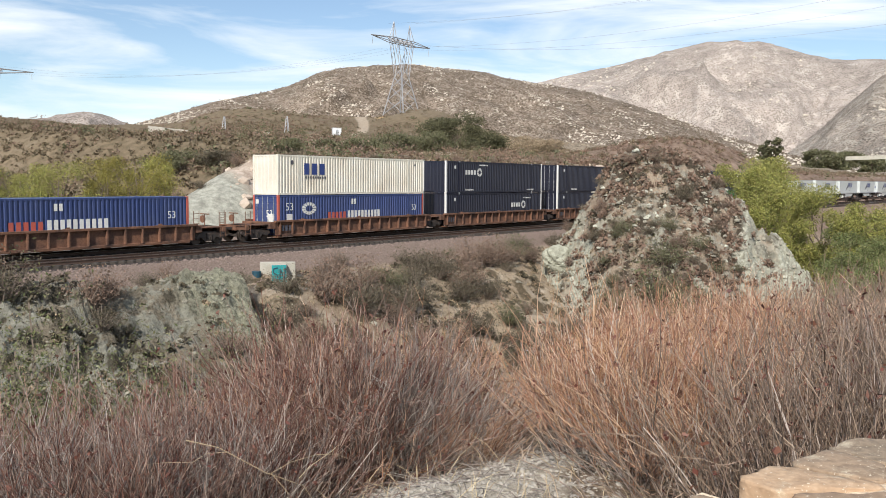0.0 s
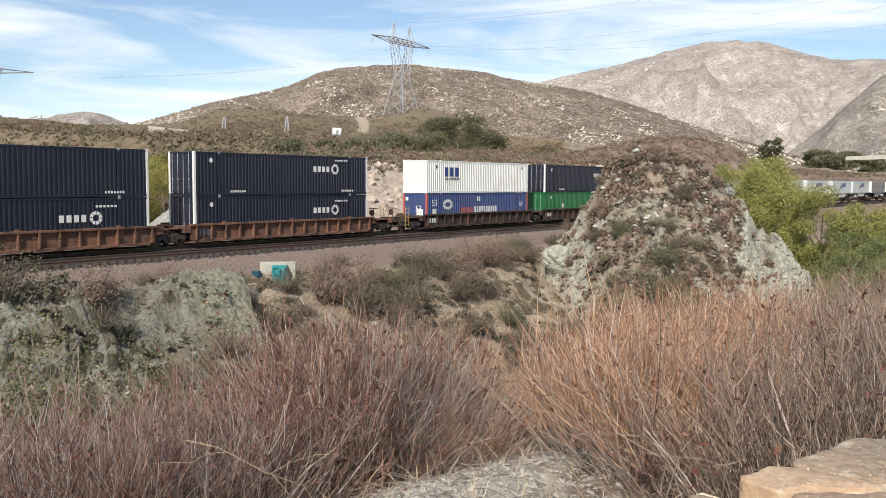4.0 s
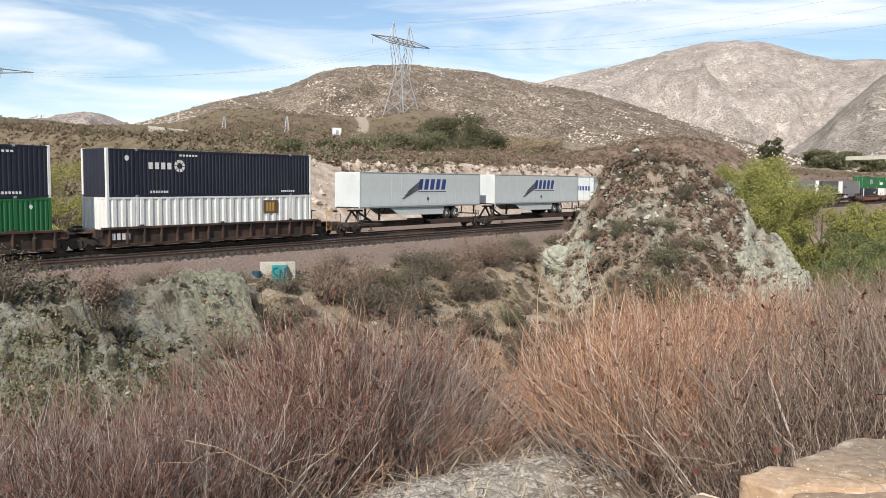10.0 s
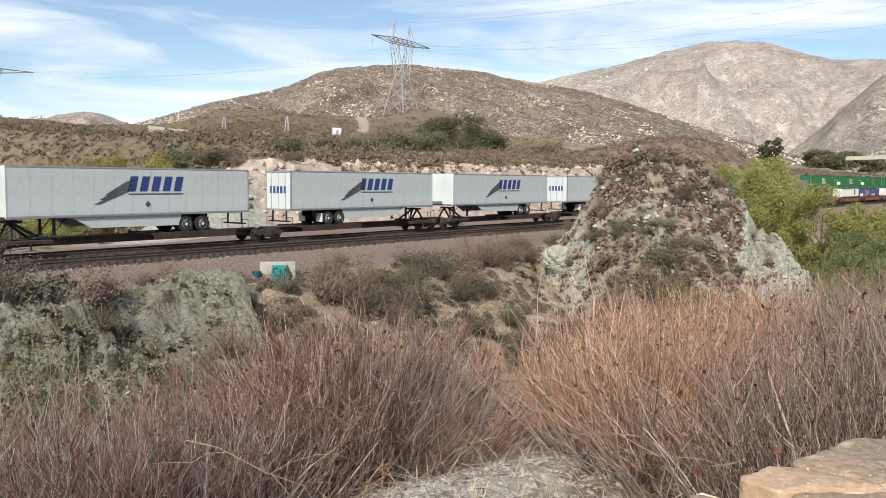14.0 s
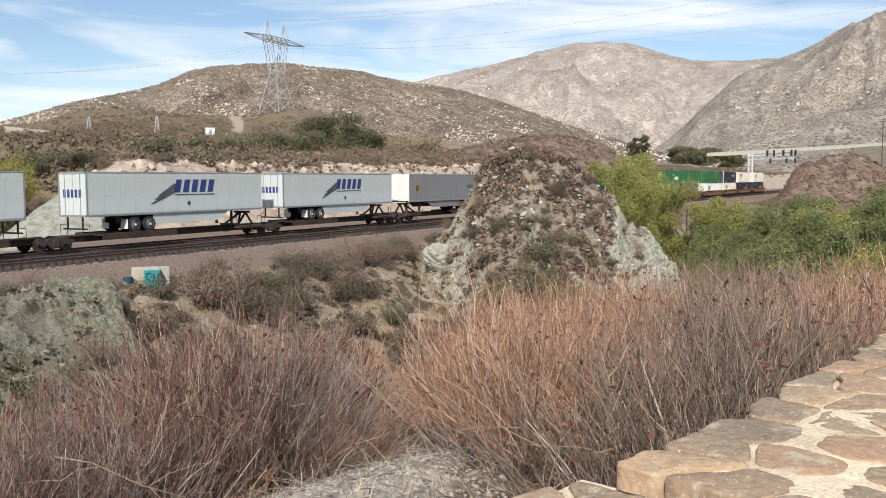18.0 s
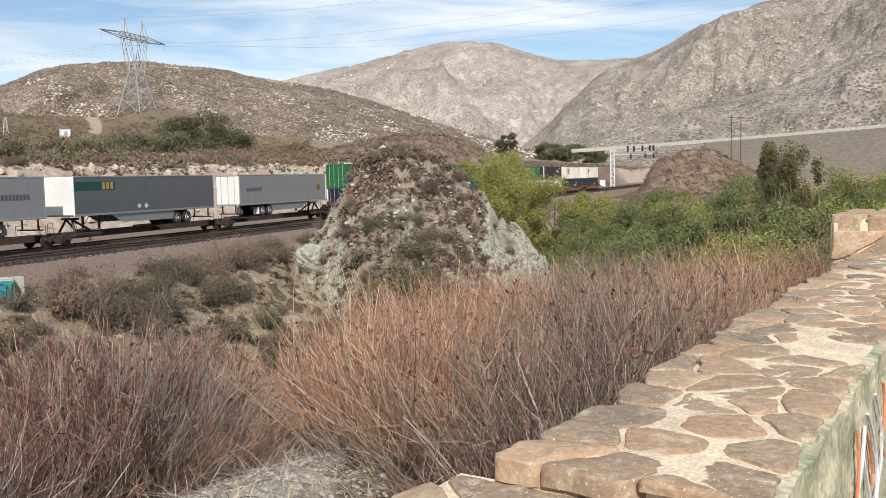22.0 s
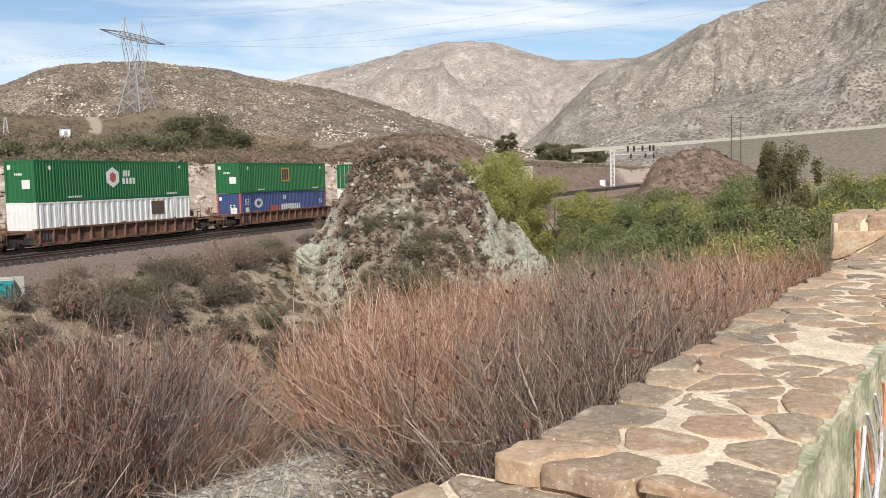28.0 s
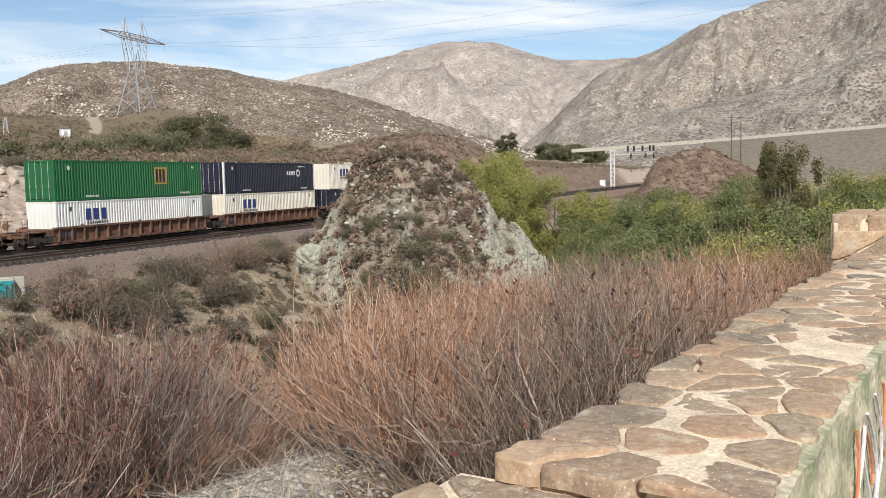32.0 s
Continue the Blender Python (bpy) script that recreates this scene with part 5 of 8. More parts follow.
def stone(parent, poly, gap, low, high, place, rnd):
    """One worn stone over a polygon of its top, rounded at the rim; place turns u, v, height into the wall's space."""
    cx, cy = sum(p[0] for p in poly) / len(poly), sum(p[1] for p in poly) / len(poly)
    if abs(sum(a[0] * b[1] - a[1] * b[0] for a, b in zip(poly, poly[1:] + poly[:1]))) < 0.02:
        return None
    ring = []
    for k in range(len(poly)):
        a, b = poly[k], poly[(k + 1) % len(poly)]
        d = math.hypot(b[0] - a[0], b[1] - a[1])
        n = max(2 if d > 0.03 else 1, int(d / 0.032))
        for j in range(n):
            t = 0.07 + 0.86 * j / (n - 1) if n > 1 else 0.5
            x, y = a[0] + (b[0] - a[0]) * t, a[1] + (b[1] - a[1]) * t
            l = math.hypot(x - cx, y - cy) + 1e-6
            g = gap * rnd.uniform(0.3, 1.4) + 0.034 * max(0.0, noise.noise((x * 6.0, y * 6.0, cx))) + 0.020 * noise.noise((x * 19.0, y * 19.0, cy))
            g = min(g, 0.3 * l)
            ring.append((x - (x - cx) / l * g, y - (y - cy) / l * g))
    if len(ring) < 4:
        return None
    # worn corners
    for _ in range(1):
        ring = [((a[0] + 2 * b[0] + c[0]) / 4, (a[1] + 2 * b[1] + c[1]) / 4) for a, b, c in zip(ring[-1:] + ring[:-1], ring, ring[1:] + ring[:1])]
    bm = bmesh.new()
    levels = []
    for inset, z in ((0.0, low), (0.0, high - 0.009), (0.012, high - 0.003), (0.04, high - 0.001), (0.09, high), (0.5, high + 0.002)):
        levels.append([bm.verts.new((cx + (x - cx) * (1 - inset) + rnd.uniform(-0.003, 0.003), cy + (y - cy) * (1 - inset) + rnd.uniform(-0.003, 0.003), z + (0.005 * noise.noise((x * 9, y * 9, cx)) + rnd.uniform(-0.0015, 0.0015)) * (z > low))) for x, y in ring])
    n = len(ring)
    for A, B in zip(levels[:-1], levels[1:]):
        for k in range(n):
            bm.faces.new((A[k], A[(k + 1) % n], B[(k + 1) % n], B[k]))
    mid = bm.verts.new((cx, cy, high + rnd.uniform(0.0, 0.005)))
    for k in range(n):
        bm.faces.new((levels[-1][k], levels[-1][(k + 1) % n], mid))
    bmesh.ops.recalc_face_normals(bm, faces=bm.faces)
    ob = part("stone", bm, M_STONE, parent, smooth=True)
    ob.matrix_basis = place
    return ob


def stone_wall():
    rnd = random.Random(11)
    wall = new("stone_wall")
    top = EYE - WALL_H
    wall.matrix_basis = Matrix.Translation((WALL_AT.x, WALL_AT.y, 0)) @ pose(0, 0, 0, 0, 0, math.degrees(math.atan2(WALL_WAY.y, WALL_WAY.x)))
    # x runs along the wall, y outwards
    bm = bmesh.new()
    xs = np.linspace(-0.26, 8.5, 150)
    rows = []
    for x in xs:
        prof = [(-0.60 - 0.012 * noise.noise((x * 5, 0, 0)), 2.2), (-0.60 + 0.014 * noise.noise((x * 7, 3, 0)), top - 0.06), (-0.575, top - 0.010), (-0.4, top + 0.001), (-0.2, top + 0.001), (-0.02, top - 0.022), (0.0, 2.0)]
        rows.append([bm.verts.new((x, y, z + 0.006 * noise.noise((x * 9, y * 9, 1)))) for y, z in prof])
    for a, b in zip(rows[:-1], rows[1:]):
        for k in range(len(a) - 1):
            bm.faces.new((a[k], b[k], b[k + 1], a[k + 1]))
    bm.faces.new(rows[0])
    bm.faces.new(rows[-1][::-1])
    bmesh.ops.recalc_face_normals(bm, faces=bm.faces)
    part("mortar_core", bm, M_MORTAR, wall, "sandy mortar bed")
    # rough stained render on the inner side, rounded over at its top
    bm = bmesh.new()
    rows = []
    for x in np.linspace(-3.0, 8.5, 260):
        prof = [(-0.575, top - 0.006)] + [(-0.612 - 0.05 * j / 20, top - 0.012 - 0.055 * j) for j in range(20)]
        rows.append([bm.verts.new((x, y - (0.016 * noise.noise((x * 5, z * 5, 4)) + 0.012 * noise.noise((x * 14, z * 14, 5))) * (1 if k else 0.2), z - 0.006 * abs(noise.noise((x * 8, z, 2))))) for k, (y, z) in enumerate(prof)])
    for p, q in zip(rows[:-1], rows[1:]):
        for k in range(len(p) - 1):
            bm.faces.new((p[k], p[k + 1], q[k + 1], q[k]))
    bmesh.ops.recalc_face_normals(bm, faces=bm.faces)
    part("inner_render", bm, M_INNER, wall, "rough stained greenish render on the inner side")
    for p, poly in cells(-0.32, 5.78, -0.605, 0.03, 0.25, 0.17, rnd):
        outer = p[1] > -0.12
        if not outer and p[1] > -0.5 and rnd.random() < 0.04:
            continue
        flare = 0.03 * max(0.0, min(1.0, (0.45 - p[0]) / 0.6))
        stone(wall, [(x + (rnd.uniform(-0.01, 0.01)), y + (rnd.uniform(-0.02, 0.05) + flare if outer and y > 0.0 else 0)) for x, y in poly], rnd.uniform(0.004, 0.020), top - (0.02 if p[1] < -0.4 else 0.05 if not outer else 0.06 if p[0] < 0.1 else 0.11), top + rnd.uniform(0.000, 0.006), pose(0, 0, 0), rnd)
    # the lower course where the wall steps down, and its outer face
    bm = bmesh.new()
    box(bm, -3.2, -0.27, -0.59, 0.18, 1.9, top - 0.066, 0.01)
    part("lower_core", bm, M_MORTAR, wall, "sandy mortar bed")
    for p, poly in cells(-3.2, -0.30, -0.6, 0.22, 0.42, 0.26, rnd):
        stone(wall, poly, 0.016, top - 0.30, top - 0.056 + rnd.uniform(-0.006, 0.008), pose(0, 0, 0), rnd)
    for p, poly in cells(-0.3, 5.7, 2.0, top - 0.17, 0.36, 0.2, rnd):
        stone(wall, poly, 0.016, -0.05, 0.03, pose(0, 0, 0, 90, 0, 0) @ pose(0, 0, 0) @ Matrix.Scale(-1, 4, (0, 0, 1)), rnd)
    for p, poly in cells(-0.58, -0.02, 2.0, top - 0.03, 0.26, 0.22, rnd):
        stone(wall, [(-a, b) for a, b in poly], 0.015, -0.03, 0.02, pose(-0.27, 0, 0, 90, 0, -90), rnd)
    # sprayed marks on the inner side
    M_ORANGE = mat("orange_spray", (0.62, 0.20, 0.09), (0.5, 0.3, 0.2), 0.7)
    for x, m, seed in ((0.72, M_ORANGE, 1), (0.84, M_SPRAY, 2), (0.93, M_SPRAY, 3), (1.00, M_ORANGE, 4), (1.10, M_SPRAY, 5), (1.25, M_SPRAY, 6), (1.40, M_ORANGE, 7)):
        bm = bmesh.new()
        turn = random.Random(seed)
        bow, fall = turn.uniform(0.05, 0.11), turn.uniform(0.22, 0.42)
        loop = [(x + bow * math.sin(5.2 * j / 9 + seed) + 0.03 * j / 9, top - 0.13 - fall * j / 9 + 0.03 * math.cos(7 * j / 9 + seed)) for j in range(10)]
        for a, b in zip(loop[:-1], loop[1:]):
            rod(bm, (a[0], -0.624 - 0.045 * (top - a[1]), a[1]), (b[0], -0.624 - 0.045 * (top - b[1]), b[1]), 0.0055, 5)
        part("sprayed_stroke", bm, m, wall)
    tagged(wall, "low sunlit wall of brown flagstones set in sandy mortar", "stone wall")

    pier = new("stone_pier")
    pier.matrix_basis = wall.matrix_basis @ pose(5.78, 0, 0)
    pt = top + 0.29
    bm = bmesh.new()
    box(bm, 0.0, 1.3, -0.78, 0.24, 1.9, pt - 0.02, 0.03)
    part("mortar_core", bm, M_MORTAR, pier)
    for p, poly in cells(-0.02, 1.32, -0.8, 0.26, 0.42, 0.3, rnd):
        stone(pier, poly, 0.016, pt - 0.12, pt + rnd.uniform(-0.01, 0.02), pose(0, 0, 0), rnd)
    for p, poly in cells(-0.24, 0.78, 2.0, pt - 0.10, 0.40, 0.26, rnd):
        stone(pier, poly, 0.012, -0.03, 0.025, pose(0.0, 0, 0, 90, 0, -90), rnd)
    for p, poly in cells(0.0, 1.3, 2.0, pt - 0.10, 0.36, 0.24, rnd):
        stone(pier, poly, 0.016, -0.03, 0.025, pose(0, -0.78, 0, 90, 0, 0), rnd)
    tagged(pier, "squat stone pier at the wall's end", "stone pier")


stone_wall()


# ---- dry shrubs on the overlook's bank ----
def tubes(paths, radii, sides=3):
    """Vertices and faces of many thin tapering tubes; paths: n, k, 3; radii: n, k."""
    n, k, _ = paths.shape
    d = paths[:, -1] - paths[:, 0]
    d /= np.linalg.norm(d, axis=1, keepdims=True) + 1e-9
    ref = np.where(np.abs(d[:, 2:3]) < 0.9, np.array([[0, 0, 1.0]]), np.array([[1.0, 0, 0]]))
    u = np.cross(d, ref)
    u /= np.linalg.norm(u, axis=1, keepdims=True)
    v = np.cross(d, u)
    ang = np.arange(sides) * 2 * np.pi / sides
    ring = np.cos(ang)[None, :, None] * u[:, None, :] + np.sin(ang)[None, :, None] * v[:, None, :]
    verts = (paths[:, :, None, :] + radii[:, :, None, None] * ring[:, None, :, :]).reshape(-1, 3)
    i = (np.arange(n)[:, None, None] * k + np.arange(k - 1)[None, :, None]) * sides + np.arange(sides)[None, None, :]
    j = (np.arange(n)[:, None, None] * k + np.arange(k - 1)[None, :, None]) * sides + (np.arange(sides)[None, None, :] + 1) % sides
    return verts, np.stack([i, j, j + sides, i + sides], -1).reshape(-1, 4)


def quads(centres, ax, ay):
    """Small flat blades: n centres with half axes ax, ay."""
    v = np.stack([centres - ax, centres - ay * 0.9, centres + ax, centres + ay], 1).reshape(-1, 3)
    return v, np.arange(len(v)).reshape(-1, 4)


def raw(name, verts, faces, material, parent, label=""):
    me = bpy.data.meshes.new(name)
    me.from_pydata(verts.tolist(), [], faces.tolist())
    me.materials.append(material)
    ob = new(name, me)
    ob.parent = parent
    if label:
        ob["label"] = label
    return ob


M_RED_TWIG = leafy("red_twigs", ((0.095, 0.042, 0.028), (0.42, 0.215, 0.13), (0.19, 0.082, 0.05), (0.56, 0.375, 0.25), (0.30, 0.125, 0.072), (0.70, 0.50, 0.35), (0.36, 0.20, 0.085), (0.24, 0.10, 0.066)))
# russet of their own, taken darker to hold the shade over the left shrubs
M_SHADED_TWIG = leafy("dark_russet_twigs", ((0.045, 0.021, 0.016), (0.175, 0.07, 0.046), (0.07, 0.030, 0.022), (0.27, 0.175, 0.13), (0.13, 0.045, 0.029), (0.40, 0.30, 0.24), (0.23, 0.085, 0.05)))
M_GREY_TWIG = leafy("grey_twigs", ((0.069, 0.055, 0.048), (0.248, 0.213, 0.186), (0.117, 0.093, 0.079), (0.427, 0.385, 0.344), (0.165, 0.124, 0.100), (0.289, 0.241, 0.206)))
M_OLIVE_TWIG = leafy("olive_twigs", ((0.089, 0.064, 0.048), (0.212, 0.151, 0.106), (0.123, 0.088, 0.066), (0.347, 0.254, 0.180), (0.191, 0.120, 0.085), (0.425, 0.327, 0.241)))
M_STEM = leafy("dry_stems", ((0.085, 0.065, 0.052), (0.36, 0.285, 0.235), (0.17, 0.125, 0.10), (0.64, 0.56, 0.48), (0.25, 0.165, 0.125), (0.48, 0.385, 0.32), (0.12, 0.09, 0.07)))
# dry stems taken darker; deepens the left shrubs' painted shade, serves lower sprigs too
M_DARK_STEM = leafy("dark_stems", ((0.07, 0.05, 0.042), (0.32, 0.25, 0.21), (0.14, 0.10, 0.08), (0.54, 0.46, 0.40), (0.18, 0.12, 0.092), (0.37, 0.295, 0.245), (0.085, 0.06, 0.047)))
M_SEED = leafy("seed_heads", ((0.075, 0.024, 0.02), (0.14, 0.045, 0.03), (0.19, 0.085, 0.055), (0.07, 0.035, 0.025)))
M_STRAW = leafy("straw", ((0.42, 0.33, 0.20), (0.56, 0.46, 0.30), (0.34, 0.25, 0.15), (0.50, 0.38, 0.26)))


def offshoots(rng, paths, count, low, high, length, spread, lift, points):
    """Curved shoots that leave their parent paths between low and high of its length."""
    n, k, _ = paths.shape
    which, along = rng.randint(0, n, count), rng.uniform(low, high, count) * (k - 1)
    i = np.minimum(along.astype(int), k - 2)
    fr = (along - i)[:, None]
    start = paths[which, i] * (1 - fr) + paths[which, i + 1] * fr
    way = paths[which, i + 1] - paths[which, i]
    way /= np.linalg.norm(way, axis=1, keepdims=True) + 1e-9
    way = way + rng.normal(0, spread, (count, 3))
    way /= np.linalg.norm(way, axis=1, keepdims=True)
    ln = rng.uniform(*length, count)[:, None, None]
    t = np.linspace(0, 1, points)[None, :, None]
    up = np.array([[[0, 0, lift]]]) * t * t
    wob = np.cumsum(rng.normal(0, 0.085, (count, points, 3)), axis=1) * t
    return start[:, None, :] + ln * (way[:, None, :] * t + up + wob)


def strips(rng, paths, half):
    """Flat thin ribbons for the finest twigs, each turned its own way."""
    n, k, _ = paths.shape
    u = np.cross(paths[:, -1] - paths[:, 0], rng.normal(0, 1, (n, 3)))
    u /= np.linalg.norm(u, axis=1, keepdims=True) + 1e-9
    taper = np.linspace(1.0, 0.45, k)[None, :, None]
    side = u[:, None, :] * half[:, None, None] * taper
    v = np.stack([paths - side, paths + side], 2).reshape(-1, 3)
    i = (np.arange(n)[:, None] * k + np.arange(k - 1)[None, :]) * 2
    return v, np.stack([i, i + 1, i + 3, i + 2], -1).reshape(-1, 4)


def dry_shrub(seed, tall, wide, stems, twig_mat, label, rise=0.45):
    """A thicket of stiff stems that fan out of a broad crown, each with a few steep forks and short sprigs near its end."""
    rng = np.random.RandomState(seed)
    c = new("dry_shrub")
    n = stems
    phi, ring = rng.uniform(0, 2 * np.pi, n), np.sqrt(rng.uniform(0, 1, n))
    base = np.stack([0.26 * ring * np.cos(phi), 0.26 * ring * np.sin(phi), np.full(n, -0.12)], 1)
    tilt = np.clip(wide * (0.08 + 0.95 * ring ** 1.4 * rng.uniform(0.45, 1.15, n)) + rng.normal(0, 0.10, n), 0.0, 1.3)
    way = phi + rng.normal(0, 0.38, n)
    length = tall * rng.uniform(0.40, 0.84, n)
    t = np.linspace(0, 1, 6)[None, :]
    lean = tilt[:, None] * (1.08 - rise * t)
    step = length[:, None] / 5
    flat = np.cumsum(step * np.sin(lean), axis=1) - step * np.sin(lean)
    rise_z = np.cumsum(step * np.cos(lean), axis=1) - step * np.cos(lean)
    paths = np.stack([base[:, 0:1] + flat * np.cos(way)[:, None], base[:, 1:2] + flat * np.sin(way)[:, None], base[:, 2:3] + rise_z + 0.12 * t], -1)
    paths = paths + np.cumsum(rng.normal(0, 0.028, (n, 6, 3)), axis=1) * np.linspace(0, 1, 6)[None, :, None]
    v, f = tubes(paths, rng.uniform(0.0024, 0.0050, n)[:, None] * (1.0 - 0.5 * t), 4)
    raw("stem_cluster", v, f, M_STEM if twig_mat in (M_RED_TWIG, M_GREY_TWIG) else M_DARK_STEM, c, "woody dry stems")["kind"] = "stuff"
    k = n * 6
    fork = offshoots(rng, paths, k, 0.25, 0.92, (0.14 * tall, 0.38 * tall), 0.34, 0.12, 4)
    v, f = tubes(fork, np.array([[0.0027, 0.0024, 0.0020, 0.0012]]) * rng.uniform(0.65, 1.3, k)[:, None])
    raw("twig_cluster", v, f, twig_mat, c, "fine forking twigs")["kind"] = "stuff"
    fine = offshoots(rng, fork, n * 9, 0.25, 0.95, (0.05 * tall, 0.15 * tall), 0.42, 0.10, 3)
    low = offshoots(rng, paths, n * 3, 0.10, 0.6, (0.08 * tall, 0.24 * tall), 0.6, 0.05, 3)
    v, f = strips(rng, fine, rng.uniform(0.0012, 0.0024, len(fine)))
    raw("sprig_cluster", v, f, twig_mat, c, "short crowded sprigs")["kind"] = "stuff"
    v, f = strips(rng, low, rng.uniform(0.0012, 0.0024, len(low)))
    raw("lower_sprig_cluster", v, f, M_DARK_STEM, c, "grey tangled lower sprigs")["kind"] = "stuff"
    tips = fork[:, -1][rng.rand(k) < 0.20]
    tips = np.repeat(tips, 3, axis=0) + rng.normal(0, 0.008, (len(tips) * 3, 3))
    q = len(tips)
    v, f = quads(tips, rng.normal(0, 0.0062, (q, 3)), rng.normal(0, 0.0085, (q, 3)))
    raw("seed_cluster", v, f, M_SEED, c, "small dark-red seed heads")["kind"] = "stuff"
    return tagged(c, label, "shrub", "dry shrubs on the overlook's bank")


SHRUB_TALL = 1.3
protos = []
for seed, wide, st, m, text, rise in ((1, 1.10, 150, M_RED_TWIG, "leafless reddish-brown shrub of fine upright stems", 0.50), (2, 1.00, 160, M_RED_TWIG, "dense leafless reddish-brown shrub of fine stems", 0.55),
                                      (3, 1.30, 150, M_RED_TWIG, "spreading leafless reddish-brown shrub", 0.40), (4, 1.35, 140, M_GREY_TWIG, "sprawling grey leafless shrub with tangled stems", 0.30),
                                      (5, 1.25, 140, M_GREY_TWIG, "grey-brown leafless shrub with tangled stems", 0.36), (6, 1.15, 150, M_OLIVE_TWIG, "dark olive-brown leafless shrub", 0.45),
                                      (7, 1.15, 150, M_SHADED_TWIG, "russet leafless shrub in shade-darkened colours with grey lower stems", 0.45), (8, 1.30, 150, M_SHADED_TWIG, "spreading russet leafless shrub in shade-darkened colours", 0.36)):
    protos.append(dry_shrub(seed, SHRUB_TALL, wide, st, m, text, rise))


def overlook_xy(p, q):
    return WALL_AT.x + WALL_WAY.x * p + WALL_OUT.x * q, WALL_AT.y + WALL_WAY.y * p + WALL_OUT.y * q


# the shrubs' heads follow one line as seen along the bank, lower about the gravel
HEAD_AZ = (-33, -26.9, -20.7, -15.7, -11.5, -8.5, -6.2, -4.2, -1.8, 0.2, 1.6, 7.0, 8.4, 10.4, 13.3, 18.4, 21.7, 25, 31, 36, 41, 46)
HEAD_EL = (-11.6, -11.6, -11.5, -11.0, -9.0, -5.9, -5.5, -6.4, -8.8, -9.6, -13.6, -13.8, -9.8, -7.0, -5.8, -5.5, -4.9, -4.5, -3.9, -3.4, -2.8, -2.4)
rnd = random.Random(3)
placed = []
tries = 0
FIRST = [at(a, r) for a, r in ((-4.5, 7.1), (-1.2, 7.3), (-7.6, 7.0), (-11.0, 7.0), (1.8, 7.0), (-6.2, 8.6), (-2.6, 8.9), (2.6, 8.6), (-11.6, 7.6), (-12.8, 5.8), (-16.2, 5.4), (-19.8, 5.2), (-23.6, 5.4), (-27.2, 5.5), (-15.2, 7.0), (-19.2, 6.9), (-23.2, 7.0), (-27.2, 7.2), (13.2, 5.8), (10.4, 6.5), (17.0, 5.6))]
used = [0] * len(protos)
while tries < 7000 and len(placed) < 84:
    tries += 1
    p, q = rnd.uniform(-9.5, 9.5), rnd.uniform(0.72, 8.5)
    x, y = overlook_xy(p, q)
    if tries <= len(FIRST):
        x, y = FIRST[tries - 1]
        q = (x - WALL_AT.x) * WALL_OUT.x + (y - WALL_AT.y) * WALL_OUT.y
    r, az = math.hypot(x, y), math.degrees(math.atan2(x, y))
    if az < -33 or az > 46 or r < 3.9 or r > 13:
        continue
    # the bare gravel patch stays clear, and little grows right by the near end of the wall
    if (-10.5 < az < 5.0 and r < 6.6) or (az < 17 and az > 2 and r < 5.0) or (az <= -9.5 and r < 4.9):
        continue
    gapq = 0.98 if r < 8 else 1.05
    if tries > len(FIRST) and any((x - a) ** 2 + (y - b) ** 2 < gapq ** 2 for a, b in placed):
        continue
    z = float(support(x, y)[0])
    half = math.degrees(0.45 / r)
    heads = [float(np.interp(az + d, HEAD_AZ, HEAD_EL)) for d in (-half, 0.0, half)]
    room = EYE + r * math.tan(radians(0.4 * min(heads) + 0.6 * heads[1])) - z
    if room < 0.5:
        continue
    placed.append((x, y))
    tall = min(room, 1.75) * (rnd.uniform(0.92, 1.04) if room < 1.75 else rnd.uniform(0.8, 1.0))
    grey = -6.5 < az < 1.0 and r < 8.4
    k = rnd.choice((3, 4)) if grey and rnd.random() < 0.85 else rnd.choice((0, 0, 1, 2))
    # shade on the left is put in by planting mostly the darkened russet shrubs
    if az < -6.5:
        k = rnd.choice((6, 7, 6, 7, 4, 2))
    if 24 < az < 31:
        k = 5
    scale = tall / SHRUB_TALL
    m = pose(x, y, z, rnd.uniform(-6, 6), rnd.uniform(-6, 6), rnd.uniform(0, 360)) @ Matrix.Scale(scale, 4)
    if used[k] == 0:
        protos[k].matrix_basis = m @ Matrix.Scale(1 / scale, 4)
    else:
        copy_thing(protos[k], m)
    used[k] += 1

# the tall russet bush beside the gravel, grey on its sunny side
for az, r, head, k in ((-7.4, 7.4, -7.0, 6), (-5.8, 7.9, -7.0, 7), (-8.8, 7.8, -7.8, 6), (-6.6, 7.0, -8.2, 7), (-3.4, 7.3, -9.2, 4)):
    x, y = at(az, r)
    z = float(support(x, y)[0])
    copy_thing(protos[k], pose(x, y, z, rnd.uniform(-5, 5), rnd.uniform(-5, 5), rnd.uniform(0, 360)) @ Matrix.Scale((EYE + r * math.tan(radians(head)) - z) / SHRUB_TALL, 4))

# ---- brush, trees and far scrub ----
M_BARK = leafy("bark", ((0.16, 0.12, 0.09), (0.24, 0.19, 0.15), (0.12, 0.09, 0.07)), 0.9)
M_PALE_BARK = leafy("bleached_wood", ((0.42, 0.38, 0.33), (0.55, 0.51, 0.46), (0.34, 0.30, 0.26)), 0.9)
M_BRUSH = leafy("brush_leaves", ((0.070, 0.059, 0.036), (0.108, 0.087, 0.052), (0.132, 0.106, 0.068), (0.083, 0.070, 0.046), (0.165, 0.139, 0.090)), 0.8)
M_HILLBRUSH = leafy("hill_brush", ((0.145, 0.108, 0.076), (0.185, 0.14, 0.10), (0.225, 0.172, 0.125), (0.165, 0.12, 0.09)), 0.9)
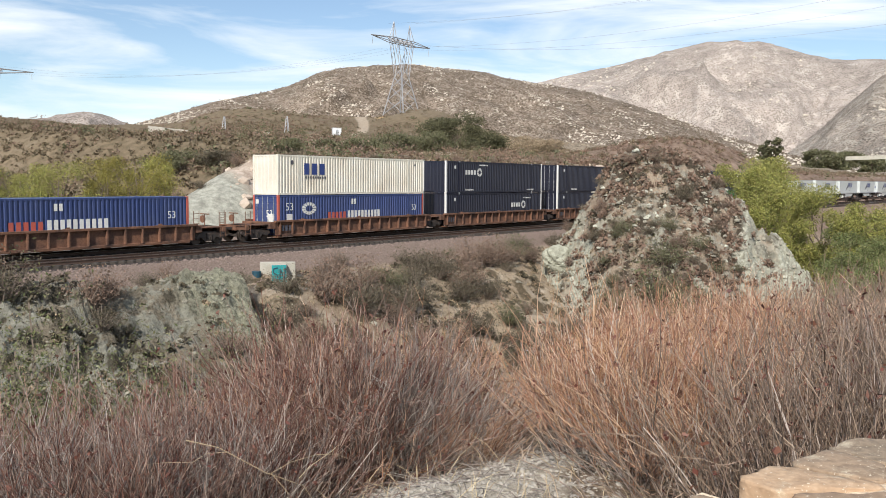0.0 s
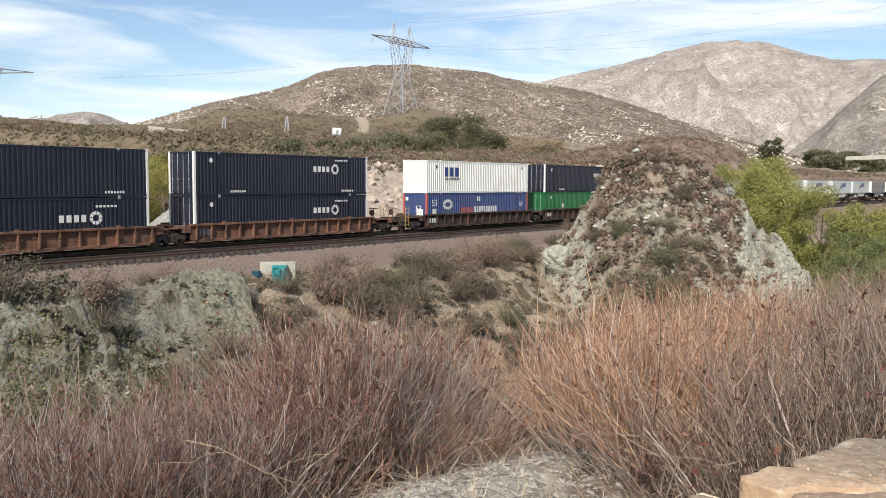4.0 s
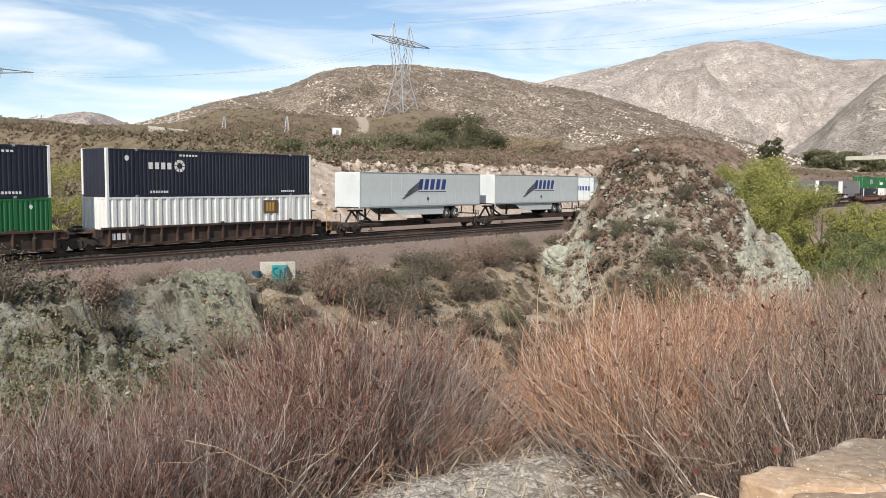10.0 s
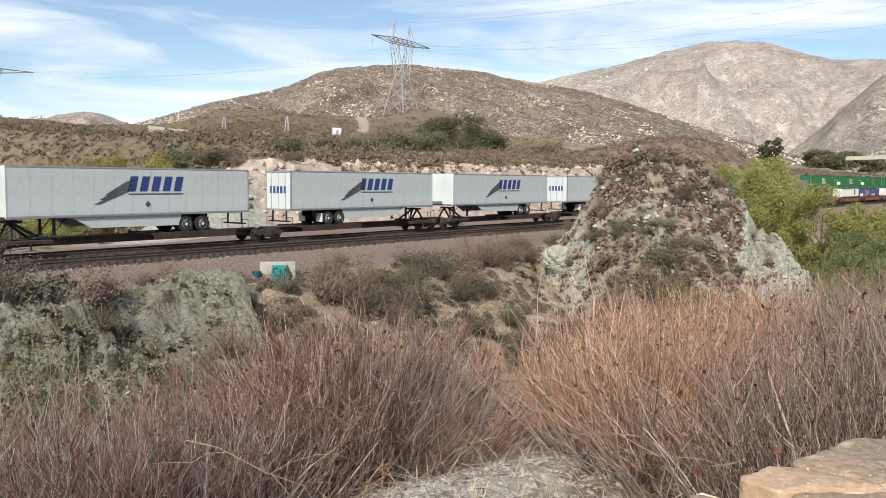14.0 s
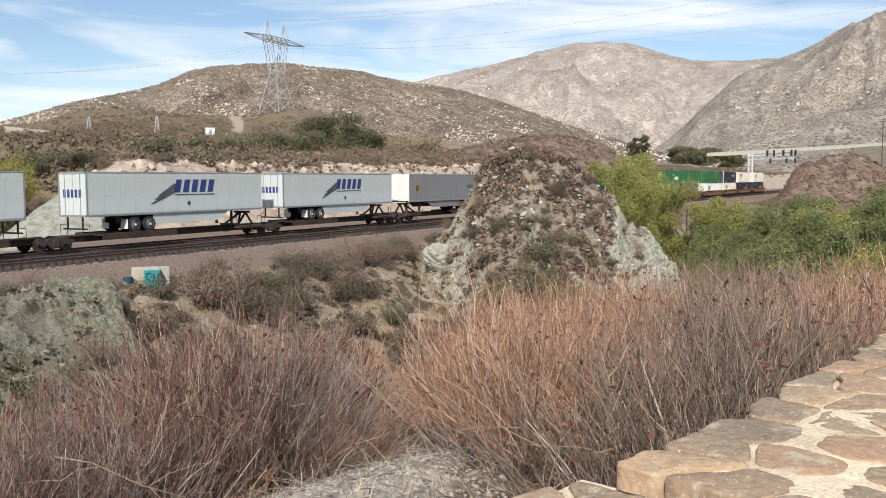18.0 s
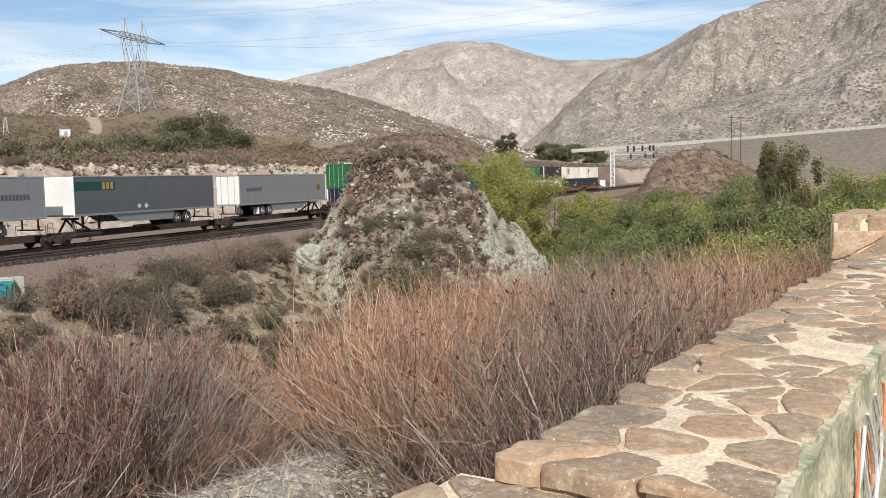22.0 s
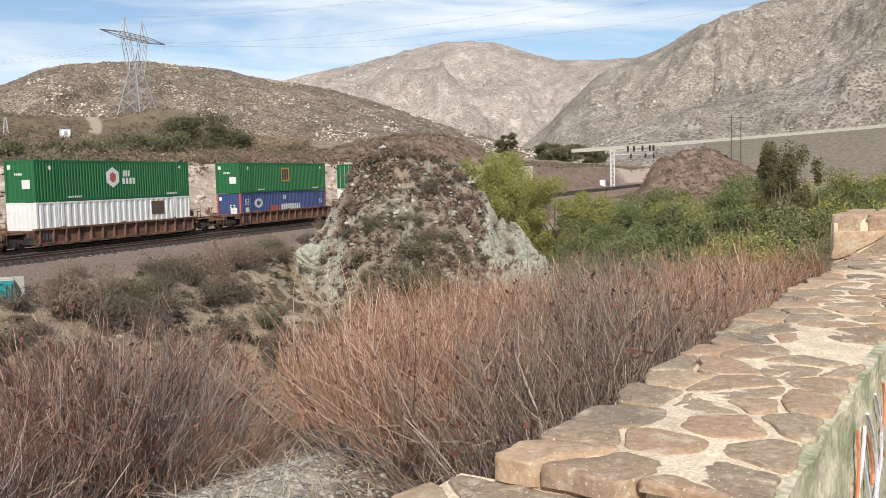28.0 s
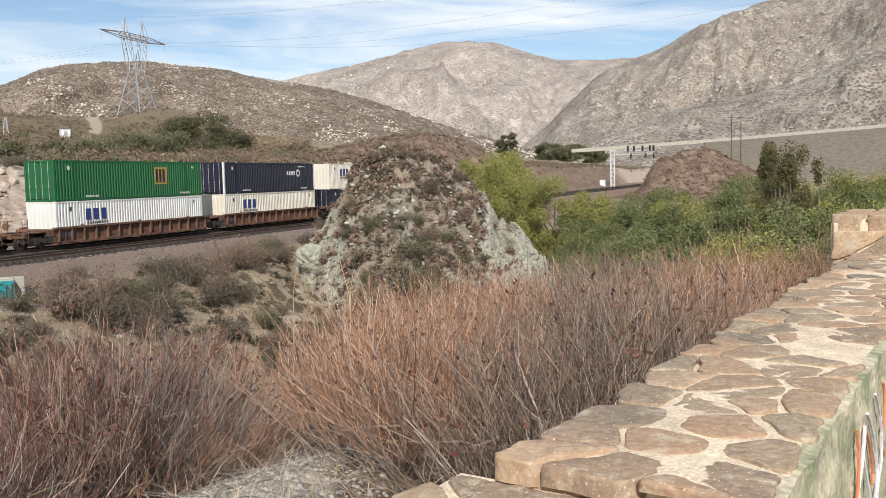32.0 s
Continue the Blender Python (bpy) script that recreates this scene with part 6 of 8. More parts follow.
M_MIDBRUSH = leafy("mid_brush", ((0.105, 0.086, 0.050), (0.165, 0.132, 0.080), (0.225, 0.170, 0.108), (0.135, 0.108, 0.062), (0.19, 0.125, 0.085)), 0.9)
M_BRUSH_RED = leafy("russet_brush", ((0.182, 0.112, 0.081), (0.252, 0.161, 0.112), (0.140, 0.098, 0.073), (0.308, 0.217, 0.154)), 0.8)
M_BRUSH_GREEN = leafy("green_brush", ((0.085, 0.088, 0.04), (0.13, 0.13, 0.058), (0.10, 0.095, 0.052), (0.18, 0.165, 0.085)), 0.7)
M_LEAFY = leafy("broad_green_leaves", ((0.055, 0.07, 0.022), (0.10, 0.115, 0.038), (0.155, 0.165, 0.06), (0.085, 0.08, 0.035), (0.21, 0.20, 0.09)), 0.55)
M_WILLOW = leafy("willow_leaves", ((0.17, 0.19, 0.045), (0.28, 0.285, 0.065), (0.36, 0.33, 0.08), (0.22, 0.19, 0.065), (0.13, 0.165, 0.045)), 0.8)
M_THICKET = leafy("thicket_leaves", ((0.075, 0.10, 0.03), (0.13, 0.16, 0.05), (0.19, 0.21, 0.07), (0.12, 0.12, 0.055), (0.25, 0.25, 0.10)), 0.8)
M_OAK = leafy("oak_leaves", ((0.055, 0.058, 0.028), (0.085, 0.085, 0.038), (0.115, 0.108, 0.052), (0.075, 0.068, 0.036)), 0.85)
M_OLIVE_LEAF = leafy("olive_leaves", ((0.075, 0.07, 0.026), (0.12, 0.105, 0.04), (0.165, 0.14, 0.055), (0.10, 0.082, 0.034)), 0.85)
M_YELLOW_LEAF = leafy("yellowing_leaves", ((0.13, 0.13, 0.028), (0.23, 0.205, 0.04), (0.30, 0.24, 0.05), (0.10, 0.105, 0.032)), 0.7)


def land(az, el, near=85.0, far=700.0):
    """Where the line of sight at that azimuth and elevation first meets the ground beyond near."""
    r = np.arange(near, far, 1.0)
    x, y = r * math.sin(radians(az)), r * math.cos(radians(az))
    over = (support(x, y) - EYE) / r
    hit = over >= math.tan(radians(el))
    k = int(np.argmax(hit)) if hit.any() else int(np.argmax(over))
    return float(x[k]), float(y[k]), float(support(x[k], y[k])[0]), float(r[k])


def blades(rng, centres, size, spread=1.0):
    n = len(centres)
    a, b = rng.normal(0, 1, (n, 3)), rng.normal(0, 1, (n, 3))
    a /= np.linalg.norm(a, axis=1, keepdims=True)
    b -= (a * b).sum(1, keepdims=True) * a
    b /= np.linalg.norm(b, axis=1, keepdims=True)
    s = size * rng.uniform(0.5, 1.3, (n, 1))
    return quads(centres, a * s * spread, b * s * 0.48)


def brush(seed, tall, wide, leaves, size, leaf_mat, label, category="bush", group="dry brush on the slopes", twigs=46):
    """A low bush: a fan of twigs, with small leaves about their ends."""
    rng = np.random.RandomState(seed)
    c = new("bush")
    n = twigs
    phi, tilt = rng.uniform(0, 2 * np.pi, n), rng.uniform(0, 1, n) ** 0.6 * 1.25
    ln = rng.uniform(0.6, 1.08, n)
    end = np.stack([ln * np.sin(tilt) * np.cos(phi) * wide, ln * np.sin(tilt) * np.sin(phi) * wide, ln * np.cos(tilt * 0.85) * tall], 1)
    t = np.linspace(0, 1, 4)[None, :, None]
    paths = end[:, None, :] * t + rng.normal(0, 0.04 * tall, (n, 4, 3)) * t
    paths[:, 0, 2] = -0.12 * tall
    v, f = tubes(paths, np.array([[0.016, 0.012, 0.009, 0.005]]) * (tall ** 0.5) * rng.uniform(0.6, 1.3, (n, 1)))
    raw("branch_cluster", v, f, M_BARK, c, "dry brown branches")["kind"] = "stuff"
    k = leaves
    which = rng.randint(0, n, k)
    al = rng.uniform(0.35, 1.08, k)[:, None]
    cen = paths[which, 3] * al + rng.normal(0, 0.11 * tall, (k, 3)) * np.array([[wide / tall, wide / tall, 0.8]])
    cen[:, 2] = np.abs(cen[:, 2])
    v, f = blades(rng, cen, size, 1.15)
    raw("foliage", v, f, leaf_mat, c)["kind"] = "stuff"
    return tagged(c, label, category, group)


def tree(seed, x, y, z, tall, wide, leaves, size, leaf_mat, label, trunk_r=0.16, clear=0.22, bark=None, lobes=11, name="tree", tip=0.75, puff=1.0):
    """A tapered trunk, limbs, and a crown of many leaves in uneven clusters with gaps."""
    rng = np.random.RandomState(seed)
    c = new(name)
    c.matrix_basis = pose(x, y, z)
    t = np.linspace(0, 1, 7)[None, :]
    sway = rng.normal(0, 0.05 * tall, 2)
    trunk = np.stack([sway[0] * t ** 1.5 + 0 * t, sway[1] * t ** 1.5 + 0 * t, -0.4 + (tall * tip + 0.4) * t], -1)
    v, f = tubes(trunk, trunk_r * (1.05 - 0.85 * t), 8)
    raw("trunk", v, f, bark or M_BARK, c)
    n = lobes
    phi = rng.uniform(0, 2 * np.pi, n)
    h = rng.uniform(clear, 1.0, n) ** 0.9
    reach = wide * np.sqrt(np.clip(1 - ((h - 0.55) / 0.60) ** 2, 0.06, 1)) * rng.uniform(0.45, 0.95, n)
    cent = np.stack([reach * np.cos(phi) + sway[0] * h, reach * np.sin(phi) + sway[1] * h, h * tall * 0.92], 1)
    k0 = np.clip((h * 0.6 * 6).astype(int), 0, 5)
    start = trunk[0][k0]
    tt = np.linspace(0, 1, 5)[None, :, None]
    limb = start[:, None, :] * (1 - tt) + cent[:, None, :] * tt + rng.normal(0, 0.03 * tall, (n, 5, 3)) * tt * (1 - tt) * 3
    v, f = tubes(limb, trunk_r * 0.45 * np.array([[1.0, 0.75, 0.55, 0.35, 0.15]]) * rng.uniform(0.6, 1.1, (n, 1)), 5)
    raw("limb_cluster", v, f, bark or M_BARK, c)["kind"] = "stuff"
    share = rng.randint(0, n, leaves)
    rad_ = puff * rng.uniform(0.20, 0.46, n)[share][:, None] * np.array([[wide, wide, 0.42 * tall ** 0.5 * wide ** 0.5 * 1.1]])
    dirs = rng.normal(0, 1, (leaves, 3))
    dirs /= np.linalg.norm(dirs, axis=1, keepdims=True)
    cen = cent[share] + dirs * rad_ * (rng.uniform(0, 1, (leaves, 1)) ** 0.45)
    cen[:, 2] = np.maximum(cen[:, 2], 0.05 * tall)
    v, f = blades(rng, cen, size)
    raw("crown", v, f, leaf_mat, c)["kind"] = "stuff"
    return tagged(c, label, "tree")


bushes = [brush(301, 0.9, 0.85, 1800, 0.031, M_BRUSH, "low olive-brown bush on the dry slope"), brush(302, 0.7, 0.95, 1600, 0.028, M_BRUSH, "spreading dry brown bush on the slope"),
          brush(303, 1.1, 0.9, 1900, 0.034, M_BRUSH_RED, "russet dry bush on the slope"), brush(304, 1.0, 1.0, 2000, 0.034, M_BRUSH_GREEN, "green leafy bush among dry brush"),
          brush(305, 0.8, 0.8, 1040, 0.025, M_BRUSH_RED, "thin grey-brown bush with bare twigs", twigs=90)]
home = [False] * len(bushes)


def plant(k, x, y, scale, sink=0.0):
    z = float(support(x, y)[0]) - sink
    m = pose(x, y, z, rnd.uniform(-8, 8), rnd.uniform(-8, 8), rnd.uniform(0, 360))
    if not home[k]:
        home[k] = True
        bushes[k].matrix_basis = m
        return bushes[k]
    return copy_thing(bushes[k], m @ Matrix.Scale(scale, 4))


rnd = random.Random(21)
# below the track
done = []
while len(done) < 165:
    s, w = rnd.uniform(-37, 52), 8.6 + 13 * rnd.random() ** 1.25
    if -37 < s < -14.3 and w > 9.6 and rnd.random() < (0.9 if s > -22 else 0.45):
        continue
    if -14.6 < s < -8.5 and w < 11 and rnd.random() < 0.8:
        continue
    p = on_track(s, w)
    a, b = (p.x - MX) * MLAT[0] + (p.y - MY) * MLAT[1], (p.x - MX) * MDEP[0] + (p.y - MY) * MDEP[1]
    if abs(a) < 10 and -9 < b < 7:
        continue
    if any((s - c) ** 2 + (w - d) ** 2 < 0.7 for c, d in done):
        continue
    done.append((s, w))
    plant(rnd.choice((0, 0, 0, 0, 1, 1, 1, 2, 2, 4, 4, 4, 3)), p.x, p.y, rnd.uniform(1.0, 2.3) * (0.65 if w < 9.5 else 1.0))
# on the hillock
for _ in range(125):
    a, b = rnd.uniform(-8.0, 8.0), -9.5 + 10.5 * rnd.random()
    z = float(mound_height(np.array(a), np.array(b)))
    if z < -3.5 or (abs(a) > 5.3 and rnd.random() < 0.7):
        continue
    plant(rnd.choice((0, 1, 1, 2, 4, 4)), MX + a * MLAT[0] + b * MDEP[0], MY + a * MLAT[1] + b * MDEP[1], 0.42 + 0.8 * rnd.random() ** 2, 0.06)
# green growth at the hillock's foot and down the bank
for az, r, k, sc in ((11.2, 59, 3, 2.2), (12.6, 58, 3, 2.6), (13.8, 59.5, 3, 3.0), (15.0, 59, 3, 2.8), (16.3, 59, 3, 2.4), (17.6, 60, 3, 2.0), (9.8, 59, 0, 1.8), (8.6, 60, 2, 1.7), (19.5, 61, 0, 1.8), (14.4, 61.5, 3, 2.0), (21, 62, 4, 2.0)):
    x, y = at(az, r)
    plant(k, x, y, sc, 0.1)
for k, (az, r, top) in enumerate(((-27.2, 15, -9.4), (-25.0, 16, -9.2), (-22.6, 15, -9.6), (-20.2, 16, -11.0), (-29.4, 15, -9.2), (-13.6, 16, -11.4), (-16.6, 16, -12.0))):
    x, y = at(az, r)
    z = float(support(x, y)[0])
    b = brush(330 + k, EYE + r * math.tan(radians(top)) - z, 1.6, 26000, 0.030, M_LEAFY, "green leafy shrub on the overlook's bank", "shrub", "green shrubs on the bank", 60)
    b.matrix_basis = pose(x, y, z - 0.1)
for _ in range(14):
    a, b = rnd.uniform(-4.5, 5.5), rnd.uniform(-8.5, -4.2)
    plant(3, MX + a * MLAT[0] + b * MDEP[0], MY + a * MLAT[1] + b * MDEP[1], rnd.uniform(0.7, 1.5), 0.1)
# along the top of the cut bank
for _ in range(20):
    s, w = rnd.uniform(-4, 80), -rnd.uniform(13.5, 22)
    p = on_track(s, w)
    plant(rnd.choice((0, 1, 2, 2, 4)), p.x, p.y, rnd.uniform(0.7, 1.6))


def tufts(name, xs, ys, zs, sizes, per, leaf_mat, label, seed, flat=0.6, leaf=1.0):
    """Far scrub: at each place a tuft of a few blades."""
    rng = np.random.RandomState(seed)
    n = len(xs)
    cen = np.repeat(np.stack([xs, ys, zs], 1), per, axis=0)
    s = np.repeat(sizes, per)[:, None]
    cen = cen + rng.normal(0, 0.42, (n * per, 3)) * s * np.array([[1, 1, flat]]) + np.array([[0, 0, 0.30]]) * s
    a = rng.normal(0, 1, (n * per, 3))
    a /= np.linalg.norm(a, axis=1, keepdims=True)
    b = rng.normal(0, 1, (n * per, 3))
    b -= (a * b).sum(1, keepdims=True) * a
    b /= np.linalg.norm(b, axis=1, keepdims=True)
    k = rng.uniform(0.35, 0.8, (n * per, 1)) * s * leaf
    v, f = quads(cen, a * k, b * k * 0.75)
    me = bpy.data.meshes.new(name)
    me.from_pydata(v.tolist(), [], f.tolist())
    me.materials.append(leaf_mat)
    return tagged(new(name, me), label, "scrub", kind="stuff")


# dry grass and low brush on the slope below the track, the outcrop and the hillock
M_DRYGRASS = leafy("dry_slope_grass", ((0.25, 0.19, 0.12), (0.36, 0.28, 0.18), (0.19, 0.14, 0.09), (0.44, 0.35, 0.23), (0.29, 0.20, 0.13)), 0.9)
rng = np.random.RandomState(76)
for name, n, m, text, lo, hi in (("slope_grass", 5200, M_DRYGRASS, "tan dry grass over the slope below the railway", 0.08, 0.20), ("slope_scrub", 3200, M_BRUSH, "low brown scrub over the slope below the railway", 0.14, 0.42)):
    s, w = rng.uniform(-38, 56, n), 9.0 + 13 * rng.uniform(0, 1, n)
    x, y = TRACK.x + s * ALONG.x + w * ACROSS.x, TRACK.y + s * ALONG.y + w * ACROSS.y
    keep = (fbm(x * 0.22, y * 0.22, 3, 131 + n) > rng.uniform(-0.45, 0.3, n)) & ~((s > -22) & (s < -13.5) & (rng.uniform(0, 1, n) < 0.75))
    x, y = x[keep], y[keep]
    tufts(name, x, y, support(x, y) - 0.03, rng.uniform(lo, hi, len(x)), 34, m, text, 132 + n, 0.8, 0.55)
n = 900
a, b = rng.uniform(-8.0, 8.0, n), rng.uniform(-9.5, 1, n)
keep = (np.abs(a) < 5.2) | (rng.uniform(0, 1, n) < 0.3)
a, b = a[keep], b[keep]
tufts("hillock_scrub", MX + a * MLAT[0] + b * MDEP[0], MY + a * MLAT[1] + b * MDEP[1], mound_height(a, b) - 0.02, rng.uniform(0.10, 0.42, len(a)), 60, M_BRUSH_RED, "low russet scrub over the hillock", 135, 0.8, 0.5)
rng = np.random.RandomState(77)
for name, count, m, text, smin, smax in (("scrub", 8500, M_MIDBRUSH, "olive-brown scrub over the rolling ground", 0.3, 0.8), ("russet_scrub", 4800, M_BRUSH_RED, "russet scrub over the rolling ground", 0.3, 0.7), ("green_scrub", 420, M_BRUSH_GREEN, "green scrub in the hollows", 0.5, 1.2)):
    az = rng.uniform(-30, 37, count * 3)
    r = 88 + 370 * rng.uniform(0, 1, count * 3) ** 1.35
    x, y = r * np.sin(np.radians(az)), r * np.cos(np.radians(az))
    s, w = sw(x, y)
    thick = fbm(x * 0.03, y * 0.03, 4, 79 + count) + 0.25
    on_path = (np.abs(az + 5.3 + 0.4 * np.sin(r * 0.03)) < 0.55) & (r > 225)
    keep = ((w < -13.5) | ((w > 14) & (r > 150))) & (rng.uniform(-0.35, 0.5, count * 3) < thick) & ~on_path
    x, y = x[keep][:count], y[keep][:count]
    z = support(x, y)
    r = np.hypot(x, y)
    tufts(name, x, y, z, rng.uniform(smin, smax, len(x)) * (0.8 + r / 700), 18, m, text, 80 + count, 0.7, 0.5)
n = 5200
az, r = rng.uniform(-30, -9, n), 90 + 260 * rng.uniform(0, 1, n) ** 1.3
x, y = r * np.sin(np.radians(az)), r * np.cos(np.radians(az))
s, w = sw(x, y)
x, y = x[w < -14], y[w < -14]
tufts("valley_scrub", x, y, support(x, y), rng.uniform(0.35, 0.9, len(x)), 20, M_MIDBRUSH, "brown scrub over the valley beyond the railway", 89, 0.7, 0.5)
for name, n, m, text in (("valley_bushes", 260, M_BRUSH_GREEN, "olive-green bushes over the valley beyond the railway"), ("valley_russet_bushes", 300, M_BRUSH_RED, "russet bushes over the valley beyond the railway")):
    az, r = rng.uniform(-30, 6, n), 92 + 250 * rng.uniform(0, 1, n) ** 1.2
    x, y = r * np.sin(np.radians(az)), r * np.cos(np.radians(az))
    s, w = sw(x, y)
    x, y = x[w < -16], y[w < -16]
    tufts(name, x, y, support(x, y), rng.uniform(0.9, 2.1, len(x)), 120, m, text, 86 + n, 0.65, 0.13)
n = 3000
az, r = rng.uniform(7, 26, n), rng.uniform(122, 270, n)
x, y = r * np.sin(np.radians(az)), r * np.cos(np.radians(az))
s, w = sw(x, y)
x, y = x[w < -15], y[w < -15]
tufts("russet_rise_scrub", x, y, support(x, y), rng.uniform(0.25, 0.75, len(x)), 18, M_BRUSH_RED, "dark russet scrub on the rise beyond the railway", 87, 0.7, 0.5)
az, r = rng.uniform(27, 37.5, 4200), rng.uniform(215, 300, 4200)
x, y = r * np.sin(np.radians(az)), r * np.cos(np.radians(az))
s, w = sw(x, y)
x, y = x[w > 10], y[w > 10]
tufts("rise_scrub", x, y, support(x, y), rng.uniform(0.2, 0.6, len(x)), 18, M_BRUSH_RED, "russet scrub on the brown rise", 88, 0.7, 0.5)
# on the hill
X, Y, Z, V = (a.ravel() for a in HILL[1:])
pick = np.flatnonzero((V > 0.03) & (V < 1.01))
for name, count, m, text, smin, smax in (("hill_scrub", 15000, M_HILLBRUSH, "dark scrub dotted over the hill", 0.5, 1.25), ("hill_russet_scrub", 6000, M_BRUSH, "brown scrub dotted over the hill", 0.4, 1.0)):
    k = rng.choice(pick, count)
    jx, jy = rng.normal(0, 1.0, count), rng.normal(0, 2.0, count)
    tufts(name, X[k] + jx, Y[k] + jy, Z[k], rng.uniform(smin, smax, count), 6, m, text, 90 + count, 0.5)
M_BOULDER = mat("pale_boulder", (0.68, 0.61, 0.51), (0.50, 0.43, 0.35), 0.9, 0.0, 0.8, 0.1, 0.7)


def rocks(name, xs, ys, zs, sizes, material, label, seed):
    """Scattered stones, each a rough lump."""
    rng = np.random.RandomState(seed)
    base = np.array([(0, 0, 1), (0.9, 0, 0.35), (0.28, 0.86, 0.35), (-0.73, 0.53, 0.35), (-0.73, -0.53, 0.35), (0.28, -0.86, 0.35), (0.73, 0.53, -0.5), (-0.28, 0.86, -0.5), (-0.9, 0, -0.5), (-0.28, -0.86, -0.5), (0.73, -0.53, -0.5)])
    tri = np.array([(0, 1, 2), (0, 2, 3), (0, 3, 4), (0, 4, 5), (0, 5, 1), (1, 6, 2), (2, 6, 7), (2, 7, 3), (3, 7, 8), (3, 8, 4), (4, 8, 9), (4, 9, 5), (5, 9, 10), (5, 10, 1), (1, 10, 6)])
    n = len(xs)
    ang = rng.uniform(0, 2 * np.pi, n)
    ca, sa_ = np.cos(ang)[:, None], np.sin(ang)[:, None]
    v = base[None] * (1 + rng.normal(0, 0.2, (n, 11, 3))) * np.stack([rng.uniform(0.7, 1.3, n), rng.uniform(0.7, 1.3, n), rng.uniform(0.5, 1.0, n)], 1)[:, None, :] * sizes[:, None, None]
    vx, vy = v[:, :, 0] * ca - v[:, :, 1] * sa_, v[:, :, 0] * sa_ + v[:, :, 1] * ca
    v = np.stack([vx + xs[:, None], vy + ys[:, None], v[:, :, 2] + zs[:, None]], -1).reshape(-1, 3)
    f = (tri[None] + (np.arange(n) * 11)[:, None, None]).reshape(-1, 3)
    me = bpy.data.meshes.new(name)
    me.from_pydata(v.tolist(), [], f.tolist())
    me.materials.append(material)
    return tagged(new(name, me), label, "rocks", kind="stuff")


# bands of boulders run down the hill towards the right
lin = np.degrees(np.arctan2(X, Y)) * 18.0
patch = fbm((lin + V * 190) / 34, (V * 190 - lin) / 95, 5, 97) + 0.25 * fbm(X / 120, Y / 120, 3, 98)
rocky = pick[patch[pick] > 0.14]
k = np.concatenate([rng.choice(rocky, 8500), rng.choice(pick, 1200)])
n = len(k)
rocks("hill_boulders", X[k] + rng.normal(0, 1.3, n), Y[k] + rng.normal(0, 2, n), Z[k] + 0.1, 0.35 + 1.3 * rng.uniform(0, 1, n) ** 2.4, M_BOULDER, "pale boulders scattered over the hill", 99)

for (ob, RX, RY, RZ, RV), count, name, text, lo, hi in ((SIDE, 6500, "mountainside_boulders", "pale boulders on the steep mountainside", 0.6, 3.4), (LOWER, 2400, "ridge_boulders", "pale rock outcrops on the lower ridge", 0.4, 1.7), (RANGE, 2200, "mountain_boulders", "pale rock on the distant mountain", 1.4, 5.5), (FAR, 700, "far_hill_boulders", "white boulders on the distant hill", 1.5, 6.0)):
    RX, RY, RZ, RV = RX.ravel(), RY.ravel(), RZ.ravel(), RV.ravel()
    share = fbm(RX / 160, RY / 160, 5, 117) + 0.6 * ridged(RX / 420, RY / 420, 3, 119)
    free = np.flatnonzero((RV > 0.08) & (RV < 0.95) & (share > 0.50))
    k = rng.choice(free, count)
    rocks(name, RX[k] + rng.normal(0, 5, count), RY[k] + rng.normal(0, 5, count), RZ[k] + 0.2, lo + (hi - lo) * rng.uniform(0, 1, count) ** 4, M_BOULDER, text, 120 + count)

# stones on slope, outcrop, hillock and gravel
M_SHALE_STONE = mat("shale_stones", (0.31, 0.285, 0.225), (0.20, 0.18, 0.14), 0.95, 0.0, 12, 2, 0.6)
M_PALE_SHALE = mat("pale_shale_lumps", (0.50, 0.49, 0.40), (0.34, 0.32, 0.25), 0.95, 0.0, 8, 1.5, 0.6, 0.02)
M_GRAVEL = mat("gravel_stones", (0.42, 0.385, 0.33), (0.25, 0.225, 0.19), 0.9, 0.0, 30, 8, 0.7)
n = 2600
s, w = rng.uniform(-39, -13.5, n), rng.uniform(8.5, 19, n)
x, y = TRACK.x + s * ALONG.x + w * ACROSS.x, TRACK.y + s * ALONG.y + w * ACROSS.y
rocks("outcrop_rubble", x, y, support(x, y), 0.02 + 0.12 * rng.uniform(0, 1, n) ** 5, M_SHALE_STONE, "loose shale rubble on the outcrop", 101)
n = 1100
s, w = rng.uniform(-14, 60, n), rng.uniform(9, 21, n)
x, y = TRACK.x + s * ALONG.x + w * ACROSS.x, TRACK.y + s * ALONG.y + w * ACROSS.y
rocks("slope_stones", x, y, support(x, y), 0.03 + 0.22 * rng.uniform(0, 1, n) ** 5, M_SHALE_STONE, "stones scattered on the slope below the railway", 103)
n = 4200
a, b = rng.uniform(-9.5, 9.5, n), rng.uniform(-10, 1, n)
rocks("hillock_pale_rubble", MX + a[::4] * MLAT[0] + b[::4] * MDEP[0] + 0.4, MY + a[::4] * MLAT[1] + b[::4] * MDEP[1], mound_height(a[::4] + 0.4 * MLAT[0], b[::4] + 0.4 * MDEP[0]), 0.03 + 0.22 * rng.uniform(0, 1, len(a[::4])) ** 6, M_PALE_SHALE, "pale green-white shale lumps on the hillock", 106)
rocks("hillock_rubble", MX + a * MLAT[0] + b * MDEP[0], MY + a * MLAT[1] + b * MDEP[1], mound_height(a, b), 0.03 + 0.17 * rng.uniform(0, 1, n) ** 4, M_SHALE_STONE, "broken shale lying on the hillock", 105)
n = 9000
az, r = rng.uniform(-13, 12, n), rng.uniform(4.2, 7.8, n)
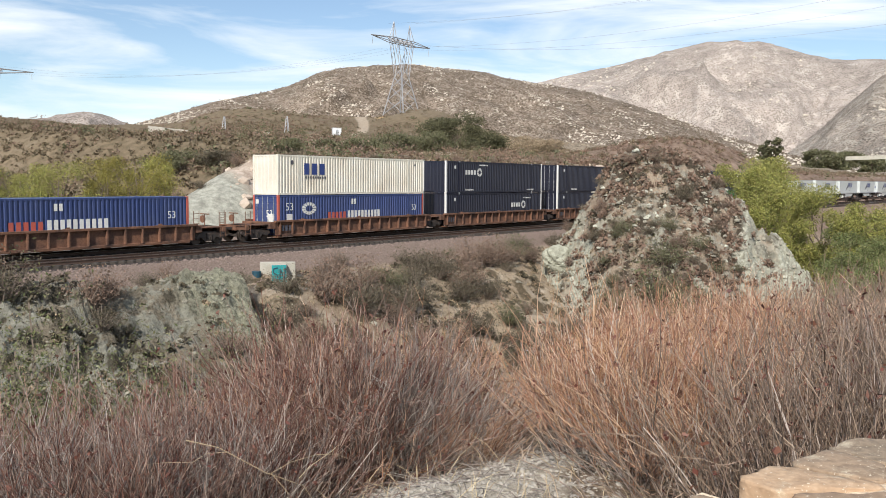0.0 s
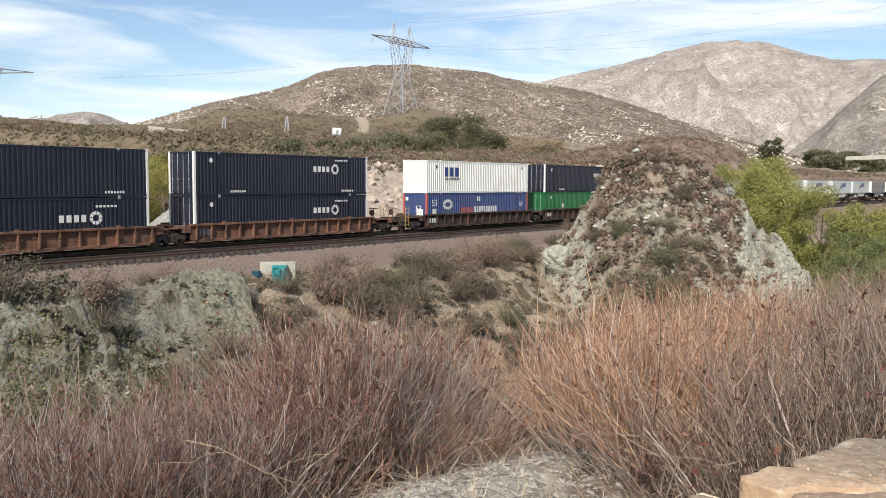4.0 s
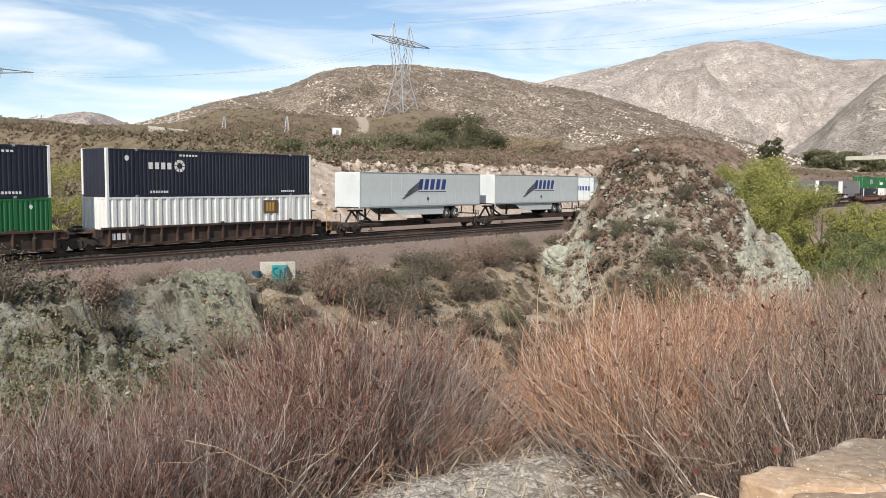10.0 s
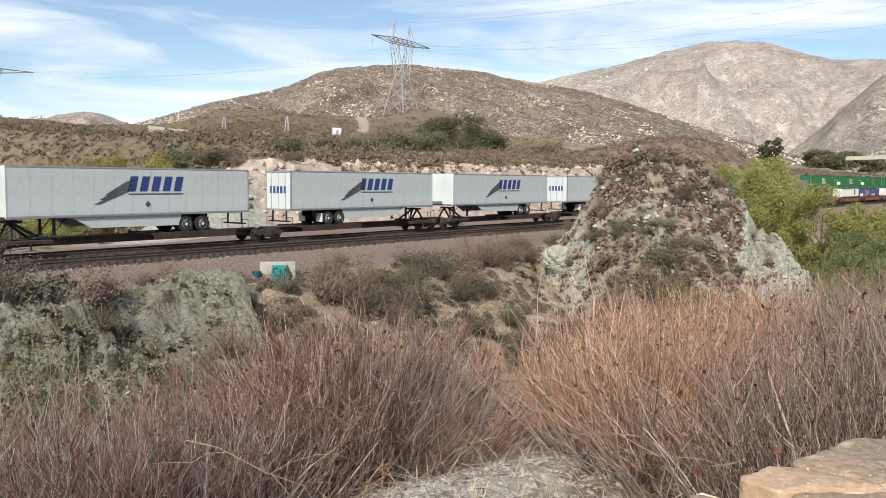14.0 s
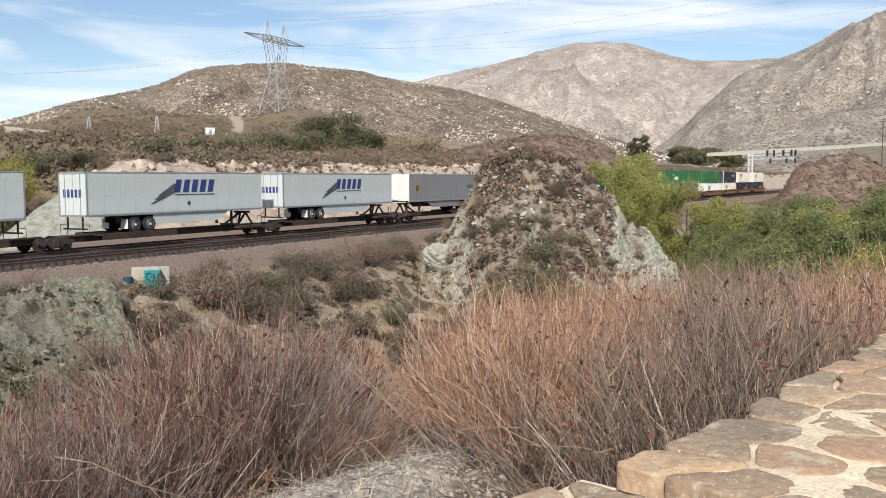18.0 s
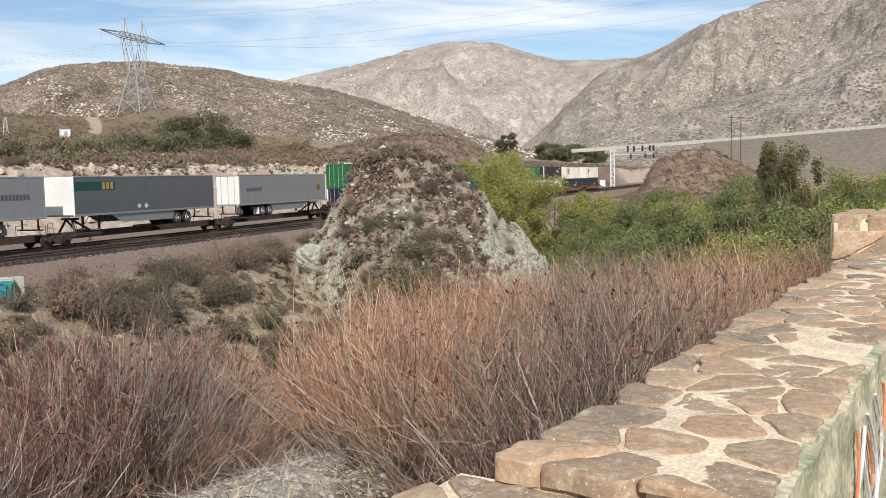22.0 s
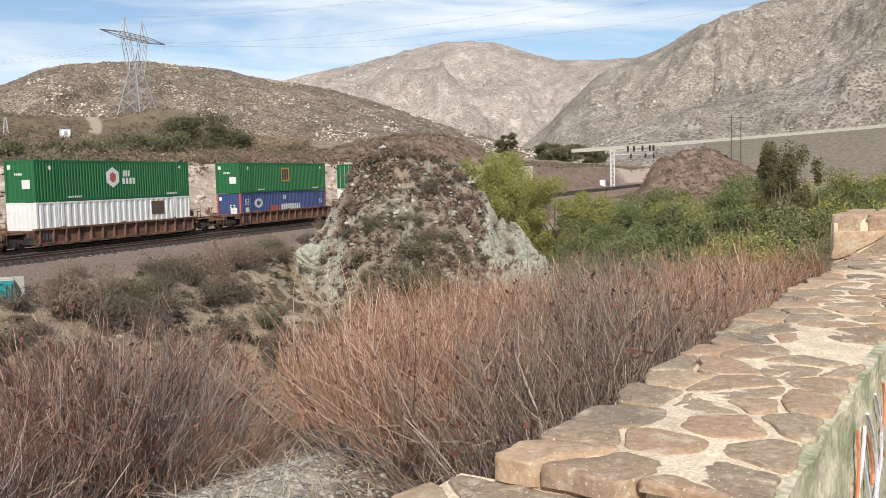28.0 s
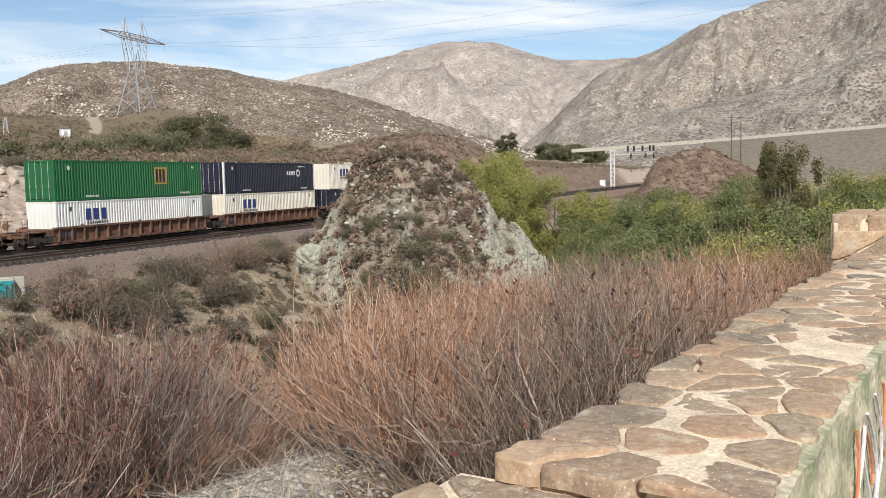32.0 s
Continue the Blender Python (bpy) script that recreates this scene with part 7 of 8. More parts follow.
x, y = r * np.sin(np.radians(az)), r * np.cos(np.radians(az))
rocks("gravel", x, y, support(x, y), 0.004 + 0.020 * rng.uniform(0, 1, n) ** 4, M_GRAVEL, "loose gravel on the bare patch below the wall", 107)
n = 5200
s, w = rng.uniform(-30, 48, n), rng.uniform(6.2, 9.6, n)
x, y = TRACK.x + s * ALONG.x + w * ACROSS.x, TRACK.y + s * ALONG.y + w * ACROSS.y
rocks("ballast_stones", x, y, support(x, y), rng.uniform(0.03, 0.075, n), mat("ballast_stone", (0.29, 0.21, 0.175), (0.17, 0.128, 0.11), 0.9, 0.0, 9, 3, 0.8), "pinkish crushed-stone ballast along the track", 109)
# pale rock ledges in the cut bank
n = 900
s, w = rng.uniform(4, 95, n), -rng.uniform(9, 15.5, n)
x, y = TRACK.x + s * ALONG.x + w * ACROSS.x, TRACK.y + s * ALONG.y + w * ACROSS.y
rocks("bank_rubble", x, y, support(x, y), 0.08 + 0.5 * rng.uniform(0, 1, n) ** 2.5, mat("pinkish_rock", (0.55, 0.45, 0.36), (0.35, 0.27, 0.21), 0.95, 0.0, 4, 1, 0.7), "pinkish broken rock in the cut bank", 111)

# the boulder at the hillock's left foot
bm = bmesh.new()
bmesh.ops.create_icosphere(bm, subdivisions=4, radius=1.0)
for v in bm.verts:
    v.co *= 1 + 0.30 * noise.noise(v.co * 1.3) + 0.14 * noise.noise(v.co * 3.4) + 0.06 * noise.noise(v.co * 9)
    v.co = Vector((v.co.x * 1.25, v.co.y * 1.0, v.co.z * 1.05))
x, y = at(7.6, 66.5)
boulder = finish("boulder", bm, mat("pale_shale_boulder", (0.42, 0.42, 0.33), (0.25, 0.24, 0.18), 0.95, 0.0, 9, 1.6, 0.9, 0.05), None)
boulder.matrix_basis = pose(x, y, float(support(x, y)[0]) + 0.35, 0, 12, 20)
tagged(boulder, "large pale grey-green boulder at the hillock's foot", "boulder")

# trees
for k, (az, r, top, wide, leaves, size, m, text, tr) in enumerate((
        (19.0, 90, 0.9, 3.0, 30000, 0.088, M_WILLOW, "yellow-green willow in the creek bed", 0.15), (21.3, 86, 1.3, 3.8, 46000, 0.088, M_WILLOW, "tall yellow-green willow in the creek bed", 0.2),
        (23.4, 84, -0.3, 2.7, 30000, 0.088, M_WILLOW, "yellow-green willow in the creek bed", 0.2), (25.7, 80, -1.2, 2.6, 24000, 0.088, M_WILLOW, "yellow-green willow in the creek bed", 0.15), (21.0, 91, 1.1, 3.0, 34000, 0.088, M_WILLOW, "yellow-green willow in the creek bed", 0.2), (20.4, 83, 0.9, 3.0, 30000, 0.088, M_WILLOW, "yellow-green willow in the creek bed", 0.15), (19.8, 78, -0.4, 3.0, 28000, 0.088, M_WILLOW, "low yellow-green willow in the creek bed", 0.12))):
    x, y = at(az, r)
    z = float(support(x, y)[0])
    tree(400 + k, x, y, z - 0.1, max(1.5, 1.06 * (EYE + r * math.tan(radians(top)) - z)), wide, leaves, size, m, text, tr, 0.04, lobes=26, puff=1.3)
thicket = []
for k in range(6):
    thicket.append(tree(430 + k, 0, 0, -60, 8.0, 2.7, 17000, 0.066, M_THICKET if k != 2 else M_WILLOW, ("green leafy tree in the creek thicket", "dense green tree in the creek thicket", "yellowish tree in the creek thicket")[k % 3], 0.12, 0.10, lobes=17))
    tagged(thicket[-1], group="creek thicket")
fresh = [True] * 6
for row, (r0, drop) in enumerate(((80, 0.0), (68, 0.5), (57, 1.7), (47, 3.2))):
    az = 25.2 + 0.5 * row
    while az < 47:
        top = float(np.interp(az, [26, 28, 30, 33, 36, 46], [-1.7, -1.3, -0.6, -0.2, 0.1, 0.2])) - drop + rnd.uniform(-0.35, 0.2)
        x, y = at(az, r0 + rnd.uniform(-3, 3))
        z = float(support(x, y)[0]) - 0.2
        tall = EYE + math.hypot(x, y) * math.tan(radians(top)) - z
        if tall > 1.6:
            k = rnd.randrange(6)
            m = pose(x, y, z, 0, 0, rnd.uniform(0, 360)) @ Matrix.Scale(tall / 8.3, 4)
            if fresh[k]:
                fresh[k] = False
                thicket[k].matrix_basis = m @ Matrix.Scale(8.3 / tall, 4)
                thicket[k].matrix_basis = pose(x, y, z - max(0.0, 8.3 - tall))
            else:
                copy_thing(thicket[k], m)
        az += rnd.uniform(1.2, 1.7) * 60 / r0
x, y = at(37.4, 60)
tree(450, x, y, float(support(x, y)[0]), EYE + 60 * math.tan(radians(2.3)) - float(support(x, y)[0]), 1.5, 17000, 0.075, M_OLIVE_LEAF, "slender dark olive tree above the thicket", 0.16, 0.50, lobes=20, puff=1.25)
x, y = at(39.0, 61)
tree(451, x, y, float(support(x, y)[0]), EYE + 61 * math.tan(radians(2.2)) - float(support(x, y)[0]), 0.9, 2000, 0.10, M_OLIVE_LEAF, "thin dark olive tree above the thicket", 0.1, 0.62, lobes=8, puff=1.25)
for k, (az, top, base, wide, leaves, size, m, text) in enumerate((
        (0.9, 4.3, 1.95, 4.6, 15000, 0.15, M_OAK, "dark green oak behind the cut bank"), (2.6, 3.4, 1.9, 3.4, 8000, 0.15, M_OAK, "dark green oak behind the cut bank"), (-0.8, 3.3, 1.9, 3.2, 5000, 0.15, M_BRUSH_GREEN, "olive-green tree behind the cut bank"),
        (-3.0, 3.1, 1.85, 3.4, 5000, 0.15, M_BRUSH_GREEN, "olive-green tree behind the cut bank"), (-5.2, 2.8, 1.8, 3.2, 4500, 0.15, M_BRUSH_GREEN, "olive-green bush behind the cut bank"), (-7.6, 2.4, 1.7, 2.0, 1000, 0.22, M_BRUSH_GREEN, "low olive bush behind the cut bank"),
        (4.6, 3.0, 1.9, 3.2, 4500, 0.14, M_DRYGRASS, "yellowish dry bush behind the cut bank"), (6.4, 2.8, 1.9, 3.2, 4500, 0.14, M_DRYGRASS, "yellowish dry bush behind the cut bank"), (-10.2, 2.4, 1.6, 2.8, 4000, 0.15, M_BRUSH_GREEN, "olive bush on the rolling ground"),
        (-16.6, 1.9, 0.6, 3.4, 7000, 0.14, M_BRUSH_GREEN, "dark green tree beside the track's far side"), (-14.2, 1.7, 0.9, 3.0, 5000, 0.14, M_BRUSH, "brown-green bush beside the track's far side"), (20.4, 2.8, 1.9, 1.5, 1500, 0.24, M_OAK, "dark tree on the brown rise"),
        (23.2, 2.05, 1.2, 2.2, 4500, 0.17, M_BRUSH_GREEN, "green trees beyond the railway"), (24.6, 1.9, 1.1, 2.2, 4500, 0.17, M_BRUSH_GREEN, "green trees beyond the railway"), (26.0, 1.6, 0.7, 2.2, 4500, 0.17, M_BRUSH_GREEN, "green trees beyond the railway"))):
    x, y, z, r = land(az, base, 92)
    tree(500 + k, x, y, z - 0.2, max(2.0, EYE + r * math.tan(radians(top)) - z), wide * r / 130, leaves, size * r / 130, m, text, 0.18, 0.06, lobes=24, puff=1.25)
for k, (az, r, top, wide, m, text) in enumerate(((-26.0, 84, 1.0, 3.0, M_WILLOW, "yellow-green cottonwood behind the train"), (-23.9, 80, 1.15, 2.8, M_WILLOW, "yellow-green cottonwood behind the train"), (-21.0, 84, 1.5, 2.6, M_YELLOW_LEAF, "bright yellow cottonwood behind the train"),
                                                 (-19.2, 82, 2.0, 3.0, M_YELLOW_LEAF, "bright yellow cottonwood behind the train"), (-17.6, 88, 1.3, 2.4, M_WILLOW, "yellow-green cottonwood behind the train"), (-28.4, 84, 1.2, 3.0, M_WILLOW, "yellow-green cottonwood behind the train"))):
    x, y = at(az, r)
    z = float(support(x, y)[0])
    tree(540 + k, x, y, z, max(3.0, EYE + r * math.tan(radians(top)) - z), wide, 15000, 0.075, m, text, 0.2, 0.06, lobes=24, puff=1.2)

# a bleached dead tree in the willows
dead = new("dead_tree")
x, y = at(23.8, 73)
dead.matrix_basis = pose(x, y, float(support(x, y)[0]) - 0.2)
r2 = np.random.RandomState(9)
t = np.linspace(0, 1, 6)[None, :, None]
ends = np.stack([r2.uniform(-2.6, 3.6, 26), r2.uniform(-1.5, 1.5, 26), r2.uniform(2.4, 4.9, 26)], 1)
paths = np.array([[[0, 0, 0]]]) * (1 - t) + ends[:, None, :] * t ** np.array([[[1.6, 1.6, 0.8]]]) + r2.normal(0, 0.12, (26, 6, 3)) * t
v, f = tubes(paths, np.array([[0.06, 0.045, 0.035, 0.025, 0.018, 0.01]]) * np.ones((26, 1)), 5)
raw("branch_cluster", v, f, M_PALE_BARK, dead)["kind"] = "stuff"
tagged(dead, "bleached leafless branches before the willows", "dead tree")

# ---- far structures ----
M_LATTICE = mat("galvanised_lattice", (0.42, 0.42, 0.43), (0.30, 0.30, 0.31), 0.6, 0.4, 5, 0.4, 0.5)
M_PALE_STEEL = painted("pale_steel_paint", (0.66, 0.66, 0.64), (0.5, 0.5, 0.48))
M_WOODPOLE = mat("weathered_pole", (0.13, 0.10, 0.075), (0.08, 0.065, 0.05), 0.9, 0.0, 10, 1, 0.6)
M_WHITESHED = painted("white_shed_paint", (0.78, 0.78, 0.78), (0.6, 0.6, 0.6))


def pylon(az, r, z, tall, turn, label, rr=0.24):
    """A window-type lattice pylon: four splayed legs, a V of arms, a bridge, long cross-arms and two peaks."""
    c = new("transmission_tower")
    x, y = at(az, r)
    c.matrix_basis = pose(x, y, z, 0, 0, turn)
    k = tall / 43.0

    def bars(name, pairs, rad):
        bm = bmesh.new()
        for a, b in pairs:
            rod(bm, [v * k for v in a], [v * k for v in b], rad, 4)
        part(name, bm, M_LATTICE, c)
    for sx in (-1, 1):
        for sy in (-1, 1):
            foot, waist = (sx * 7.2, sy * 6.0, -1.5), (sx * 3.0, sy * 2.2, 17.0)
            bars("leg", [(foot, waist)], rr * 1.15)
    for face in range(4):
        lace = []
        for h0, h1 in ((-1, 6), (6, 12), (12, 17)):
            a0, a1 = 7.2 - 4.2 * (h0 + 1.5) / 18.5, 7.2 - 4.2 * (h1 + 1.5) / 18.5
            b0, b1 = 6.0 - 3.8 * (h0 + 1.5) / 18.5, 6.0 - 3.8 * (h1 + 1.5) / 18.5
            sg = 1 if face % 2 else -1
            if face < 2:
                lace += [((-a0, sg * b0, h0), (a1, sg * b1, h1)), ((a0, sg * b0, h0), (-a1, sg * b1, h1))]
            else:
                lace += [((sg * a0, -b0, h0), (sg * a1, b1, h1)), ((sg * a0, b0, h0), (sg * a1, -b1, h1))]
        bars("leg_lacing", lace, rr * 0.6)
    for sx in (-1, 1):
        arm = []
        for sy in (-1, 1):
            arm += [((sx * 3.0, sy * 2.2, 17), (sx * 8.2, sy * 1.4, 33)), ((sx * 1.0, sy * 2.0, 19), (sx * 5.6, sy * 1.4, 33)), ((sx * 3.0, sy * 2.2, 17), (-sx * 1.2, sy * 2.0, 21))]
            for j in range(4):
                f0, f1 = j / 4, (j + 1) / 4
                arm.append(((sx * (3.0 + 5.2 * f0), sy * 1.8, 17 + 16 * f0), (sx * (1.0 + 4.6 * f1), sy * 1.6, 19 + 14 * f1)))
        bars("window_arm", arm, rr * 0.75)
    bridge = []
    for sy in (-1, 1):
        for z0 in (33, 35.2):
            bridge.append(((-9.5, sy * 1.4, z0), (9.5, sy * 1.4, z0)))
        for j in range(10):
            a, b = -9.5 + 1.9 * j, -9.5 + 1.9 * (j + 1)
            bridge.append(((a, sy * 1.4, 33 if j % 2 else 35.2), (b, sy * 1.4, 35.2 if j % 2 else 33)))
    for j in range(11):
        bridge.append(((-9.5 + 1.9 * j, -1.4, 33), (-9.5 + 1.9 * j, 1.4, 35.2)))
    bars("bridge", bridge, rr * 0.95)
    for sx in (-1, 1):
        bars("cross_arm", [((sx * 9.5, -1.4, 35.2), (sx * 25.0, 0, 34.2)), ((sx * 9.5, 1.4, 35.2), (sx * 25.0, 0, 34.2)), ((sx * 9.5, -1.4, 33), (sx * 25.0, 0, 34.2)), ((sx * 9.5, 1.4, 33), (sx * 25.0, 0, 34.2))], rr * 0.8)
        bars("peak", [((sx * 7.6 + d, e, 35.2), (sx * 6.6, 0, 43.0)) for d in (-1.2, 1.2) for e in (-1.2, 1.2)], rr * 0.7)
        for xx in (sx * 24.0, sx * 8.5, sx * 2.0):
            bm = bmesh.new()
            rod(bm, (xx * k, 0, 33.2 * k), (xx * k, 0, 30.2 * k), 0.12, 5)
            part("insulator", bm, M_LATTICE, c)
    return tagged(c, label, "transmission tower", "power line towers")


tx, ty = at(-2.75, 452)
tz = float(support(tx, ty)[0])
tower = pylon(-2.75, 452, tz, EYE + 452 * math.tan(radians(10.0)) - tz, 58, "grey steel lattice transmission tower on the knoll")
ux, uy = at(-27.6, 520)
uz = EYE + 520 * math.tan(radians(2.5))
pylon(-27.6, 520, uz, EYE + 520 * math.tan(radians(7.1)) - uz, 24, "grey steel lattice transmission tower on a far ridge")

M_WIRE = mat("aluminium_wire", (0.20, 0.20, 0.21), None, 0.6, 0.5)
wires = new("power_line")
def wire(a, b, sag, rad=0.028):
    t = np.linspace(0, 1, 40)[:, None]
    p = np.array(a)[None] * (1 - t) + np.array(b)[None] * t
    p[:, 2] -= sag * 4 * (t[:, 0] * (1 - t[:, 0]))
    v, f = tubes(p[None], np.full((1, 40), rad), 4)
    raw("wire", v, f, M_WIRE, wires)


top_z = EYE + 452 * math.tan(radians(8.9))
for off, e_far, az_far in ((-14, 13.0, 47), (0, 14.6, 47), (14, 11.6, 47)):
    a = (tx + off * 0.9, ty - off * 0.4, top_z - 3)
    fx, fy = at(az_far, 420)
    wire(a, (fx + off * 0.5, fy - off, EYE + 420 * math.tan(radians(e_far))), 16)
    wire(a, (ux + off * 0.9, uy - off * 0.4, EYE + 520 * math.tan(radians(6.3))), 9, 0.02)
for off, e_far in ((-7, 15.4), (7, 15.9)):
    fx, fy = at(47, 420)
    wire((tx + off, ty, EYE + 452 * math.tan(radians(10.0))), (fx, fy - off, EYE + 420 * math.tan(radians(e_far))), 13, 0.022)
tagged(wires, "thin power lines strung across the valley", "power line")

# a white shed by the dirt track
x, y, z, r = land(-6.95, 2.88, 150)
shed = new("equipment_shed")
shed.matrix_basis = pose(x, y, z - 0.1, 0, 0, 18)
w2 = r * math.tan(radians(0.27))
bm = bmesh.new()
box(bm, -w2, w2, -w2 * 0.8, w2 * 0.8, 0, w2 * 1.75, 0.02)
part("wall", bm, M_WHITESHED, shed)
bm = bmesh.new()
box(bm, -w2 * 1.08, w2 * 1.08, -w2 * 0.88, w2 * 0.88, w2 * 1.75, w2 * 1.85, 0.02)
part("roof", bm, M_WHITESHED, shed)
bm = bmesh.new()
box(bm, -w2 * 0.3, w2 * 0.3, -w2 * 0.82, -w2 * 0.8 - 0.003, 0.05, w2 * 1.4)
part("door", bm, M_GALV, shed)
tagged(shed, "small white equipment shed on the scrubby slope", "shed")

# a pale road on its bench below the brown slope
M_BENCH = mat("bare_road_cut", (0.46, 0.42, 0.35), (0.33, 0.29, 0.23), 0.95, 0.0, 3, 0.15, 0.8, 0.05)
bench = [land(az, el, 190) for az, el in zip(np.linspace(-18.6, -11.2, 15), np.interp(np.linspace(-18.6, -11.2, 15), [-19, -16.5, -14.0, -11.5, -9], [2.70, 2.46, 2.38, 2.42, 2.5]))]
far_r = np.array([b[3] for b in bench])
far_r = np.array([np.median(far_r[max(0, k - 2):k + 3]) for k in range(15)])
br = np.interp(np.linspace(0, 14, 90), range(15), far_r) - 1.5
ba = np.radians(np.linspace(-18.6, -11.2, 90))
be = np.tan(np.radians(np.interp(np.degrees(ba), [-19, -16.5, -14.0, -11.5, -9], [2.70, 2.46, 2.38, 2.42, 2.5])))
prof = ((-3.4, -2.6), (-2.4, 0.5), (-2.3, 1.9), (-2.0, 1.9), (-1.9, 0.6), (4.0, 0.6), (5.5, -2.0))
bv = np.concatenate([np.stack([(br + d) * np.sin(ba), (br + d) * np.cos(ba), EYE + br * be + h + 0.15 * fbm(br * 0 + np.degrees(ba) * 6, br * 0 + d, 3, 63)], 1) for d, h in prof])
bi = np.concatenate([np.arange(89) + k * 90 for k in range(len(prof) - 1)])
tagged(mesh_from("road_bench", bv.tolist(), np.stack([bi, bi + 1, bi + 91, bi + 90], 1).tolist(), M_BENCH, False), "pale bare road bench cut across the brown slope", "road", kind="structure")

# small masts on the slope
for az, base, top in ((-14.0, 3.0, 4.0), (-10.1, 2.75, 4.1)):
    x, y, z, r = land(az, base, 200)
    mast = new("utility_mast")
    mast.matrix_basis = pose(x, y, z - 0.3)
    hh = r * (math.tan(radians(top)) - math.tan(radians(base)))
    bm = bmesh.new()
    for a, b in ((-0.6, -0.6), (0.6, -0.6), (0, 0.7)):
        rod(bm, (a, b, 0), (a * 0.25, b * 0.25, hh), 0.09, 4)
    part("mast", bm, M_LATTICE, mast)
    bm = bmesh.new()
    for j in range(6):
        f0, f1 = j / 6, (j + 1) / 6
        rod(bm, (-0.6 * (1 - 0.75 * f0), -0.6 * (1 - 0.75 * f0), hh * f0), (0.6 * (1 - 0.75 * f1), -0.6 * (1 - 0.75 * f1), hh * f1), 0.06, 4)
    part("lacing", bm, M_LATTICE, mast)
    tagged(mast, "slim grey lattice mast on the slope", "mast")

# ---- signal bridge over the tracks ----
SIG_S = 252.0
gantry = new("signal_bridge")
gantry.matrix_basis = Matrix.Translation(on_track(SIG_S, -4.6, -0.3)) @ pose(0, 0, 0, 0, 0, TURN - 90)
# x runs across the tracks towards the near side, y back along them
H = 11.2
bm = bmesh.new()
for a in (-0.6, 0.6):
    for b in (-0.6, 0.6):
        rod(bm, (a, b, 0), (a, b, H + 1.0), 0.15, 5)
part("mast", bm, M_PALE_STEEL, gantry, "pale steel lattice mast")
for j in range(9):
    for b in (-0.6, 0.6):
        s0 = -0.6 if j % 2 else 0.6
        part("mast_brace", rod(bmesh.new(), (s0, b, H * j / 8 * 0.98), (-s0, b, H * (j + 1) / 8 * 0.98), 0.09, 4), M_PALE_STEEL, gantry)
bm = bmesh.new()
for b in (-0.6, 0.6):
    for zz in (H - 0.6, H + 0.6):
        rod(bm, (-0.45, b, zz), (14.0, b, zz), 0.12, 5)
part("arm", bm, M_PALE_STEEL, gantry, "pale steel truss arm")
for j in range(12):
    for b in (-0.6, 0.6):
        z0, z1 = (H - 0.6, H + 0.6) if j % 2 else (H + 0.6, H - 0.6)
        part("arm_brace", rod(bmesh.new(), (0.45 + j * 1.13, b, z0), (0.45 + (j + 1) * 1.13, b, z1), 0.05, 4), M_PALE_STEEL, gantry)
bm = bmesh.new()
box(bm, -0.5, 14.0, -0.5, 0.5, H + 0.62, H + 0.70)
part("walkway", bm, M_PALE_STEEL, gantry)
M_SIGNAL = mat("signal_black", (0.02, 0.02, 0.02), None, 0.6)
for xx in (5.2, 7.2, 10.0, 12.4, 13.6):
    head = part("signal_head", box(bmesh.new(), xx - 0.35, xx + 0.35, -0.75, -0.55, H + 0.3, H + 2.2, 0.05), M_SIGNAL, gantry, "black signal head")
    bm = bmesh.new()
    for zz in (0.65, 1.25, 1.85):
        rod(bm, (xx, -0.95, H + zz), (xx, -0.75, H + zz), 0.13, 8)
    part("visor", bm, M_SIGNAL, head)
for xx in (6.2, 11.0, 13.6):
    part("signal_head", box(bmesh.new(), xx - 0.3, xx + 0.3, -0.75, -0.55, H - 2.0, H - 0.4, 0.05), M_SIGNAL, gantry, "black signal head")
tagged(gantry, "pale steel cantilever signal bridge over the tracks", "signal bridge")

cab = new("signal_cabinet")
cab.matrix_basis = Matrix.Translation(on_track(SIG_S - 4, -7.2, -0.3)) @ pose(0, 0, 0, 0, 0, TURN)
bm = bmesh.new()
box(bm, -1.2, 1.2, -0.8, 0.8, 0, 2.3, 0.04)
part("body", bm, M_WHITESHED, cab)
bm = bmesh.new()
box(bm, -1.3, 1.3, -0.9, 0.9, 2.3, 2.42, 0.02)
part("roof", bm, M_GALV, cab)
tagged(cab, "pale signal cabinet at the foot of the signal bridge", "cabinet")

# two poles on the brown rise
for az, top in ((34.45, 3.42), (35.0, 3.4)):
    x, y = at(az, 262)
    z = float(support(x, y)[0])
    p = new("utility_pole")
    p.matrix_basis = pose(x, y, z, 0, 0, -az)
    hh = EYE + 262 * math.tan(radians(top)) - z
    bm = bmesh.new()
    rod(bm, (0, 0, -1), (0, 0, hh), 0.17, 7, 0.12)
    part("pole", bm, M_WOODPOLE, p)
    bm = bmesh.new()
    box(bm, -1.0, 1.0, -0.08, 0.08, hh - 0.8, hh - 0.6)
    part("cross_arm", bm, M_WOODPOLE, p)
    for xx in (-0.85, 0.85):
        bm = bmesh.new()
        rod(bm, (xx, 0, hh - 0.6), (xx, 0, hh - 0.25), 0.09, 6)
        part("insulator", bm, M_GALV, p)
    tagged(p, "dark wooden utility pole on the brown rise", "utility pole", "utility poles")

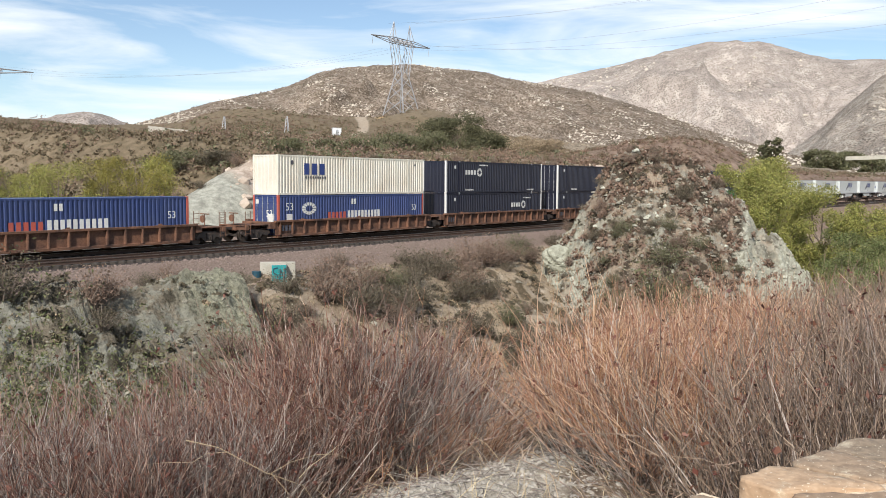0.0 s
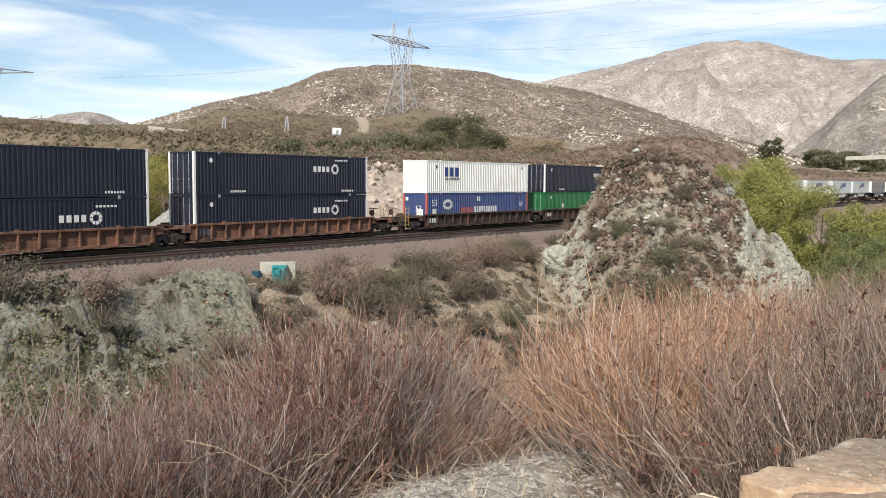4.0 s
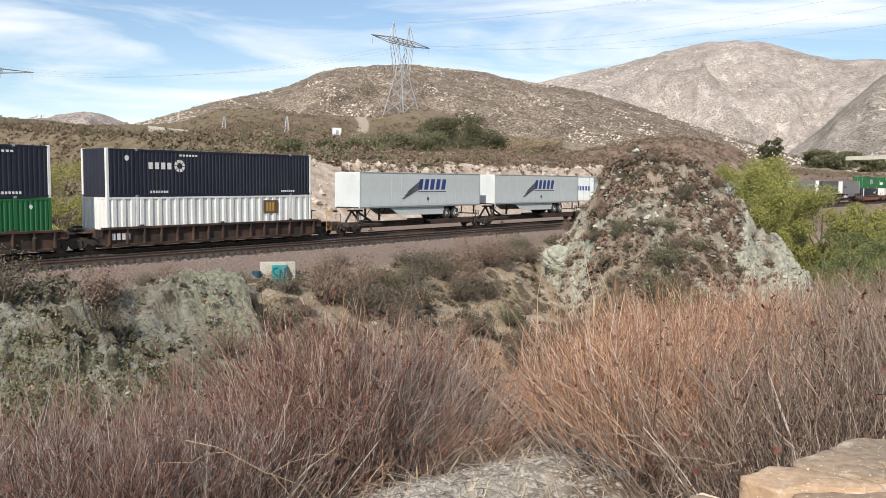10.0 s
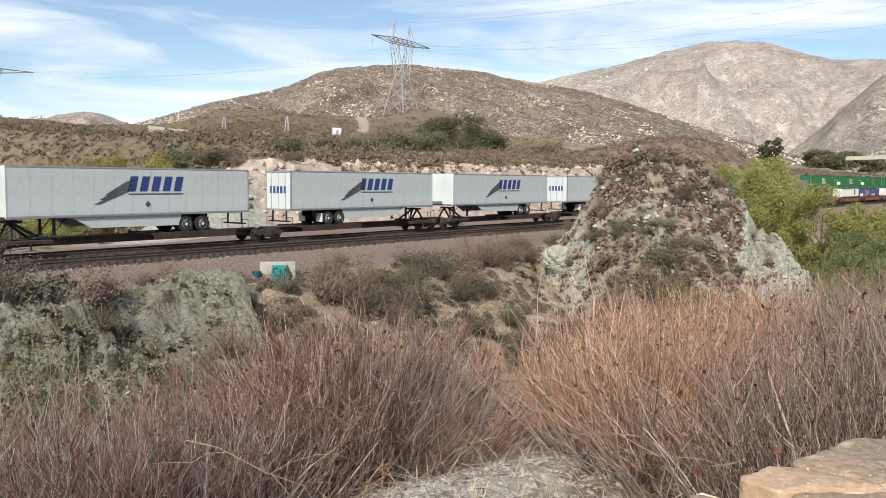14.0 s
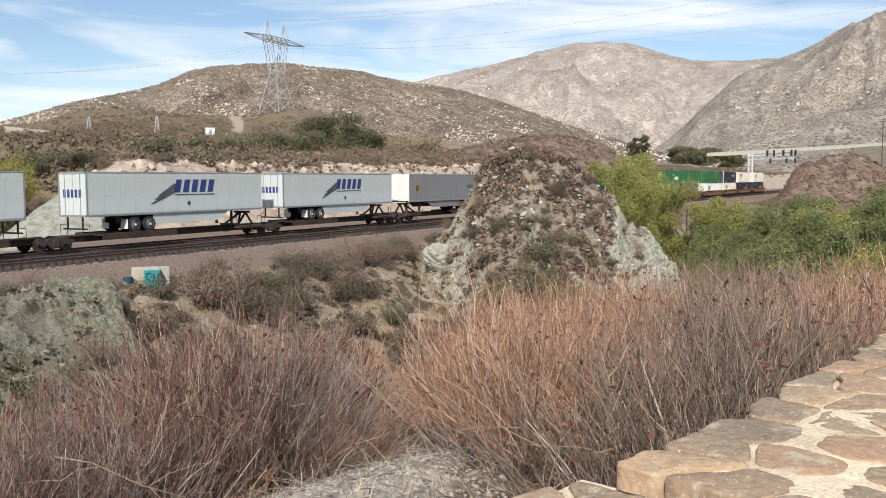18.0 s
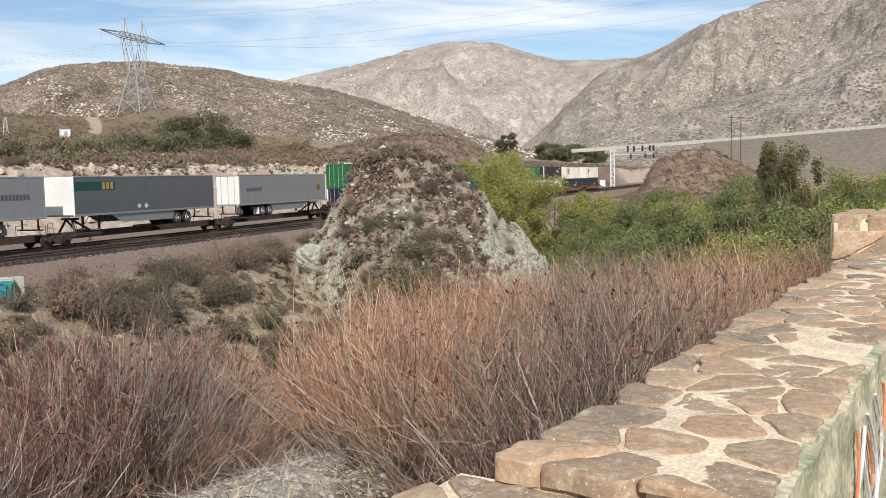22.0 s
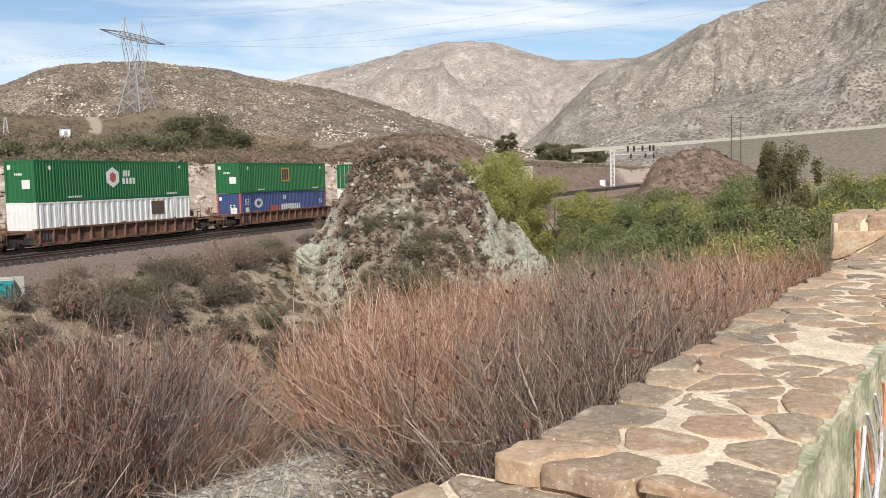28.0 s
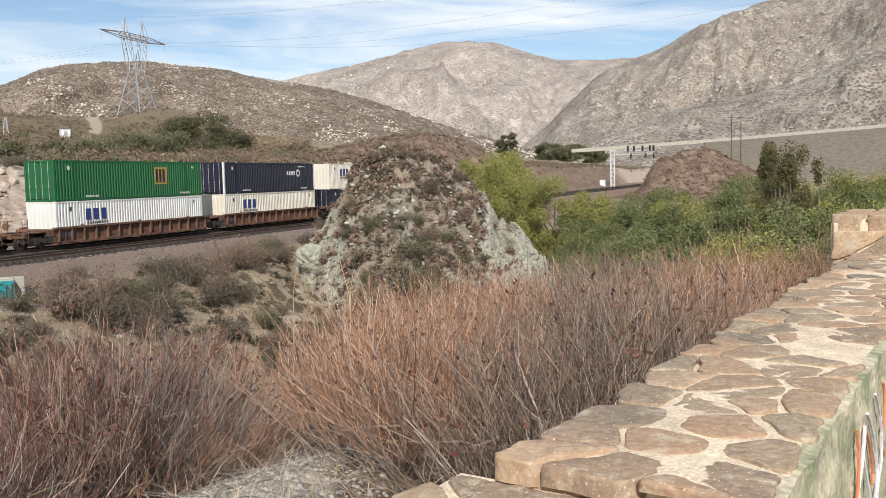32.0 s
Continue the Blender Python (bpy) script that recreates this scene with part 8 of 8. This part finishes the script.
# ---- the road across the valley ----
def road_line(name, r_in, r_out, z_low, z_high, material, label, category):
    a = np.linspace(24.6, 60, 160)
    crown = EYE + 520 * np.tan(np.radians(np.interp(a, [20, 26.2, 34.6, 43, 60], [1.3, 1.51, 1.88, 2.32, 3.0])))
    sa_, ca = np.sin(np.radians(a)), np.cos(np.radians(a))
    prof = ((r_in, z_low), (r_in, z_high), (r_out, z_high), (r_out, z_low))
    v = np.concatenate([np.stack([r * sa_, r * ca, crown + z], 1) for r, z in prof])
    n = len(a)
    f = []
    for k in range(4):
        i = np.arange(n - 1) + k * n
        j = np.arange(n - 1) + ((k + 1) % 4) * n
        f += np.stack([i, i + 1, j + 1, j], 1).tolist()
    me = bpy.data.meshes.new(name)
    me.from_pydata(v.tolist(), [], f)
    me.materials.append(material)
    return tagged(new(name, me), label, category, kind="structure")


road_line("road", 513, 526, -0.5, 0.12, mat("asphalt", (0.06, 0.06, 0.06), (0.09, 0.088, 0.085), 0.9, 0.0, 4, 0.3, 0.6), "asphalt road on its fill across the valley", "road")
road_line("road_barrier", 512.2, 512.8, -0.8, 1.25, M_CONCRETE, "pale concrete barrier along the road", "barrier")

# ---- odds and ends on the bank ----
r3 = np.random.RandomState(31)
n = 80
az, r = r3.uniform(-30, 44, n), r3.uniform(6.6, 10.5, n)
x, y = r * np.sin(np.radians(az)), r * np.cos(np.radians(az))
q = (x - WALL_AT.x) * WALL_OUT.x + (y - WALL_AT.y) * WALL_OUT.y
ok = (q > 0.5) & ~((np.abs(az + 3) < 6) & (r < 6.4))
x, y = x[ok], y[ok]
n = len(x)
z = support(x, y)
ln = r3.uniform(0.7, 1.3, n)
t = np.linspace(0, 1, 5)[None, :]
lean = r3.normal(0, 0.28, (n, 2))
paths = np.stack([x[:, None] + lean[:, 0:1] * t * ln[:, None] + 0.05 * np.sin(3 * t), y[:, None] + lean[:, 1:2] * t * ln[:, None], z[:, None] + ln[:, None] * t], -1)
v, f = tubes(paths, np.array([[0.004, 0.0036, 0.003, 0.0022, 0.0012]]) * r3.uniform(0.7, 1.3, (n, 1)))
me = bpy.data.meshes.new("dry_stalks")
me.from_pydata(v.tolist(), [], f.tolist())
me.materials.append(M_STRAW)
tagged(new("dry_stalks", me), "pale dry stalks standing among the shrubs", "stalks", kind="stuff")
n = 1500
az, r = r3.uniform(-18, 10, n), r3.uniform(4.6, 7.6, n)
x, y = r * np.sin(np.radians(az)), r * np.cos(np.radians(az))
z = support(x, y) + 0.006
d = r3.normal(0, 1, (n, 3)) * np.array([[1, 1, 0.25]])
d /= np.linalg.norm(d, axis=1, keepdims=True)
ln = r3.uniform(0.05, 0.28, n)[:, None]
p0 = np.stack([x, y, z], 1)
v, f = tubes(np.stack([p0, p0 + d * ln * 0.5 + np.array([[0, 0, 0.008]]), p0 + d * ln], 1), np.array([[0.003, 0.0025, 0.0015]]) * np.ones((n, 1)))
me = bpy.data.meshes.new("twig_litter")
me.from_pydata(v.tolist(), [], f.tolist())
me.materials.append(M_GREY_TWIG)
tagged(new("twig_litter", me), "fallen twigs and dry litter on the gravel", "litter", kind="stuff")
n = 130
az, r = r3.uniform(-14, 14, n), r3.uniform(4.6, 7.0, n)
x, y = r * np.sin(np.radians(az)), r * np.cos(np.radians(az))
z = support(x, y)
ln = r3.uniform(0.08, 0.24, n)[:, None]
d = np.stack([r3.normal(0, 0.5, n), r3.normal(0, 0.5, n), np.ones(n)], 1)
p0 = np.stack([x, y, z], 1)
v, f = tubes(np.stack([p0, p0 + d * ln * 0.6, p0 + d * ln * np.array([[1.25, 1.25, 0.9]])], 1), np.array([[0.003, 0.0024, 0.001]]) * np.ones((n, 1)))
me = bpy.data.meshes.new("dry_grass")
me.from_pydata(v.tolist(), [], f.tolist())
me.materials.append(M_STRAW)
tagged(new("dry_grass", me), "short straw-coloured dry grass on the gravel", "grass", kind="stuff")

branch = new("fallen_branch")
bx, by = at(-12.2, 5.0)
branch.matrix_basis = pose(bx, by, float(support(bx, by)[0]) + 0.38, 0, 0, 20)
paths = np.array([[(-0.48, 0.1, 0.30), (-0.26, 0.05, 0.24), (0.06, 0, 0.04), (0.34, 0.03, -0.10), (0.5, -0.02, -0.36)], [(0.1, 0, 0.03), (0.25, 0.05, 0.08), (0.45, 0.1, 0.10), (0.6, 0.1, 0.09), (0.7, 0.1, 0.04)], [(-0.2, 0.05, 0.2), (-0.35, 0, 0.22), (-0.45, -0.05, 0.18), (-0.6, -0.05, 0.2), (-0.75, -0.05, 0.2)], [(0.1, 0, 0.03), (0.2, 0, -0.1), (0.3, 0, -0.25), (0.32, 0, -0.35), (0.35, 0, -0.42)], [(0.3, 0, -0.03), (0.38, 0, 0.05), (0.5, 0, 0.12), (0.55, 0, 0.15), (0.6, 0, 0.2)]])
v, f = tubes(paths, np.array([[0.0045, 0.004, 0.0035, 0.0026, 0.0014]]) * np.array([[1.0], [0.7], [0.7], [0.7], [0.6]]), 5)
raw("branch", v * 0.8, f, M_STRAW, branch)
tagged(branch, "bare pale forked branch caught in the shrubs", "branch")


def motions():
    for thing, place in ROLLING:
        rows = [(t, Matrix.Translation(ALONG * (-SPEED * t)) @ place) for t in (0.0, 1 / 30, 2 / 30, 0.5, *range(1, 32), 31.5, 32 - 2 / 30, 32 - 1 / 30, 32.0)]
        walk(thing, rows)
    # one turning axle for each place in a truck; the other axles turn with it
    lead = {}
    step = SPEED / 30 / 0.42
    for axle in AXLES:
        key = tuple(round(v, 3) for v in axle.location)
        if key not in lead:
            lead[key] = axle
            base = axle.location.copy()
            walk(axle, [(k / 30, Matrix.Translation(base) @ Euler((0, -step * k, 0)).to_matrix().to_4x4()) for k in range(0, 961)])
        else:
            first = lead[key].animation_data
            axle.rotation_mode = "QUATERNION"
            axle.animation_data_create()
            axle.animation_data.action = first.action
            axle.animation_data.action_slot = first.action_slot


motions()
